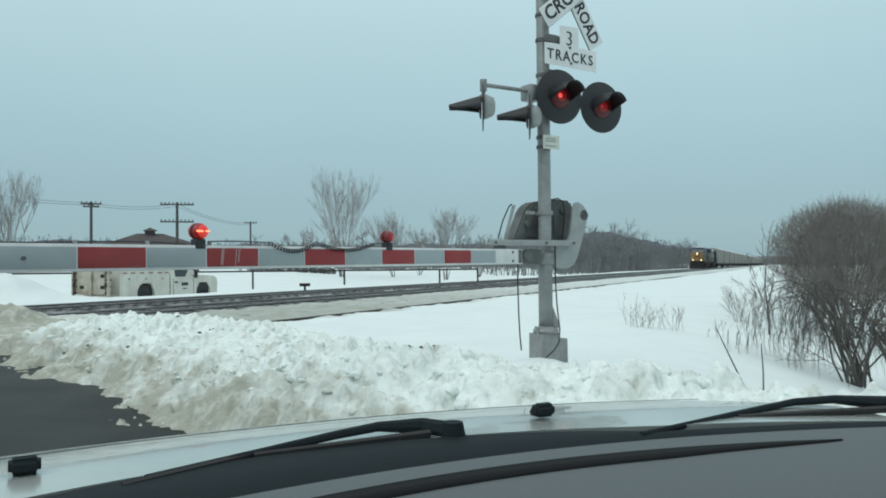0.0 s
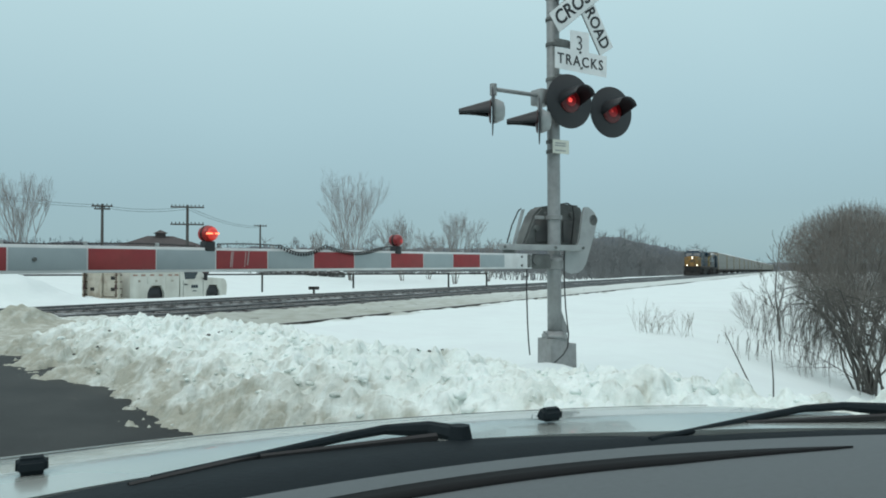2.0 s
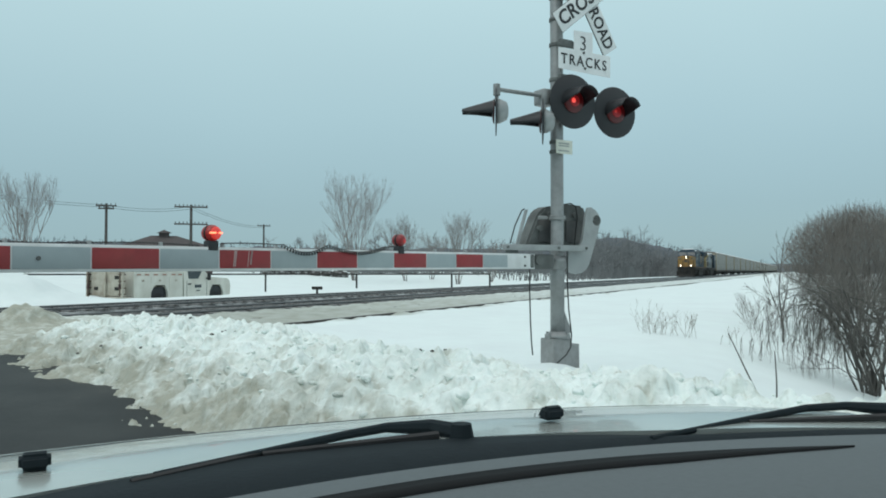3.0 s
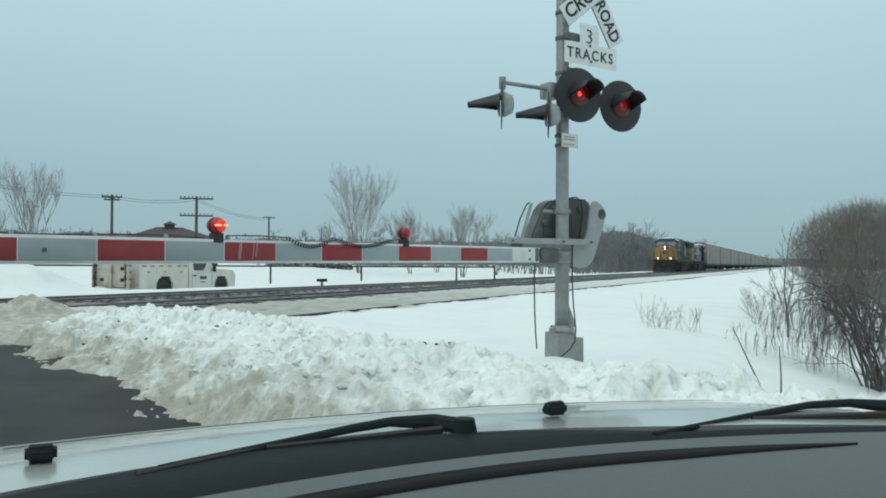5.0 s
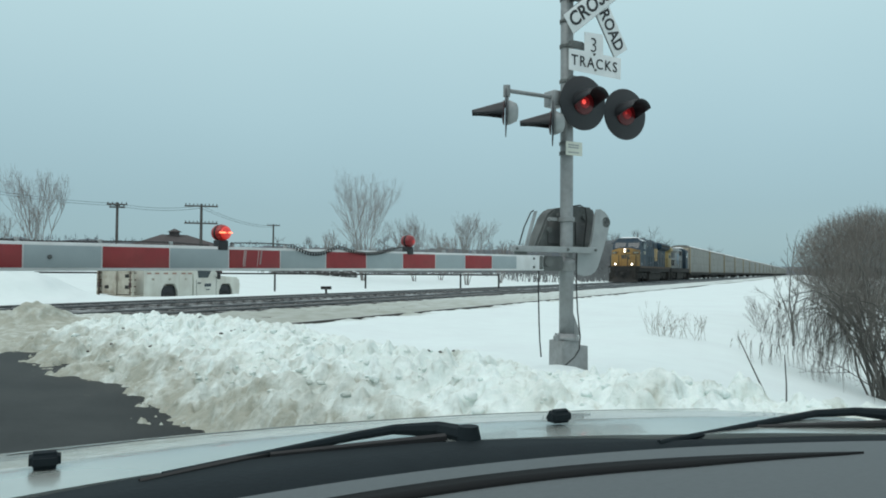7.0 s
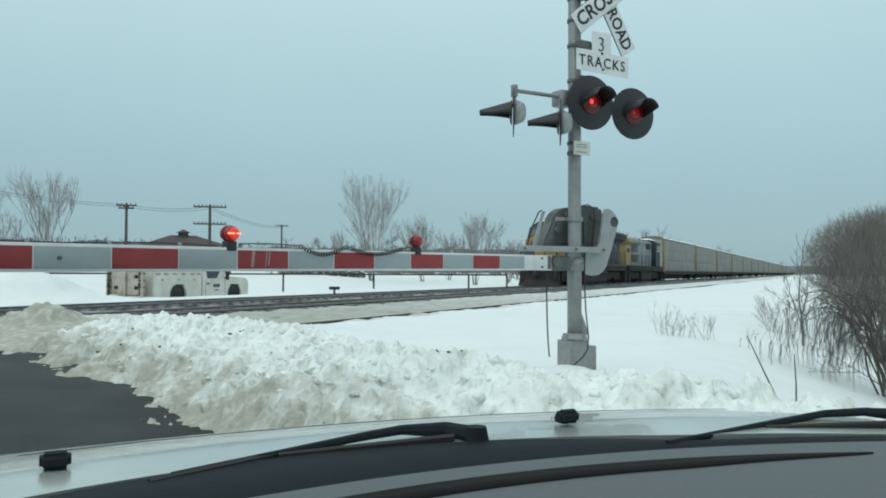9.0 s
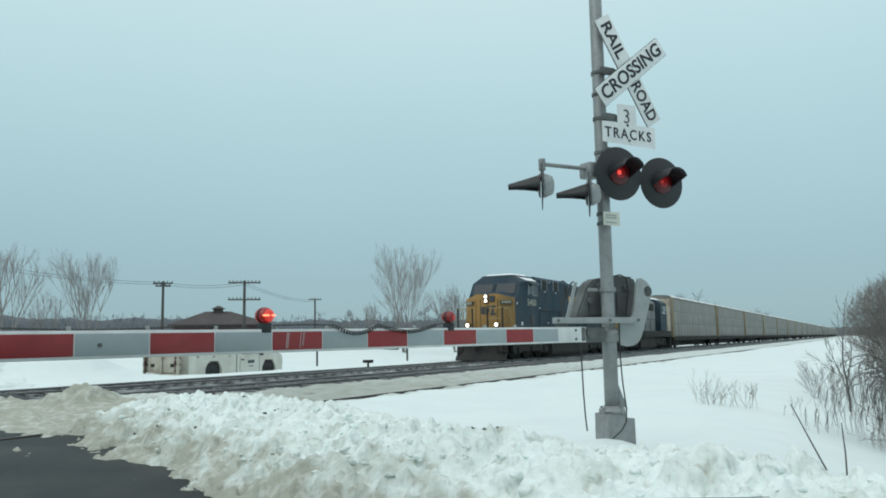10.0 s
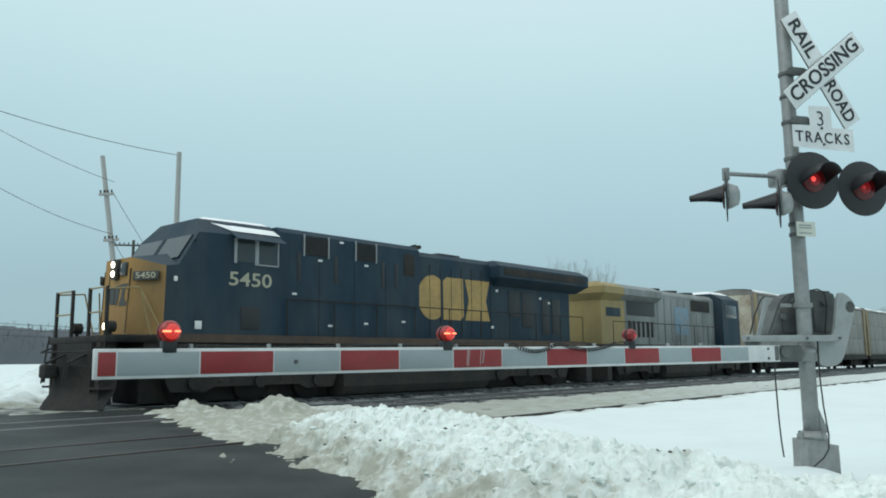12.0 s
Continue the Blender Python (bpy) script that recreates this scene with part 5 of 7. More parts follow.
def trailing_locomotive():
    t = thing("locomotive", "weathered grey and yellow second diesel locomotive coupled behind", "locomotive")
    bm = bmesh.new()
    box(bm, 0.6, -1.45, 1.10, 17.4, 1.45, 1.65, 0.03)
    part("underframe", bm, GRIME, t)
    # Added end plates that put dark into the coupling gaps
    for x in (0.6, 17.05):
        bm = bmesh.new()
        hull(bm, both([(x, 1.4, 0.08), (x, 1.4, 1.2), (x + 0.35, 1.4, 0.08), (x + 0.35, 1.4, 1.2)]))
        part("pilot_plate", bm, GRIME, t)
    bm = bmesh.new()
    prism(bm, [(-1.0, 1.66), (1.0, 1.66), (1.0, 4.15), (0.8, 4.40), (-0.8, 4.40), (-1.0, 4.15)], 0.9, 3.0, "x")
    part("end_hood", bm, PALE_YELLOW, t, "faded yellow end hood", smooth=0)
    bm = bmesh.new()
    prism(bm, [(-1.0, 1.66), (1.0, 1.66), (1.0, 4.15), (0.8, 4.36), (-0.8, 4.36), (-1.0, 4.15)], 3.002, 13.2, "x")
    part("engine_hood", bm, LOCO_GREY, t, smooth=0)
    bm = bmesh.new()
    hull(bm, both([(0.9, 1.0, 3.6), (2.4, 1.0, 3.6), (0.6, 1.35, 3.9), (2.4, 1.35, 3.9), (0.6, 1.35, 4.2), (2.4, 1.35, 4.2), (0.8, 0.9, 4.42), (2.4, 0.9, 4.42)]))
    part("radiator_wing", bm, PALE_YELLOW, t, smooth=0)
    bm = bmesh.new()
    hull(bm, both([(2.402, 1.0, 3.65), (6.2, 1.0, 3.7), (2.402, 1.34, 3.9), (6.2, 1.34, 3.9), (2.402, 1.34, 4.19), (6.2, 1.34, 4.19), (2.402, 0.9, 4.41), (6.2, 0.9, 4.41)]))
    part("radiator_wing", bm, LOCO_GREY, t, smooth=0)
    for sy in (-1, 1):
        plate(t, 3.2, 6.0, 3.0, 3.7, sy * 1.002, BLACK, "vent", 0.015)
        plate(t, 10.2, 12.6, 3.45, 4.05, sy * 1.002, GRIME, "vent", 0.015)
        for k in range(6):
            plate(t, 3.3 + k * 0.45, 3.55 + k * 0.45, 2.0, 2.75, sy * 1.002, GRIME, "louvre", 0.015)
        for k in range(9):
            plate(t, 6.3 + k * 0.76, 6.98 + k * 0.76, 1.85, 3.95 if k < 5 else 3.3, sy * 1.002, LOCO_GREY, "door_panel", 0.02)
        plate(t, 1.3, 2.6, 2.9, 3.3, sy * 1.003, BLUE, "faded_badge", 0.012)
        plate(t, 8.2, 9.8, 2.2, 3.6, sy * 1.026, mat("sprayed_blue_tag", (0.16, 0.27, 0.36), 0.6, grain=0.5, scale=6, other=(0.24, 0.26, 0.26), patch=1.0, patch_scale=2.2), "painted_patch", 0.004)
        handrail(t, sy * 1.40, 1.2, 13.0, 1.65, 2.65)
    bm = bmesh.new()
    hull(bm, both([(13.2, 1.5, 1.66), (15.6, 1.5, 1.66), (13.2, 1.5, 4.2), (15.6, 1.5, 4.2), (13.2, 0.9, 4.55), (15.6, 0.9, 4.55)]))
    part("cab", bm, BLUE, t, smooth=0)
    for sy in (-1, 1):
        plate(t, 13.6, 15.2, 3.2, 3.9, sy * 1.502, GLASS, "side_window", 0.012)
    bm = bmesh.new()
    hull(bm, both([(13.3, 0.95, 4.53), (15.5, 0.95, 4.53), (13.5, 0.6, 4.70), (15.3, 0.6, 4.72)]))
    part("roof_snow", bm, ROOF_SNOW, t)
    bm = bmesh.new()
    hull(bm, both([(15.6, 0.9, 1.66), (17.0, 0.9, 1.66), (15.6, 0.9, 3.3), (17.0, 0.8, 3.2)]))
    part("nose", bm, LOCO_GREY, t, smooth=0)
    for x in (7.5, 9.5, 11.5):
        bm = bmesh.new()
        rod(bm, (x, 0, 4.35), (x, 0, 4.52), 0.55, n=18)
        part("roof_fan", bm, GRIME, t)
    bogie(t, 3.9, 2, gap=2.7)
    bogie(t, 14.1, 2, gap=2.7)
    # Tank and gear boxes reach near the rails, standing for shade beneath
    bm = bmesh.new()
    prism(bm, [(-1.3, 1.1), (-1.32, 0.32), (-1.15, 0.08), (1.15, 0.08), (1.32, 0.32), (1.3, 1.1)], 6.4, 11.6, "x")
    part("fuel_tank", bm, GRIME, t, smooth=0)
    for x0, x1 in ((1.4, 6.5), (11.5, 16.6)):
        bm = bmesh.new()
        box(bm, x0, -0.66, 0.04, x1, 0.66, 1.1, 0.05)
        part("traction_gear", bm, GRIME, t)
    coupler(t, 0.5, -1)
    coupler(t, 17.4, 1)
    return t


RACK_L = 26.6


def autorack():
    t = thing("autorack_wagon", "pale weathered enclosed car carrier wagon with snow on its roof", "railway wagon", group="car carrier wagons")
    x0, x1 = 0.35, RACK_L - 0.35
    bm = bmesh.new()
    box(bm, x0, -1.36, 1.12, x1, 1.36, 4.85, 0.03)
    part("body", bm, RACK_FRAME, t)
    bm = bmesh.new()
    prism(bm, [(-1.45, 0.75), (1.45, 0.75), (1.45, 1.12), (-1.45, 1.12)], x0 + 0.2, x1 - 0.2, "x")
    part("underframe", bm, GRIME, t)
    # Sill made deep so its dark fills the shaded space below
    bm = bmesh.new()
    box(bm, 1.2, -0.5, 0.22, RACK_L - 1.2, 0.5, 0.76, 0.04)
    part("centre_sill", bm, GRIME, t)
    bm = bmesh.new()
    arc = [(-1.44, 4.82)] + [(-1.44 * math.cos(a), 4.86 + 0.26 * math.sin(a)) for a in np.linspace(0, math.pi, 9)] + [(1.44, 4.82)]
    prism(bm, arc, x0, x1, "x")
    part("roof", bm, RACK_FRAME, t)
    bm = bmesh.new()
    n = 60
    rng = random.Random(3)
    rows_ = []
    for k in range(n + 1):
        x = x0 + 0.25 + (x1 - x0 - 0.5) * k / n
        w = 1.32 + 0.10 * math.sin(k * 0.7) + rng.uniform(-0.05, 0.04)
        h = 0.05 + 0.03 * math.sin(k * 0.45) + rng.uniform(0, 0.02)
        rows_.append([bm.verts.new((x, w * c, 4.87 + 0.26 * math.sqrt(max(0, 1 - (w * c / 1.44) ** 2)) + (h if abs(c) < 0.99 else 0.0))) for c in (-1, -0.93, -0.6, 0, 0.6, 0.93, 1)])
    for a, b in zip(rows_, rows_[1:]):
        for i in range(6):
            bm.faces.new((a[i], b[i], b[i + 1], a[i + 1]))
    bmesh.ops.recalc_face_normals(bm, faces=bm.faces)
    part("roof_snow", bm, ROOF_SNOW, t, "snow lying along the roof")
    # side panels in two tiers, ribbed
    bm = bmesh.new()
    w, cols = 1.50, 16
    box(bm, 0, -0.02, 0, w - 0.03, 0, 1.14, 0.008)
    for k in range(1, 5):
        z = 1.14 * k / 5
        box(bm, 0.02, -0.032, z - 0.012, w - 0.05, -0.019, z + 0.012)
    me = finish(bm, "side_panel", RACK, 30)
    for sy in (-1, 1):
        for c in range(cols):
            for tier in range(3):
                o = new("side_panel", me)
                o.parent = t
                px = x0 + 0.85 + c * w
                o.matrix_basis = pose(px, -1.37, 1.22 + tier * 1.19) if sy < 0 else pose(px + w - 0.03, 1.37, 1.22 + tier * 1.19, 0, 0, 180)
    for sy in (-1, 1):
        for x in (x0 + 0.2, x1 - 0.2):
            bm = bmesh.new()
            box(bm, x - 0.18, min(sy * 1.37, sy * 1.45), 1.0, x + 0.18, max(sy * 1.37, sy * 1.45), 4.86, 0.01)
            part("corner_post", bm, RACK_YELLOW, t, "faded yellow corner post")
    for x, s_ in ((x0, -1), (x1, 1)):
        bm = bmesh.new()
        prism(bm, [(min(x, x + s_ * 0.06), -1.2), (max(x, x + s_ * 0.06), -1.2), (max(x, x + s_ * 0.06), 1.21), (min(x, x + s_ * 0.06), 1.21)], 1.2, 4.75, "z")
        part("end_door", bm, RACK_CREAM, t, "cream end door with rust marks")
    bogie(t, 3.0, 2, r=0.45, gap=1.8)
    bogie(t, RACK_L - 3.0, 2, r=0.45, gap=1.8)
    coupler(t, 0.6, -1)
    coupler(t, RACK_L - 0.6, 1)
    return t


def train_front(t):
    """Metres along the rails of the train's nose."""
    return 181.4 - 13.9 * t - 0.047 * t * t


TRAIN = [(lead_locomotive(), 0.0, 21.9), (trailing_locomotive(), 21.9, 18.0)]
rack = autorack()
TRAIN.append((rack, 39.9, RACK_L))
for i in range(1, 21):
    TRAIN.append((copy_thing(rack, Matrix()), 39.9 + i * RACK_L, RACK_L))


# ---- service truck beyond the rails ----
TRUCK_WHITE = mat("dirty_white_paint", (0.62, 0.62, 0.56), 0.45, grain=0.15, scale=3, other=(0.40, 0.37, 0.31), patch=0.5, patch_scale=1.6, coat=0.2, streak=(1, 1, 0.5))
TRUCK_GRIME = mat("salt_stained_metal", (0.46, 0.43, 0.36), 0.7, grain=0.4, scale=5, other=(0.20, 0.15, 0.11), patch=0.7, patch_scale=2)
CHROME = mat("bright_trim", (0.5, 0.5, 0.5), 0.25, 0.9)
AMBER = mat("faded_red_marker", (0.34, 0.17, 0.12), 0.5)


def service_truck():
    t = thing("service_truck", "dirty white service truck with tool lockers, standing in snow", "truck", on_track(22.9, 25.1, -0.42))
    bm = bmesh.new()
    box(bm, 0.2, 0.45, 0.45, 6.3, 1.6, 0.68, 0.03)
    part("chassis", bm, GRIME, t)
    for y0, y1 in ((0.0, 0.52), (1.55, 2.07)):
        sy = y0 < 1
        bm = bmesh.new()
        prism(bm, [(0.62, 0.52), (1.55, 0.52), (1.57, 0.86), (1.76, 1.09), (2.36, 1.09), (2.54, 0.86), (2.57, 0.52), (3.45, 0.52), (3.45, 1.50), (0.62, 1.50)], y0, y1, "y")
        lk = part("locker", bm, TRUCK_WHITE, t, "white tool locker row")
        yy = y0 - 0.012 if sy else y1
        for x0, x1, z0, z1 in ((0.68, 1.50, 0.60, 1.36), (1.56, 2.55, 1.14, 1.36), (2.63, 3.40, 0.60, 1.36)):
            bm = bmesh.new()
            box(bm, x0, yy, z0, x1, yy + 0.012, z1, 0.004)
            d = part("locker_door", bm, TRUCK_WHITE, lk)
            bm = bmesh.new()
            box(bm, (x0 + x1) / 2 - 0.06, yy - 0.02 if sy else yy + 0.012, z1 - 0.16, (x0 + x1) / 2 + 0.06, yy if sy else yy + 0.03, z1 - 0.10, 0.004)
            part("latch", bm, TRUCK_GRIME, lk)
        for x in (0.75, 1.2, 1.7, 2.2, 2.75, 3.15):
            bm = bmesh.new()
            box(bm, x, yy - 0.004 if sy else yy + 0.008, 1.39, x + 0.24, yy + 0.004 if sy else yy + 0.016, 1.43)
            part("marker", bm, AMBER, lk)
    bm = bmesh.new()
    box(bm, 0.62, 0.522, 0.75, 3.45, 1.548, 0.85, 0.01)
    part("load_floor", bm, GRIME, t)
    bm = bmesh.new()
    box(bm, 0.05, 0.05, 0.60, 0.60, 2.02, 0.70, 0.01)
    part("rear_step", bm, TRUCK_GRIME, t)
    bm = bmesh.new()
    box(bm, 0.10, 0.06, 0.74, 0.20, 2.02, 1.56, 0.02)
    part("lift_gate", bm, TRUCK_GRIME, t, "salt-stained lift gate folded up")
    for y in (0.02, 0.95, 1.95):
        bm = bmesh.new()
        box(bm, 0.0, y, 0.45, 0.10, y + 0.10, 1.52, 0.015)
        part("gate_post", bm, TRUCK_GRIME, t)
    for y in (0.05, 1.84):
        bm = bmesh.new()
        for z in (0.80, 1.0, 1.2, 1.4, 1.58):
            box(bm, -0.02, y, z, 0.24, y + 0.17, z + 0.035, 0.005)
        for x in (-0.02, 0.20):
            box(bm, x, y + 0.06, 0.74, x + 0.04, y + 0.11, 1.64, 0.005)
        part("corner_rack", bm, RUST, t)
    for y, z in ((0.30, 0.95), (0.30, 1.28), (1.45, 0.95)):
        bm = bmesh.new()
        box(bm, 0.075, y, z, 0.10, y + 0.22, z + 0.10, 0.01)
        part("hinge_plate", bm, GRIME, t)
    bm = bmesh.new()
    box(bm, -0.12, 0.0, 0.42, 0.06, 2.07, 0.56, 0.02)
    part("rear_bumper", bm, TRUCK_GRIME, t)
    for y in (0.08, 1.85):
        bm = bmesh.new()
        box(bm, -0.03, y, 1.0, 0.0, y + 0.12, 1.14, 0.01)
        part("tail_light", bm, LENS, t)
    # cab and bonnet
    bm = bmesh.new()
    hull(bm, [(x, y, z) for x, z in ((3.55, 0.50), (5.15, 0.50), (3.55, 1.22), (5.25, 1.30)) for y in (0.02, 2.05)] + [(x, y, z) for x, z in ((3.65, 1.90), (4.55, 1.92)) for y in (0.22, 1.85)])
    cab = part("cab", bm, TRUCK_WHITE, t, smooth=20)
    for sy in (0, 1):
        m = Matrix() if not sy else Matrix.Translation((0, 2.07, 0)) @ Matrix.Diagonal((1, -1, 1, 1))
        bm = bmesh.new()
        vs = hull(bm, [(3.85, 0.022, 1.27), (4.95, 0.022, 1.27), (3.90, 0.175, 1.80), (4.52, 0.175, 1.80), (3.85, 0.09, 1.27), (4.95, 0.09, 1.27), (3.90, 0.24, 1.80), (4.52, 0.24, 1.80)])
        for v in bm.verts:
            v.co = m @ v.co
        part("door_window", bm, GLASS, cab)
        bm = bmesh.new()
        for x in (3.72, 5.02):
            box(bm, x, 0.012, 0.58, x + 0.014, 0.03, 1.22, 0, m)
        part("door_gap", bm, BLACK, cab)
        bm = bmesh.new()
        box(bm, 3.80, -0.015, 1.08, 3.98, 0.02, 1.12, 0.005, m)
        part("door_handle", bm, BLACK, cab)
        bm = bmesh.new()
        box(bm, 4.98, -0.22, 1.22, 5.06, -0.04, 1.48, 0.03, m)
        box(bm, 4.98, -0.05, 1.26, 5.02, 0.06, 1.30, 0.0, m)
        part("door_mirror", bm, BLACK, cab)
        bm = bmesh.new()
        for x0, x1, z0, z1 in ((4.25, 4.36, 0.98, 1.08), (4.39, 4.50, 0.98, 1.08), (4.53, 4.66, 0.98, 1.08), (4.33, 4.58, 0.86, 0.90)):
            box(bm, x0, 0.006, z0, x1, 0.019, z1, 0, m)
        part("door_badge", bm, BLUE, cab, "small dark emblem bars")
    bm = bmesh.new()
    hull(bm, [(5.0, 0.30, 1.26), (5.0, 1.77, 1.26), (4.58, 0.36, 1.85), (4.58, 1.71, 1.85), (5.22, 0.30, 1.25), (5.22, 1.77, 1.25), (4.66, 0.36, 1.83), (4.66, 1.71, 1.83)])
    part("windscreen", bm, GLASS, cab)
    bm = bmesh.new()
    prism(bm, [(5.16, 0.50), (5.22, 0.52), (5.25, 0.84), (5.44, 1.07), (5.98, 1.07), (6.16, 0.84), (6.20, 0.55), (6.66, 0.55), (6.70, 1.05), (6.64, 1.20), (6.46, 1.28), (5.16, 1.33)], 0.03, 2.04, "y")
    part("bonnet", bm, TRUCK_WHITE, t, smooth=25)
    bm = bmesh.new()
    box(bm, 6.60, 0.02, 0.42, 6.80, 2.05, 0.62, 0.03)
    part("front_bumper", bm, CHROME, t)
    for y in (0.10, 1.70):
        bm = bmesh.new()
        box(bm, 6.55, y, 0.80, 6.68, y + 0.30, 0.98, 0.02)
        part("headlight", bm, CHROME, t)
    bm = bmesh.new()
    rod(bm, (0, 0.02, 0), (0, 0.27, 0), 0.41, n=28)
    lathe(bm, [(0.24, -0.015), (0.22, 0.01), (0.1, 0.02)], 20, pose(0, 0.0, 0, 90, 0, 0))
    tyre = finish(bm, "wheel", RUBBER)
    for x in (2.07, 5.70):
        for y in (0.08, 1.72):
            o = new("wheel", tyre)
            o.parent = t
            o.matrix_basis = pose(x, y, 0.40)
        for y in (0.10, 1.75):
            bm = bmesh.new()
            box(bm, x - 0.46, y, 0.50, x + 0.46, y + 0.2, 1.03, 0.02)
            part("wheel_well", bm, BLACK, t)
    bm = bmesh.new()
    rod(bm, (0.4, 0.3, 0.35), (0.4, 0.3, 0.62), 0.10, n=10)
    part("hitch", bm, GRIME, t)

    def shorter(x):
        return x * 0.96
    for o in t.children_recursive:
        if o.name.startswith("wheel") and not o.name.startswith("wheel_well"):
            o.location.x = shorter(o.location.x)
        else:
            for v in o.data.vertices:
                v.co.x = shorter(v.co.x)
                v.co.z = v.co.z if v.co.z < 0.9 else 0.9 + (v.co.z - 0.9) * 1.36


service_truck()


# ---- the car that stands before the gate ----
CAR = pose(0, 0, 1.35, 0, 0, 28)
SILVER = mat("silver_car_paint", (0.47, 0.52, 0.50), 0.27, 0.55, grain=0.25, scale=4, other=(0.62, 0.66, 0.62), patch=0.8, patch_scale=3.0, coat=0.4)
COWL = mat("black_cowl_plastic", (0.016, 0.023, 0.027), 0.75, spec=0.12, grain=0.2, scale=30, bump=0.1, bump_scale=120)
DASH = mat("grey_dashboard", (0.106, 0.124, 0.13), 0.65, spec=0.3, grain=0.15, scale=90, bump=0.12, bump_scale=260)
DASH_DARK = mat("dark_vent_slot", (0.014, 0.015, 0.016), 0.8, spec=0.1)
LINING = mat("grey_headlining", (0.30, 0.30, 0.30), 0.9)
MID = 0.40


def loft(bm, lines):
    rings = [[bm.verts.new(p) for p in ln] for ln in lines]
    for a, b in zip(rings, rings[1:]):
        for i in range(len(a) - 1):
            bm.faces.new((a[i], a[i + 1], b[i + 1], b[i]))


def glass_foot(x):
    """Front edge of the dashboard, at the foot of the windscreen."""
    u = x - 0.4
    return 0.976 + 0.058 * u - 0.2736 * u * u


def cowl_edge(x):
    u = x - 0.4
    return max(1.121 - 0.017 * u - 0.49 * u * u, glass_foot(x) + 0.05)


def hood_z(x, y):
    v = y - 1.12
    return -0.252 - 0.112 * v - 0.0737 * v * v - 0.035 * (x - MID) ** 2 - 0.5 * np.clip(y - 2.0, 0, 1) ** 2


def own_car():
    t = thing("car", "silver car with black cowl and wipers before the gate", "car", CAR)
    xs = np.linspace(MID - 0.95, MID + 0.95, 41)
    # bonnet
    bm = bmesh.new()
    loft(bm, [[(x, cowl_edge(x) + k * (2.42 - cowl_edge(x)), hood_z(x, cowl_edge(x) + k * (2.42 - cowl_edge(x))) - 0.016 * max(0.0, 1 - 12 * k)) for x in xs] for k in np.linspace(0, 1, 36)])
    bmesh.ops.recalc_face_normals(bm, faces=bm.faces)
    hood = part("bonnet", bm, SILVER, t, "silver bonnet with wet film")
    mod = hood.modifiers.new("thick", "SOLIDIFY")
    mod.thickness, mod.offset = 0.012, -1
    # Thin black strip drawn as the shade line of the bonnet's crease
    bm = bmesh.new()
    for lo_, hi_, yy in ((-0.05, 0.85, 1.46),):
        pts = [(x, yy - 0.16 * (x - MID) ** 2) for x in np.linspace(lo_, hi_ + 0.5, 30)]
        loft(bm, [[(x, y - 0.004, hood_z(x, y) + 0.003) for x, y in pts], [(x, y + 0.004, hood_z(x, y) + 0.003) for x, y in pts]])
    part("bonnet_crease", bm, COWL, t)
    # front end, flanks and floor
    bm = bmesh.new()
    prism(bm, [(MID - 0.95, -1.05), (MID + 0.95, -1.05), (MID + 0.95, -0.70), (MID - 0.95, -0.70)], 2.36, 2.50, "y")
    part("front_panel", bm, SILVER, t)
    for sx in (-1, 1):
        x0 = MID + sx * 0.95
        bm = bmesh.new()
        prism(bm, [(2.45, -1.0), (2.45, -0.72), (2.2, -0.55), (1.8, -0.42), (1.4, -0.335), (1.0, -0.30), (0.6, -0.30), (0.6, -0.95), (1.3, -0.95), (1.4, -0.72), (1.9, -0.72), (2.0, -0.95)], min(x0, x0 + sx * 0.03), max(x0, x0 + sx * 0.03), "x")
        part("fender", bm, SILVER, t)
        bm = bmesh.new()
        box(bm, min(x0, x0 + sx * 0.05), -1.9, -1.0, max(x0, x0 + sx * 0.05), 0.598, -0.28, 0.01)
        part("door", bm, SILVER, t)
        bm = bmesh.new()
        rod(bm, (MID + sx * 0.97, 0.78, -0.30), (MID + sx * 0.66, 0.10, 0.30), 0.045, n=10)
        part("windscreen_pillar", bm, LINING, t)
        bm = bmesh.new()
        rod(bm, (MID + sx * 0.90, -1.85, -0.30), (MID + sx * 0.66, -1.6, 0.28), 0.07, n=10)
        part("rear_pillar", bm, LINING, t)
    bm = bmesh.new()
    box(bm, MID - 0.95, -1.95, -1.06, MID + 0.95, 2.36, -1.0)
    part("floor_pan", bm, COWL, t)
    bm = bmesh.new()
    box(bm, MID - 0.95, -1.98, -1.0, MID + 0.95, -1.92, -0.2)
    part("rear_panel", bm, SILVER, t)
    # Unseen roof, added with the pillars to keep sky light off the dashboard
    bm = bmesh.new()
    box(bm, MID - 0.70, -1.7, 0.28, MID + 0.70, 0.14, 0.33, 0.02)
    part("roof", bm, LINING, t)
    bm = bmesh.new()
    rod(bm, (0, 0, 0), (0.22, 0, 0), 0.33, n=24)
    w = finish(bm, "wheel", RUBBER)
    for x, y in ((MID - 0.93, 1.65), (MID + 0.71, 1.65), (MID - 0.93, -1.2), (MID + 0.71, -1.2)):
        o = new("wheel", w)
        o.parent = t
        o.matrix_basis = pose(x, y, -1.02)
    # cowl between bonnet and glass
    bm = bmesh.new()
    loft(bm, [[(x, glass_foot(x) - 0.015, -0.30) for x in xs], [(x, glass_foot(x) + 0.004, -0.276) for x in xs], [(x, 0.5 * (glass_foot(x) + cowl_edge(x)), -0.268) for x in xs], [(x, cowl_edge(x) - 0.012, -0.264 - 0.02 * (x - MID) ** 2) for x in xs], [(x, cowl_edge(x), -0.276 - 0.02 * (x - MID) ** 2) for x in xs], [(x, cowl_edge(x), -0.31) for x in xs]])
    part("cowl", bm, COWL, t, smooth=60)
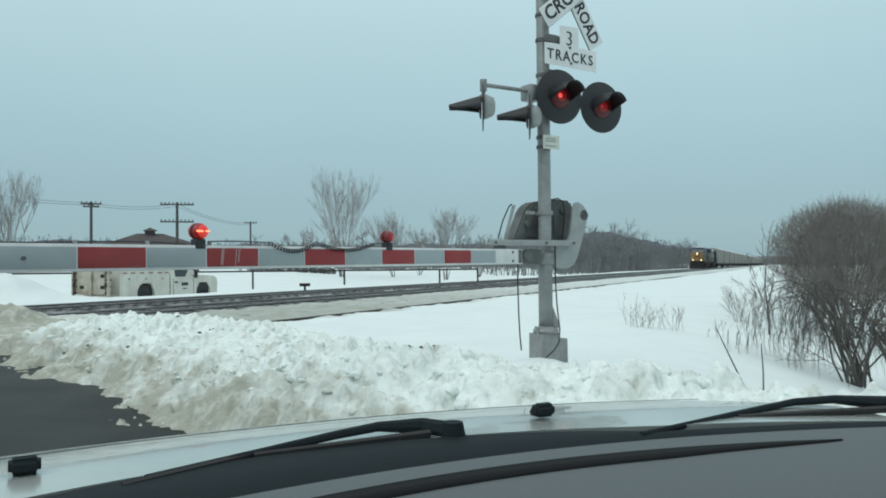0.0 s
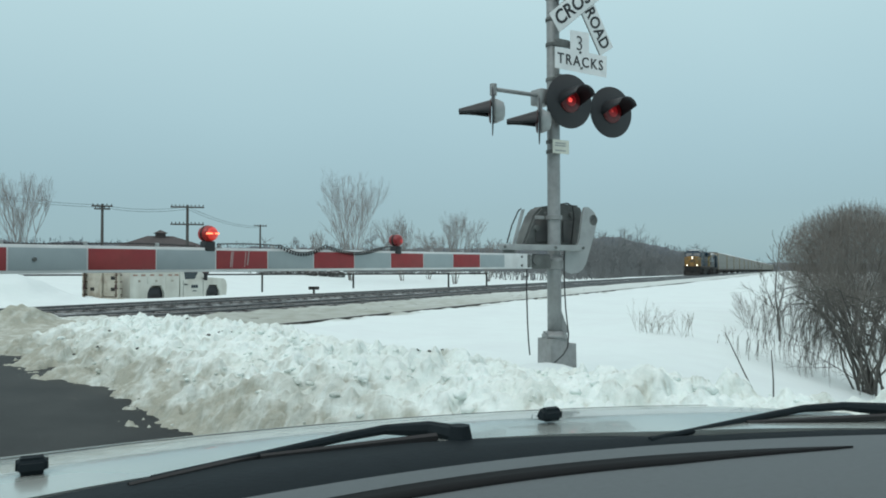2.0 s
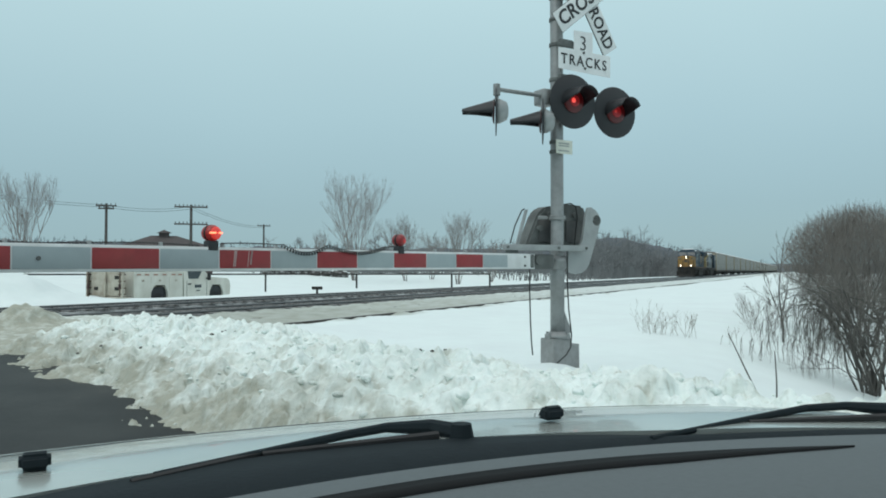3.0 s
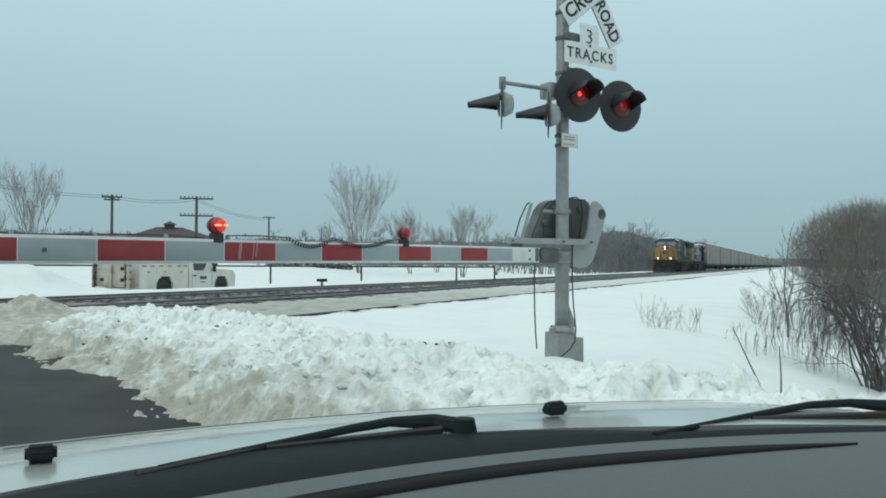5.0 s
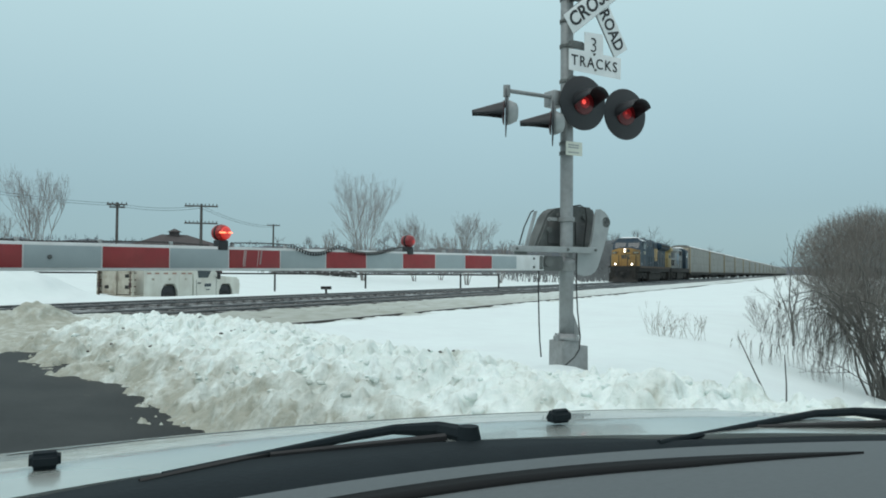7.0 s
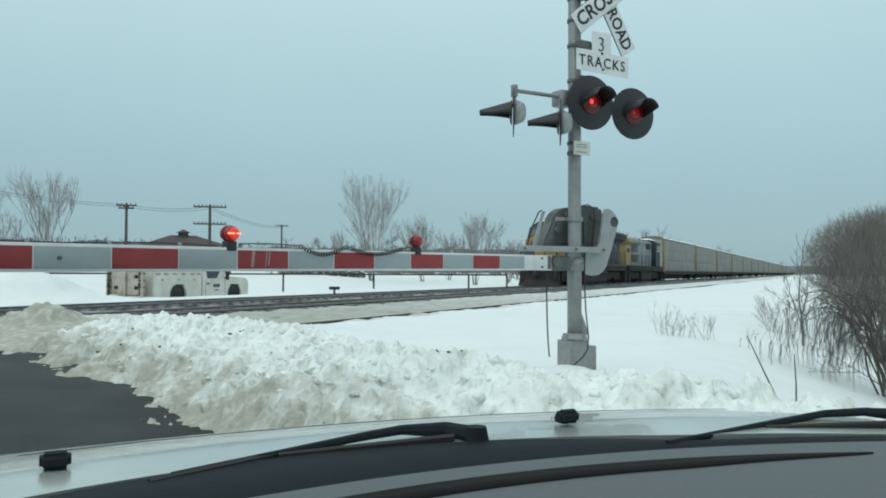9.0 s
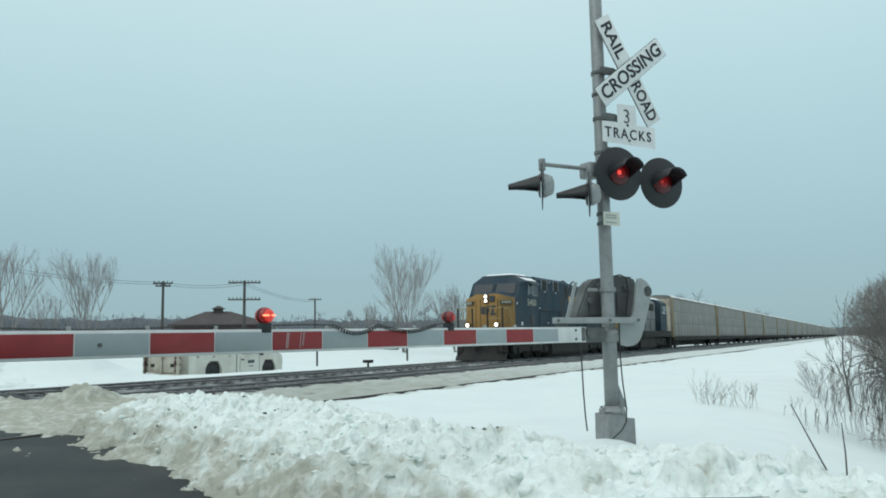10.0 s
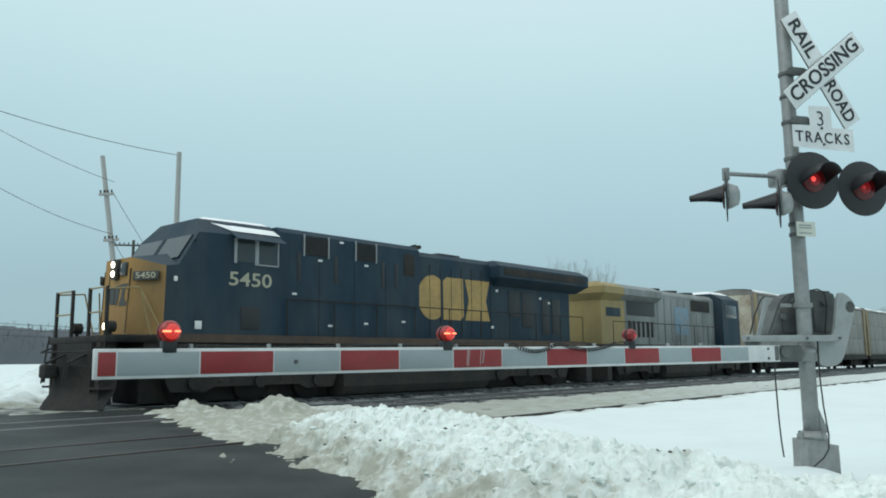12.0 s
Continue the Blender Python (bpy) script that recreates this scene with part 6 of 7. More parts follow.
    # washer nozzles
    for x, y in ((0.004, 1.16), (0.788, 1.125)):
        bm = bmesh.new()
        z = hood_z(x, y)
        hull(bm, [(x + a * 0.019, y + b, z + c) for a in (-1, 1) for b, c in ((-0.016, 0.0), (0.022, 0.0), (-0.016, 0.020), (0.004, 0.024))])
        bmesh.ops.bevel(bm, geom=bm.edges[:], offset=0.0055, segments=3, affect="EDGES")
        part("washer_nozzle", bm, COWL, t)
    # wipers
    for pts in (((0.60, 1.10), (0.57, 1.145), (0.50, 1.165), (0.43, 1.155), (0.29, 1.12), (0.14, 1.075)), ((1.47, 0.84), (1.40, 0.91), (1.346, 0.975), (1.268, 1.0), (1.098, 0.985), (0.87, 0.968))):
        wp = new("wiper")
        wp.parent = t
        bm = bmesh.new()
        far_side = pts[0][0] > 1
        zs = [-0.262, -0.258, -0.256, -0.258, -0.262, -0.270] if far_side else [-0.262, -0.256, -0.254, -0.257, -0.263, -0.267]
        rs = [0.017, 0.013, 0.008, 0.007, 0.006, 0.005]
        for i in range(5):
            rod(bm, (*pts[i], zs[i]), (*pts[i + 1], zs[i + 1]), rs[i], rs[i + 1], n=8)
        part("wiper_arm", bm, COWL, wp)
        bm = bmesh.new()
        a, b = Vector((*pts[1], -0.262)), Vector((*pts[4], -0.266 if far_side else -0.264))
        back = Vector((-0.006, -0.035, 0))
        rod(bm, a + back, b + back * 0.2, 0.007, 0.005, n=6)
        if not far_side:
            rod(bm, b, Vector((pts[5][0] - 0.03, pts[5][1] - 0.02, -0.268)), 0.006, 0.005, n=6)
        part("wiper_blade", bm, RUBBER, wp)
        bm = bmesh.new()
        rod(bm, (*pts[0], -0.275), (*pts[0], -0.245), 0.022, 0.016, n=12)
        part("pivot_cap", bm, COWL, wp)
    # dashboard, its lip and the defroster slot
    bm = bmesh.new()
    loft(bm, [[(x, glass_foot(x) + 0.006, -0.300) for x in xs], [(x, glass_foot(x) - 0.003, -0.273) for x in xs], [(x, glass_foot(x) - 0.012, -0.270) for x in xs], [(x, glass_foot(x) - 0.12, -0.267) for x in xs], [(x, glass_foot(x) - 0.30, -0.268) for x in xs], [(x, glass_foot(x) - 0.44, -0.285) for x in xs], [(x, glass_foot(x) - 0.52, -0.33) for x in xs], [(x, glass_foot(x) - 0.54, -0.62) for x in xs]])
    part("dashboard", bm, DASH, t, "grey moulded dashboard", smooth=50)
    bm = bmesh.new()
    sl = np.linspace(-0.25, 1.09, 40)
    far = [(x, 0.892 + 0.077 * (x - 0.4) - 0.354 * (x - 0.4) ** 2, -0.2645) for x in sl]
    near = [(x, y - 0.002 - 0.047 * min(1.0, (1.09 - x) / 0.30) ** 0.7, -0.2640) for x, y, z in far]
    loft(bm, [[(x, y, -0.272) for x, y, z in far], far, near, [(x, y, -0.272) for x, y, z in near]])
    part("defroster_slot", bm, DASH_DARK, t)
    return t


own_car()


# ---- plants, poles and the far side ----
BARK = mat("bare_bark", (0.09, 0.087, 0.08), 0.9, grain=0.3, scale=4)
THICKET = mat("thicket_twigs", (0.23, 0.21, 0.19), 0.9, vary=0.15)
TWIG = mat("bare_twigs", (0.14, 0.132, 0.12), 0.9, vary=0.1)
PALE_TWIG = mat("pale_bare_twigs", (0.22, 0.205, 0.195), 0.9, vary=0.1)
# Distance haze is put into the grey base colours of woods and ridge
FAR_WOOD = mat("far_bare_woods", (0.165, 0.172, 0.175), 0.95, grain=0.25, scale=0.3, other=(0.20, 0.207, 0.21), patch=0.6, patch_scale=0.03)
RIDGE = mat("far_blue_grey_ridge", (0.105, 0.12, 0.135), 0.95, grain=0.15, scale=0.05, other=(0.13, 0.145, 0.16), patch=0.5, patch_scale=0.01)
DRY = mat("dry_weed", (0.17, 0.145, 0.115), 0.9)
POLE = mat("weathered_pole_wood", (0.36, 0.36, 0.35), 0.9, grain=0.3, scale=6, streak=(6, 6, 0.5))
DARK_POLE = mat("tarred_pole_wood", (0.075, 0.07, 0.065), 0.9, grain=0.3, scale=6)


def tubes(name, segs, material, sides=4):
    """One mesh of many tapering twigs, from (p, q, r0, r1)."""
    P = np.array([s[0] for s in segs], float)
    Q = np.array([s[1] for s in segs], float)
    r0 = np.array([s[2] for s in segs])
    r1 = np.array([s[3] for s in segs])
    w = Q - P
    w /= np.linalg.norm(w, axis=1)[:, None] + 1e-9
    ref = np.where(np.abs(w[:, 2:3]) > 0.9, np.array([[1.0, 0, 0]]), np.array([[0, 0, 1.0]]))
    a = np.cross(w, ref)
    a /= np.linalg.norm(a, axis=1)[:, None] + 1e-9
    b = np.cross(w, a)
    vs = []
    for base, r in ((P, r0), (Q, r1)):
        for k in range(sides):
            t = 2 * math.pi * k / sides
            vs.append(base + r[:, None] * (a * math.cos(t) + b * math.sin(t)))
    V = np.stack(vs, 1).reshape(-1, 3)
    n = len(segs)
    off = np.arange(n)[:, None] * (2 * sides)
    F = [off + np.array([[k, (k + 1) % sides, sides + (k + 1) % sides, sides + k]]) for k in range(sides)]
    F = np.concatenate(F)
    me = bpy.data.meshes.new(name)
    me.from_pydata(V.tolist(), [], F.tolist())
    me.materials.append(material)
    return me


def grow(rng, p, way, length, r, depth, segs, lean=0.0, up=0.25, kids=(2, 4), spread=0.6, shrink=0.66, droop=0.0, wob=0.13):
    """A limb with bends, and its side branches."""
    n = 3 if depth > 0 else 2
    cur, d = np.array(p, float), np.array(way, float)
    pts = [cur]
    for k in range(n):
        d = d + rng.normal(0, wob, 3) + np.array([0, 0, up * 0.2 - droop])
        d /= np.linalg.norm(d)
        nxt = cur + d * length / n
        segs.append((cur, nxt, r * (1 - 0.45 * k / n), r * (1 - 0.45 * (k + 1) / n)))
        cur = nxt
        pts.append((cur, d.copy()))
    if depth <= 0:
        return
    for _ in range(rng.randint(kids[0], kids[1] + 1)):
        k = rng.randint(1, n + 1)
        base, bd = pts[k]
        side = rng.normal(0, 1, 3)
        side -= bd * side.dot(bd)
        side /= np.linalg.norm(side) + 1e-9
        nd = bd + side * spread * rng.uniform(0.6, 1.3)
        nd[2] += up
        grow(rng, base, nd / np.linalg.norm(nd), length * shrink * rng.uniform(0.75, 1.15), r * 0.55, depth - 1, segs, lean, up, kids, spread, shrink, droop, wob)
    base, bd = pts[n]
    grow(rng, base, bd, length * shrink, r * 0.6, depth - 1, segs, lean, up, kids, spread, shrink, droop, wob)


def tree(x, y, height, stems, seed, label, fan=0.3, depth=4, r=0.1, kids=(2, 4), base=None, spread=0.55, up=0.28, pale=False):
    rng = np.random.RandomState(seed)
    z = float(ground_z(np.array(x), np.array(y))) - 0.1 if base is None else base
    t = thing("bare_tree", label, "tree", pose(x, y, z), group="bare winter trees")
    trunk, crown = [], []
    for k in range(stems):
        a = 2 * math.pi * (k + rng.rand() * 0.6) / stems
        f = fan * rng.uniform(0.5, 1.2) if stems > 1 else 0.05
        d = np.array([f * math.cos(a), f * math.sin(a), 1.0])
        d /= np.linalg.norm(d)
        segs = []
        grow(rng, (0.15 * math.cos(a), 0.15 * math.sin(a), 0), d, height * 0.40, r * rng.uniform(0.7, 1.1), depth, segs, up=up, kids=kids, spread=spread, shrink=0.62, wob=0.07)
        trunk.append([s for s in segs if s[2] > r * 0.35])
        crown += [s for s in segs if s[2] <= r * 0.35]
    top = max(max(s[1][2] for s in crown), 0.1)
    k = height / top
    for name, segs, m in [("trunk", one, PALE_TWIG if height > 4 or pale else BARK) for one in trunk] + [("crown", crown, PALE_TWIG if height > 4 or pale else TWIG)]:
        sc = [(np.array(a) * k, np.array(b) * k, c, max(d, 0.0025 if pale else 0.004)) for a, b, c, d in segs]
        o = new(name, tubes(name, sc, m, 5 if name == "trunk" else 3))
        o.parent = t
    return t


def at(az, dist):
    return dist * math.sin(radians(az)), dist * math.cos(radians(az))


def plants():
    # trees beyond the rails
    for az, dist, h, stems, seed, fan in ((-7.3, 75, 10.8, 8, 1, 0.24), (-3.6, 82, 7.4, 5, 2, 0.3), (0.2, 78, 7.6, 6, 3, 0.22), (-28.6, 70, 8.4, 6, 4, 0.24), (-33.6, 58, 7.6, 4, 5, 0.35), (-31.0, 72, 5.5, 3, 6, 0.25), (-1.7, 90, 6.0, 5, 7, 0.3), (-9.8, 95, 5.5, 4, 8, 0.3), (2.6, 95, 5.0, 5, 9, 0.35), (-35.6, 62, 5.6, 3, 12, 0.3)):
        x, y = at(az, dist)
        tree(x, y, h, stems, seed, "tall bare winter tree with several slim stems", fan, depth=5, r=0.085 if seed == 5 else 0.05, kids=(2, 3), spread=0.55, up=0.28)
    # round thicket beside the ditch
    rng = np.random.RandomState(20)
    x, y = at(27.0, 20.5)
    low = float(ground_z(np.array(x), np.array(y))) + 0.2
    t = thing("leafless_thicket", "large dense brown leafless thicket beside the ditch", "shrub", pose(x, y, -0.25))
    stems, twigs, leaders = [], [], []
    for k in range(34):
        a, f = rng.uniform(0, 6.28), rng.uniform(0.1, 0.75)
        d = np.array([f * math.cos(a), f * math.sin(a), 1.0])
        segs = []
        grow(rng, (0.5 * f * math.cos(a), 0.5 * f * math.sin(a), low), d / np.linalg.norm(d), 1.7, 0.016, 4, segs, up=0.2, kids=(2, 4), spread=0.75, shrink=0.7)
        stems += [s for s in segs if s[2] > 0.007]
        twigs += [s for s in segs if s[2] <= 0.007]

    def inside(s):
        m = (np.array(s[0]) + np.array(s[1])) / 2
        wob = 0.22 * math.sin(3 * math.atan2(m[1], m[0]) + 1.0)
        return (m[0] / (1.6 + wob)) ** 2 + (m[1] / 1.9) ** 2 + ((m[2] - 1.7) / (1.3 + 0.1 * wob)) ** 2 < 1 or (m[2] < 1.0 and s[2] > 0.009 and abs(m[0]) < 0.3)
    stems, twigs = [s for s in stems if inside(s)], [s for s in twigs if inside(s)]
    for k in range(27000):
        q = rng.normal(0, 1, 3)
        q = q / np.linalg.norm(q) * rng.uniform(0.3, 1.0) ** 0.5 * (1 + 0.05 * abs(rng.normal()))
        wob = 0.22 * math.sin(3 * math.atan2(q[1], q[0]) + 1.0)
        p = np.array([q[0] * (1.5 + wob), q[1] * 1.7, 1.72 + q[2] * 1.22])
        if k % 10 < 3:
            p = np.array([2.1 + q[0] * 1.2, q[1] * 1.3 + 0.3, 1.3 + q[2] * 1.0])
        if p[2] < 0.7 + 0.12 * math.sin(5 * p[0]):
            continue
        d = q * 0.35 + np.array([0, 0, 0.7]) + rng.normal(0, 0.5, 3)
        d /= np.linalg.norm(d)
        twigs.append((p, p + d * rng.uniform(0.12, 0.36), 0.0032, 0.001))
    for name, segs, m in (("stem_clump", stems, BARK), ("crown", twigs, THICKET)):
        o = new(name, tubes(name, segs, m, 3))
        o.parent = t
        if name == "crown":
            tagged(o, kind="stuff")
    # stray leaders round the crown
    for k in range(420):
        q = rng.normal(0, 1, 3)
        q[2] = abs(q[2]) * 0.9 + 0.1
        q /= np.linalg.norm(q)
        p = np.array([q[0] * 1.45, q[1] * 1.65, 1.72 + q[2] * 1.18])
        segs = []
        grow(rng, p, q * 0.6 + np.array([0, 0, 0.8]), rng.uniform(0.1, 0.24), 0.003, 1, segs, up=0.2, kids=(2, 3), spread=0.5)
        leaders += segs
    o = new("outer_growth", tubes("outer_growth", leaders, THICKET, 3))
    o.parent = t
    tagged(o, kind="stuff")
    # arching shrub before it
    rng = np.random.RandomState(31)
    x, y = at(26.9, 13.2)
    z = float(ground_z(np.array(x), np.array(y)))
    t = thing("arching_shrub", "dark bare shrub with arching drooping branches in snow", "shrub", pose(x, y, z - 0.05, 0, 0, -27))
    for k in range(60):
        sx = -1 if k % 4 else 1
        reach, top = rng.uniform(0.7, 1.75) * sx, rng.uniform(0.95, 1.65)
        oy = rng.uniform(-0.8, 0.8)
        x0 = (0.1, 0.2, 0.75, 1.3, 1.9)[k % 5] + rng.normal(0, 0.06)
        prev, big, fine = None, [], []
        for i in range(11):
            u = i / 10
            p = np.array([x0 + reach * u ** 1.15 + rng.normal(0, 0.03), oy * u, top * math.sin(math.pi * 0.82 * u) + rng.normal(0, 0.015)])
            if prev is not None:
                big.append((prev, p, 0.015 * (1.1 - u), 0.015 * (1.0 - u) + 0.001))
                if u > 0.3:
                    for _ in range(rng.randint(4, 8)):
                        ln = rng.uniform(0.15, 0.6)
                        d = np.array([rng.normal(0.02 * sx, 0.09), rng.normal(0, 0.15), -1.0 if rng.rand() < 0.88 else 0.4])
                        d /= np.linalg.norm(d)
                        e = p + d * ln
                        e[2] = max(e[2], 0.05)
                        mid = (p + e) / 2 + np.array([0.03 * sx, 0, 0.02])
                        fine.append((p, mid, 0.003, 0.0025))
                        fine.append((mid, e, 0.0025, 0.0012))
                if 2 < i < 9:
                    side = np.array([rng.normal(0, 0.7), rng.normal(0, 0.5), rng.normal(0.25, 0.5)])
                    grow(rng, p, side / np.linalg.norm(side), rng.uniform(0.14, 0.3), 0.0032, 2, fine, up=0.0, kids=(1, 3), spread=0.9, droop=0.03)
            prev = p
        b = new("branch", tubes("branch", big, BARK, 4))
        b.parent = t
        o = new("twig_spray", tubes("twig_spray", fine, TWIG, 3))
        o.parent = b
        tagged(o, kind="stuff")
    for k in range(3):
        a = rng.uniform(-1, 1)
        d = np.array([0.9 * a, rng.normal(0, 0.3), 1.0])
        segs = []
        grow(rng, (rng.uniform(-0.2, 1.0), 0, 0), d / np.linalg.norm(d), 0.7, 0.01, 3, segs, up=0.1, kids=(2, 3), spread=0.8)
        o = new("branch", tubes("branch", segs, BARK, 4))
        o.parent = t
    # slim sapling, low shrub, weeds and sticks in the snow
    x, y = at(22.2, 16.0)
    tree(x, y, 2.25, 1, 41, "slim bare sapling beside the thicket", 0.1, 4, 0.034, (2, 3), spread=0.8)
    x, y = at(21.0, 17.5)
    tree(x, y, 0.95, 11, 42, "low pale bare shrub fanning out of the snow", 0.7, 3, 0.006, (2, 3), spread=0.5, pale=True)
    for az, n, seed, h in ((13.9, 9, 51, 0.44), (14.7, 5, 52, 0.34), (16.2, 8, 53, 0.40), (18.9, 4, 54, 0.26), (14.2, 4, 55, 0.3)):
        rng = np.random.RandomState(seed)
        x, y = at(az, 14.2)
        z = float(ground_z(np.array(x), np.array(y)))
        segs = []
        for k in range(n):
            p = np.array([rng.normal(0, 0.10), rng.normal(0, 0.12), -0.05])
            d = np.array([rng.normal(0, 0.28), rng.normal(0, 0.2), 1.0])
            grow(rng, p, d / np.linalg.norm(d), h * rng.uniform(0.5, 0.9), 0.0036, 3, segs, up=0.3, kids=(2, 3), spread=0.5, shrink=0.5)
        o = new("dry_weeds", tubes("dry_weeds", segs, DRY, 3))
        o.matrix_basis = pose(x, y, z)
        tagged(o, "clump of dry brown weeds standing out of snow", "weeds", "dry weed clumps")
    for (az, zb), (az2, dz) in (((20.9, 0), (18.9, 0.72)), ((21.9, 0), (21.8, 0.58))):
        x, y = at(az, 9.9)
        x2, y2 = at(az2, 9.9)
        z = float(ground_z(np.array(x), np.array(y))) - 0.05
        segs = [((x, y, z), ((x + x2) / 2 + 0.01, (y + y2) / 2, z + dz * 0.5), 0.011, 0.009), (((x + x2) / 2 + 0.01, (y + y2) / 2, z + dz * 0.5), (x2, y2, z + dz + 0.05), 0.009, 0.006)]
        o = new("bare_stick", tubes("bare_stick", segs, BARK, 5))
        tagged(o, "thin dead stick poking out of the snow", "stick", "sticks in the snow")


def far_woods():
    """Far ridges of bare woods: many slim stems in one mesh each."""
    rng = np.random.RandomState(77)
    segs = []

    def clump(x, y, h, n):
        z0 = float(ground_z(np.array(x), np.array(y))) - 0.2
        for _ in range(n):
            px, py = x + rng.normal(0, h * 0.22), y + rng.normal(0, h * 0.22)
            hh = h * rng.uniform(0.55, 1.05)
            lean = rng.normal(0, 0.10, 2)
            top = np.array([px + lean[0] * hh, py + lean[1] * hh, z0 + hh])
            b = np.array([px, py, z0])
            segs.append((b, top, 0.07, 0.02))
            for _ in range(5):
                p = b + np.array([rng.normal(0, 1.6), rng.normal(0, 1.6), 0])
                segs.append((p, p + np.array([rng.normal(0, 0.5), rng.normal(0, 0.5), rng.uniform(1.0, 3.0)]), 0.06, 0.02))
            for _ in range(9):
                u = rng.uniform(0.25, 0.95)
                p = b + (top - b) * u
                ln = hh * 0.32 * (1.1 - u * 0.6)
                d = np.array([rng.normal(0, 0.6), rng.normal(0, 0.6), rng.uniform(0.3, 1.0)])
                d /= np.linalg.norm(d)
                segs.append((p, p + d * ln, 0.045, 0.012))
                for _ in range(3):
                    e = d + rng.normal(0, 0.5, 3)
                    e /= np.linalg.norm(e)
                    q = p + d * ln * rng.uniform(0.3, 0.9)
                    segs.append((q, q + e * ln * 0.6, 0.03, 0.01))
    for k in range(130):
        az = rng.uniform(8.0, 17.6)
        s_ = rng.uniform(120, 260)
        x, y = at(az, s_)
        s, d = sd_of(x, y)
        if d - bend(s) < 24:
            continue
        clump(x, y, rng.uniform(5.0, 8.5) * (1.25 if az < 13.5 else 0.8) * s_ / 180, 5)
    for k in range(80):
        az = rng.uniform(-14, 9)
        x, y = at(az, rng.uniform(105, 170))
        clump(x, y, rng.uniform(3.5, 7.0), 3)
    o = new("far_woods", tubes("far_woods", segs, FAR_WOOD, 3))
    tagged(o, "grey bare woods along the far side of the rails", "woods", kind="stuff")
    # hazy ridge behind everything
    azs = np.arange(-95, 60, 0.2)
    prof = ([-95, -60, -45, -36, -25, -10, 4, 12, 15.5, 17.8, 19.5, 22, 60], [12, 11.5, 11, 10.5, 9.5, 8.0, 8.0, 11.5, 7.5, 6.0, 3.4, 2.6, 3.0])
    bm = bmesh.new()
    rows_ = []
    for j, (dist, k) in enumerate(((730, 0.0), (745, 0.8), (765, 1.0), (840, 1.0), (960, 0.0))):
        ring = []
        for i, az in enumerate(azs):
            x, y = at(az, dist)
            h = 3.2 * np.interp(az, *prof)
            h *= 0.86 + 0.04 * math.sin(i * 0.11) + 0.03 * math.sin(i * 0.31 + 1) + 0.012 * rng.normal()
            ring.append(bm.verts.new((x, y, (h if k else 0) * k + (rng.normal(0, 0.25) if k else -5))))
        rows_.append(ring)
    for a, b in zip(rows_, rows_[1:]):
        for i in range(len(a) - 1):
            bm.faces.new((a[i], a[i + 1], b[i + 1], b[i]))
    o = new("far_ridge", finish(bm, "far_ridge", RIDGE, 60))
    tagged(o, "distant grey wooded ridge", "woods", kind="stuff")
    segs = []
    for k in range(4200):
        az = rng.uniform(-70, 25)
        x, y = at(az, rng.uniform(725, 765))
        h = 3.2 * np.interp(az, *prof)
        b = np.array([x, y, h * rng.uniform(0.2, 0.85)])
        d = np.array([rng.normal(0, 0.12), rng.normal(0, 0.12), 1.0])
        ln = h * rng.uniform(0.08, 0.17)
        segs.append((b, b + d * ln, 0.12, 0.05))
        for _ in range(6):
            e = d + rng.normal(0, 0.5, 3)
            q = b + d * ln * rng.uniform(0.2, 0.9)
            segs.append((q, q + e / np.linalg.norm(e) * ln * 0.45, 0.11, 0.05))
    o = new("ridge_treetops", tubes("ridge_treetops", segs, RIDGE, 3))
    tagged(o, "bare treetops along the distant ridge", "woods", kind="stuff")


def utility_pole(az, dist, top, arms, label, turn=20, r=0.15, lean=(0, 0), material=None):
    x, y = at(az, dist)
    t = thing("utility_pole", label, "utility pole", pose(x, y, 0, lean[0], lean[1], 0), group="utility poles")
    bm = bmesh.new()
    rod(bm, (0, 0, 0), (0, 0, top), r, r * 0.7, n=10)
    part("pole", bm, material or DARK_POLE, t)
    for z, w in arms:
        c = pose(0, 0, z, 0, 0, turn)
        bm = bmesh.new()
        box(bm, -w / 2, -0.20, -0.06, w / 2, -0.08, 0.06, 0.01, c)
        a = part("crossarm", bm, material or DARK_POLE, t)
        n = max(4, int(w / 0.3))
        for k in range(n):
            px = -w / 2 + 0.1 + (w - 0.2) * k / (n - 1)
            bm = bmesh.new()
            rod(bm, c @ Vector((px, -0.14, 0.06)), c @ Vector((px, -0.14, 0.2)), 0.035, 0.05, n=6)
            part("insulator", bm, DARK_POLE, a)
    return t


def wire(p, q, sag, r=0.012):
    p, q = Vector(p), Vector(q)
    bm = bmesh.new()
    rings = []
    side = (q - p).cross(Vector((0, 0, 1))).normalized()
    for i in range(17):
        u = i / 16
        c = p.lerp(q, u) - Vector((0, 0, sag * 4 * u * (1 - u)))
        rings.append([bm.verts.new(c + w) for w in (side * r, Vector((0, 0, r)), -side * r, Vector((0, 0, -r)))])
    for a, b in zip(rings, rings[1:]):
        for k in range(4):
            bm.faces.new((a[k], a[(k + 1) % 4], b[(k + 1) % 4], b[k]))
    o = new("overhead_wire", finish(bm, "overhead_wire", CABLE))
    tagged(o, "thin dark overhead wire between poles", "wire", "overhead wires")


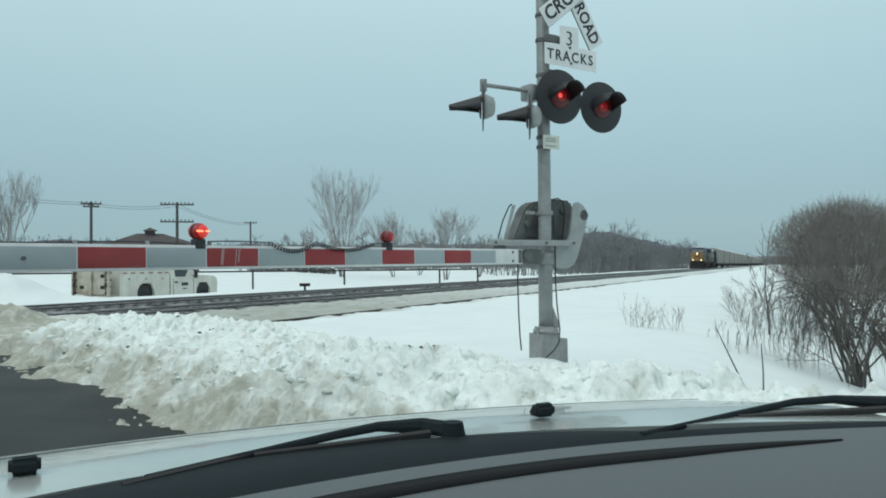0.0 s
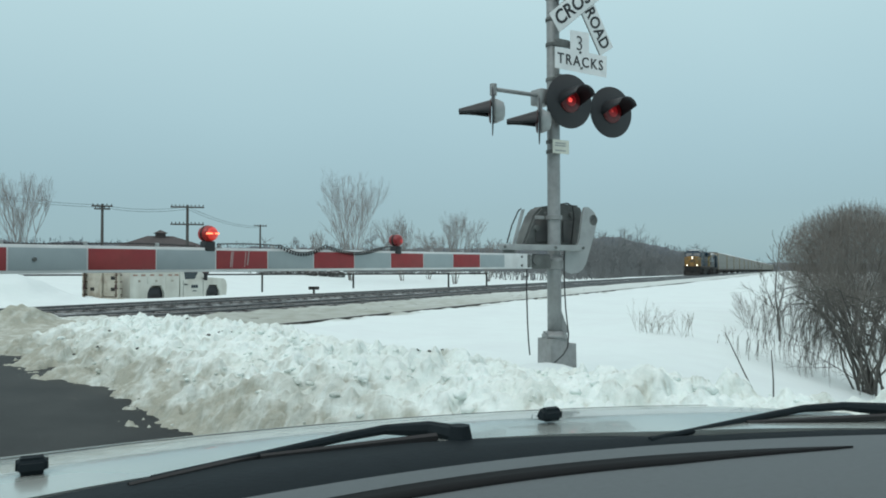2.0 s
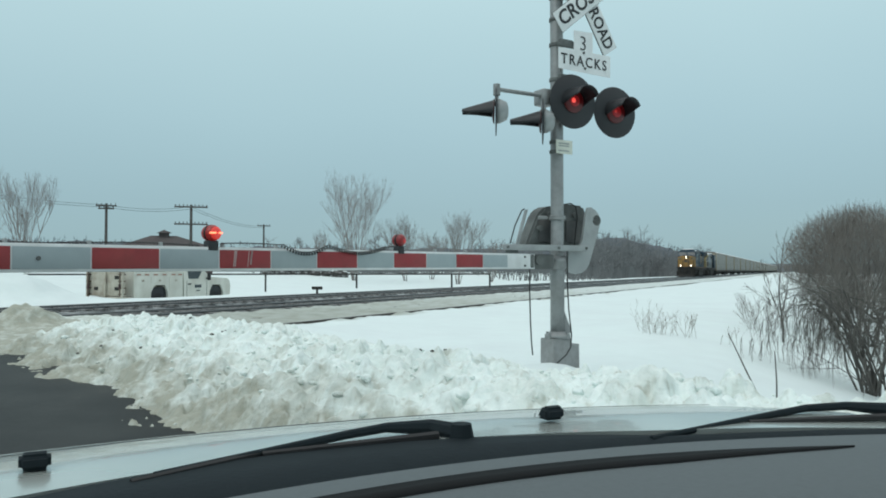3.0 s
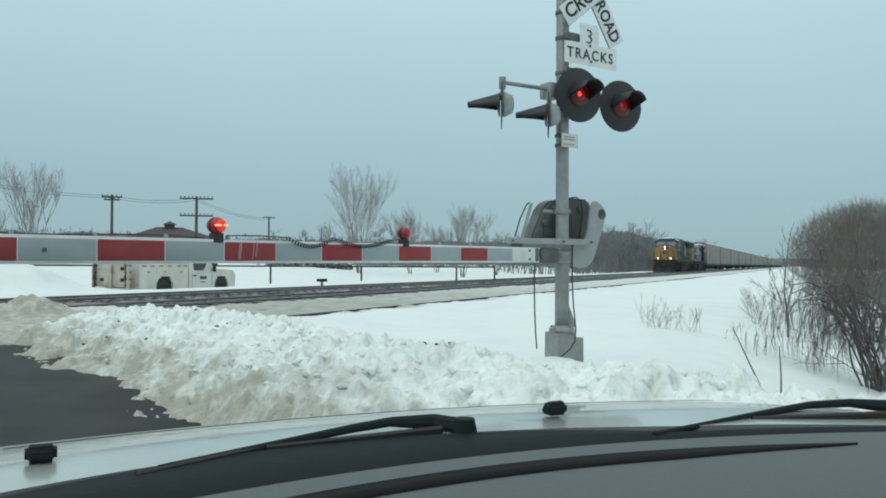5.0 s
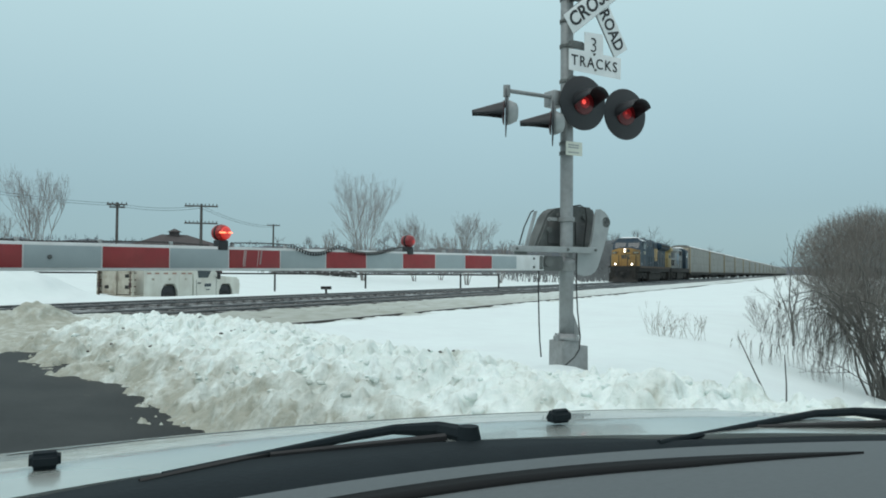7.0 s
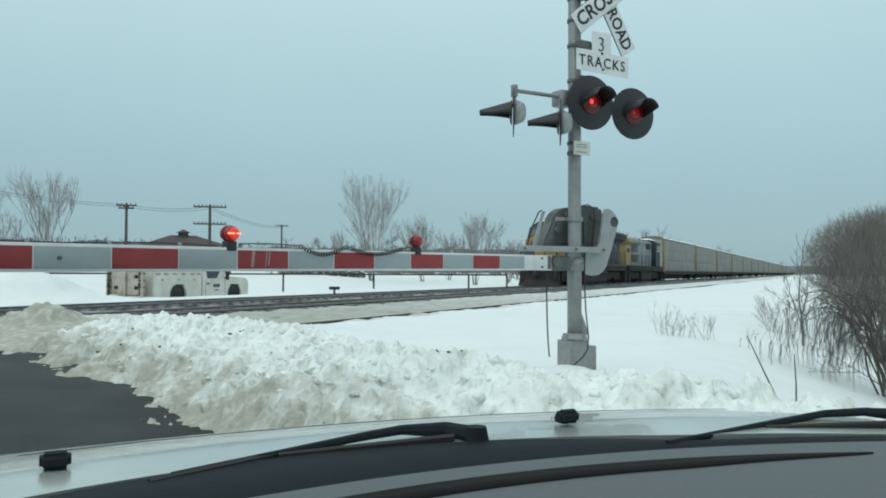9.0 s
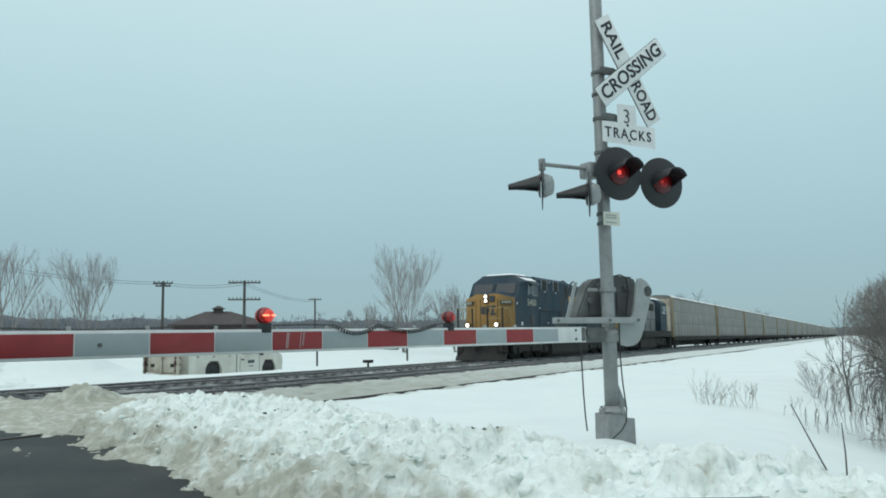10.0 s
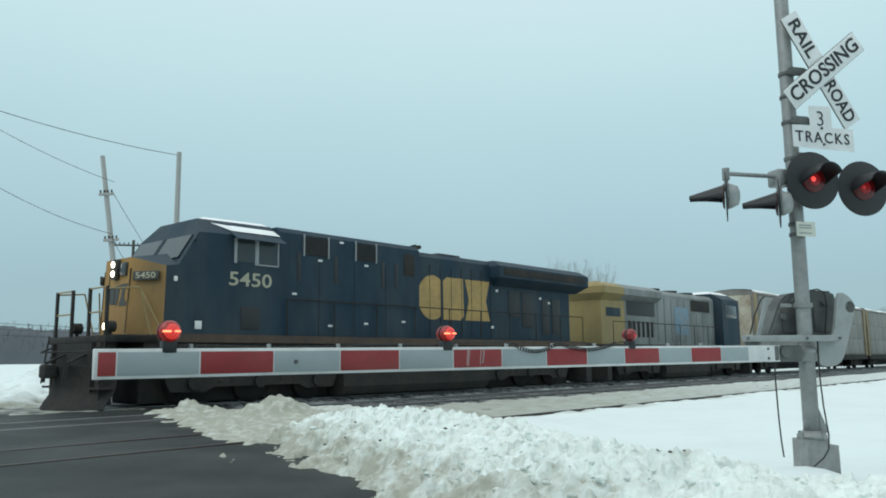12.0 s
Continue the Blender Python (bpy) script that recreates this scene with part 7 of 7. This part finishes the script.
def poles():
    utility_pole(-18.55, 70, 6.9, ((6.7, 2.7), (5.25, 2.7)), "dark railway telegraph pole with two crossarms", 18)
    utility_pole(-23.95, 75, 7.2, ((7.0, 1.7), (6.75, 1.3)), "dark utility pole with short crossarms", 20)
    utility_pole(-13.65, 110, 7.6, ((7.4, 1.7),), "distant dark utility pole with one crossarm", 18)
    utility_pole(-38.5, 62, 10.3, ((9.9, 2.7), (8.3, 2.7)), "dark telegraph pole with two crossarms near the road", 30)
    utility_pole(-35.8, 40, 11.6, (), "tall pale bare utility pole", 0, 0.17, material=POLE)
    utility_pole(-38.55, 40, 11.6, ((9.6, 0.7), (7.3, 0.7)), "leaning pale utility pole with short brackets", 40, 0.16, lean=(0, -10), material=POLE)
    a = (*at(-35.8, 40), 11.45)
    wire(a, (*at(-47.0, 36), 11.6), 0.15, 0.015)
    wire((*at(-47.0, 36), 11.6), (*at(-75.0, 34), 11.4), 0.3, 0.015)
    b = at(-39.9, 40)
    wire((*b, 9.9), (*at(-49, 35), 11.2), 0.2)
    wire((*b, 7.4), (*at(-49, 35), 9.0), 0.3)
    wire((*b, 9.3), (*at(-36.5, 62), 7.9), 0.1, 0.015)
    wire((*b, 7.2), (*at(-37.5, 62), 6.2), 0.1, 0.015)
    for z in (7.1, 6.9):
        wire((*at(-23.95, 75), z), (*at(-18.55, 70), z - 0.35), 0.3, 0.014)
        wire((*at(-23.95, 75), z), (*at(-38.6, 62), z + 0.9), 0.5, 0.014)
        wire((*at(-18.55, 70), z - 0.35), (*at(-13.65, 110), z + 0.3), 0.5, 0.016)
    for z in (2.6, 3.1, 3.6):
        wire((*at(-34, 90), z + 1.0), (*at(-62, 70), z + 2.2), 0.4, 0.02)


HOUSE_WALL = mat("dark_red_boards", (0.085, 0.052, 0.05), 0.85, grain=0.3, scale=3)
HOUSE_ROOF = mat("dark_shingles", (0.07, 0.06, 0.06), 0.9, grain=0.3, scale=4, other=(0.10, 0.085, 0.085), patch=0.5, patch_scale=0.8)


def house():
    x, y = at(-20.3, 82)
    t = thing("house", "low dark red building with hipped roof and cupola", "house", pose(x, y, 0.4, 0, 0, 25))
    bm = bmesh.new()
    box(bm, -4.2, -3.0, 0, 4.2, 3.0, 2.9)
    part("wall", bm, HOUSE_WALL, t)
    bm = bmesh.new()
    hull(bm, [(sx * 4.8, sy * 3.6, 2.9) for sx in (-1, 1) for sy in (-1, 1)] + [(sx * 4.8, sy * 3.6, 3.0) for sx in (-1, 1) for sy in (-1, 1)] + [(-1.2, 0, 4.35), (1.2, 0, 4.35)])
    roof = part("roof", bm, HOUSE_ROOF, t, smooth=0)
    bm = bmesh.new()
    box(bm, -0.45, -0.45, 4.2, 0.45, 0.45, 4.62)
    hull(bm, [(sx * 0.65, sy * 0.65, 4.62) for sx in (-1, 1) for sy in (-1, 1)] + [(0, 0, 4.95)])
    part("cupola", bm, HOUSE_ROOF, roof)
    for k in range(4):
        w = new("window")
        w.parent = t
        bm = bmesh.new()
        box(bm, -3.6 + k * 2.0, -3.03, 1.0, -2.6 + k * 2.0, -3.0, 2.1)
        part("pane", bm, GLASS, w)
        bm = bmesh.new()
        for a in ((-3.68, 0.92, -3.6, 2.18), (-2.6, 0.92, -2.52, 2.18), (-3.6, 2.1, -2.6, 2.18), (-3.6, 0.92, -2.6, 1.0)):
            box(bm, a[0] + k * 2.0, -3.06, a[1], a[2] + k * 2.0, -3.0, a[3])
        part("frame", bm, ARM_WHITE, w)


def yard():
    # pipe barrier on posts
    t = thing("pipe_barrier", "long low dark pipe barrier on posts in snow", "barrier")
    ends = [at(az, d) for az, d in ((-29.0, 47), (-20.0, 47), (-13.5, 47), (-7.1, 47.5), (-0.25, 49), (2.5, 51))]
    bm = bmesh.new()
    for (x0, y0), (x1, y1) in zip(ends, ends[1:]):
        rod(bm, (x0, y0, 1.14), (x1, y1, 1.14), 0.045, n=8)
    part("pipe", bm, GRIME, t)
    for x, y in ends:
        z = float(ground_z(np.array(x), np.array(y)))
        bm = bmesh.new()
        rod(bm, (x, y, z - 0.1), (x, y, 1.2), 0.055, n=8)
        part("post", bm, GRIME, t)
    # row of dark lumps of timber and slag, half snowed in
    rng = np.random.RandomState(5)
    for k in range(15):
        az = -13.4 + 5.4 * (k + rng.uniform(-0.3, 0.3)) / 14
        x, y = at(az, 80)
        z = float(ground_z(np.array(x), np.array(y)))
        t = thing("timber_lump", "dark broken timber end half buried in snow", "timber", pose(x, y, z + 0.22, rng.uniform(-8, 8), rng.uniform(-8, 8), rng.uniform(0, 180)), group="timber ends in the snow")
        bm = clod_mesh(60 + k, rng.uniform(0.34, 0.52), rng.uniform(0.6, 0.9))
        part("timber_block", bm, TIMBER, t)
        bm = clod_mesh(90 + k, rng.uniform(0.3, 0.42), 0.3)
        part("snow_cap", bm, ROOF_SNOW, t, m=pose(rng.uniform(-0.12, 0.12), 0, 0.32))
    # switch stand
    x, y = at(-9.9, 36)
    z = float(ground_z(np.array(x), np.array(y)))
    t = thing("switch_stand", "small dark trackside switch stand in snow", "switch stand", pose(x, y, z))
    bm = bmesh.new()
    box(bm, -0.2, -0.12, 0.0, 0.2, 0.12, 0.10, 0.02)
    rod(bm, (0, 0, 0.1), (0, 0, 0.32), 0.05, n=8)
    part("stand", bm, GRIME, t)
    bm = bmesh.new()
    box(bm, -0.24, -0.04, 0.30, 0.24, 0.04, 0.44, 0.02)
    part("target", bm, GRIME, t)


def clods():
    """Loose lumps of snow heaped on the bank, and dark crumbs of slush."""
    rng = np.random.RandomState(17)
    protos = []
    for i in range(10):
        bm = clod_mesh(i, 1.0, 0.8)
        protos.append((np.array([v.co[:] for v in bm.verts]), np.array([[v.index for v in f.verts] for f in bm.faces])))
        bm.free()
    n = 520
    l = rng.uniform(0.6, 11.6, n)
    o = 2.55 + 2.5 * rng.rand(n) ** 0.85
    x, y = l * RX + o * RY, l * RY - o * RX
    hb, top = bank_z(l, o)
    base = ground_z(x, y) - 0.04
    z = base + (top - base) * hb
    size = 0.012 + 0.04 * rng.rand(n) ** 2.8
    size = np.where(o < 3.0, size * 0.6, size)
    V, F, D, off = [], [], [], 0
    for k in range(n):
        if hb[k] < 0.03:
            continue
        pv, pf = protos[k % 10]
        a = rng.uniform(0, 6.28)
        st = rng.uniform(0.75, 1.35)
        q = pv * size[k] * np.array([st, 1.0, rng.uniform(0.7, 1.1)])
        q = np.stack([q[:, 0] * math.cos(a) - q[:, 1] * math.sin(a), q[:, 0] * math.sin(a) + q[:, 1] * math.cos(a), q[:, 2]], 1)
        V.append(q + np.array([x[k], y[k], z[k] - 0.015 + rng.uniform(-0.6, 0.1) * size[k]]))
        F.append(pf + off)
        off += len(pv)
        D.append(np.full(len(pv), float(np.clip(0.8 - (o[k] - 2.6) * 0.85, 0.04, 1)) * rng.uniform(0.5, 1.2)))
    me = bpy.data.meshes.new("snow_lumps")
    me.from_pydata(np.concatenate(V).tolist(), [], np.concatenate(F).tolist())
    at_ = me.attributes.new("dirt", "FLOAT", "POINT")
    at_.data.foreach_set("value", np.concatenate(D).astype(np.float32))
    me.polygons.foreach_set("use_smooth", [True] * len(me.polygons))
    me.materials.append(BANK)
    tagged(new("snow_lumps", me), "rough lumps of ploughed snow heaped on the bank", "snow lumps", kind="stuff")
    x, y = 2.75, 6.25
    l, o = x * RX + y * RY, x * RY - y * RX
    hb, top = bank_z(np.array(l), np.array(o))
    base = float(ground_z(np.array(x), np.array(y))) - 0.04
    ob = new("snow_chunk", finish(clod_mesh(33, 0.085, 0.9), "snow_chunk", BANK, 80))
    ob.matrix_basis = pose(x, y, base + (float(top) - base) * float(hb) + 0.06)
    tagged(ob, "single grey chunk of frozen snow beside the bank", "snow chunk")
    dark = [finish(clod_mesh(i + 20, 1.0), "slush_crumb", SLUSH, 80) for i in range(3)]
    for i in range(14):
        l, o = rng.uniform(4.2, 11.0), rng.uniform(2.9, 4.4)
        x, y = l * RX + o * RY, l * RY - o * RX
        hb, top = bank_z(np.array(l), np.array(o))
        base = float(ground_z(np.array(x), np.array(y))) - 0.04
        z = base + (float(top) - base) * float(hb) + 0.02
        s = rng.uniform(0.009, 0.02)
        ob = new("slush_crumb", dark[i % 3])
        ob.matrix_basis = pose(x, y, z, rng.uniform(-25, 25), rng.uniform(-25, 25), rng.uniform(0, 360)) @ Matrix.Diagonal((s * 1.3, s, s * 0.8, 1))
        tagged(ob, "dark frozen crumb of slush on the snow bank", "slush lump", "slush crumbs")


SLUSH = mat("dark_slush", (0.10, 0.095, 0.085), 0.9)
plants()
far_woods()
poles()
house()
yard()
clods()


# ---- what moves ----
def motions():
    for ob, behind, length in TRAIN:
        rows = []
        for k in range(25):
            t = 0.5 * k
            mid = train_front(t) + behind + length / 2
            rows.append((t, on_track(mid, TRACKS[2], RAIL) @ pose(-length / 2, 0, 0)))
        walk(ob, rows)


motions()
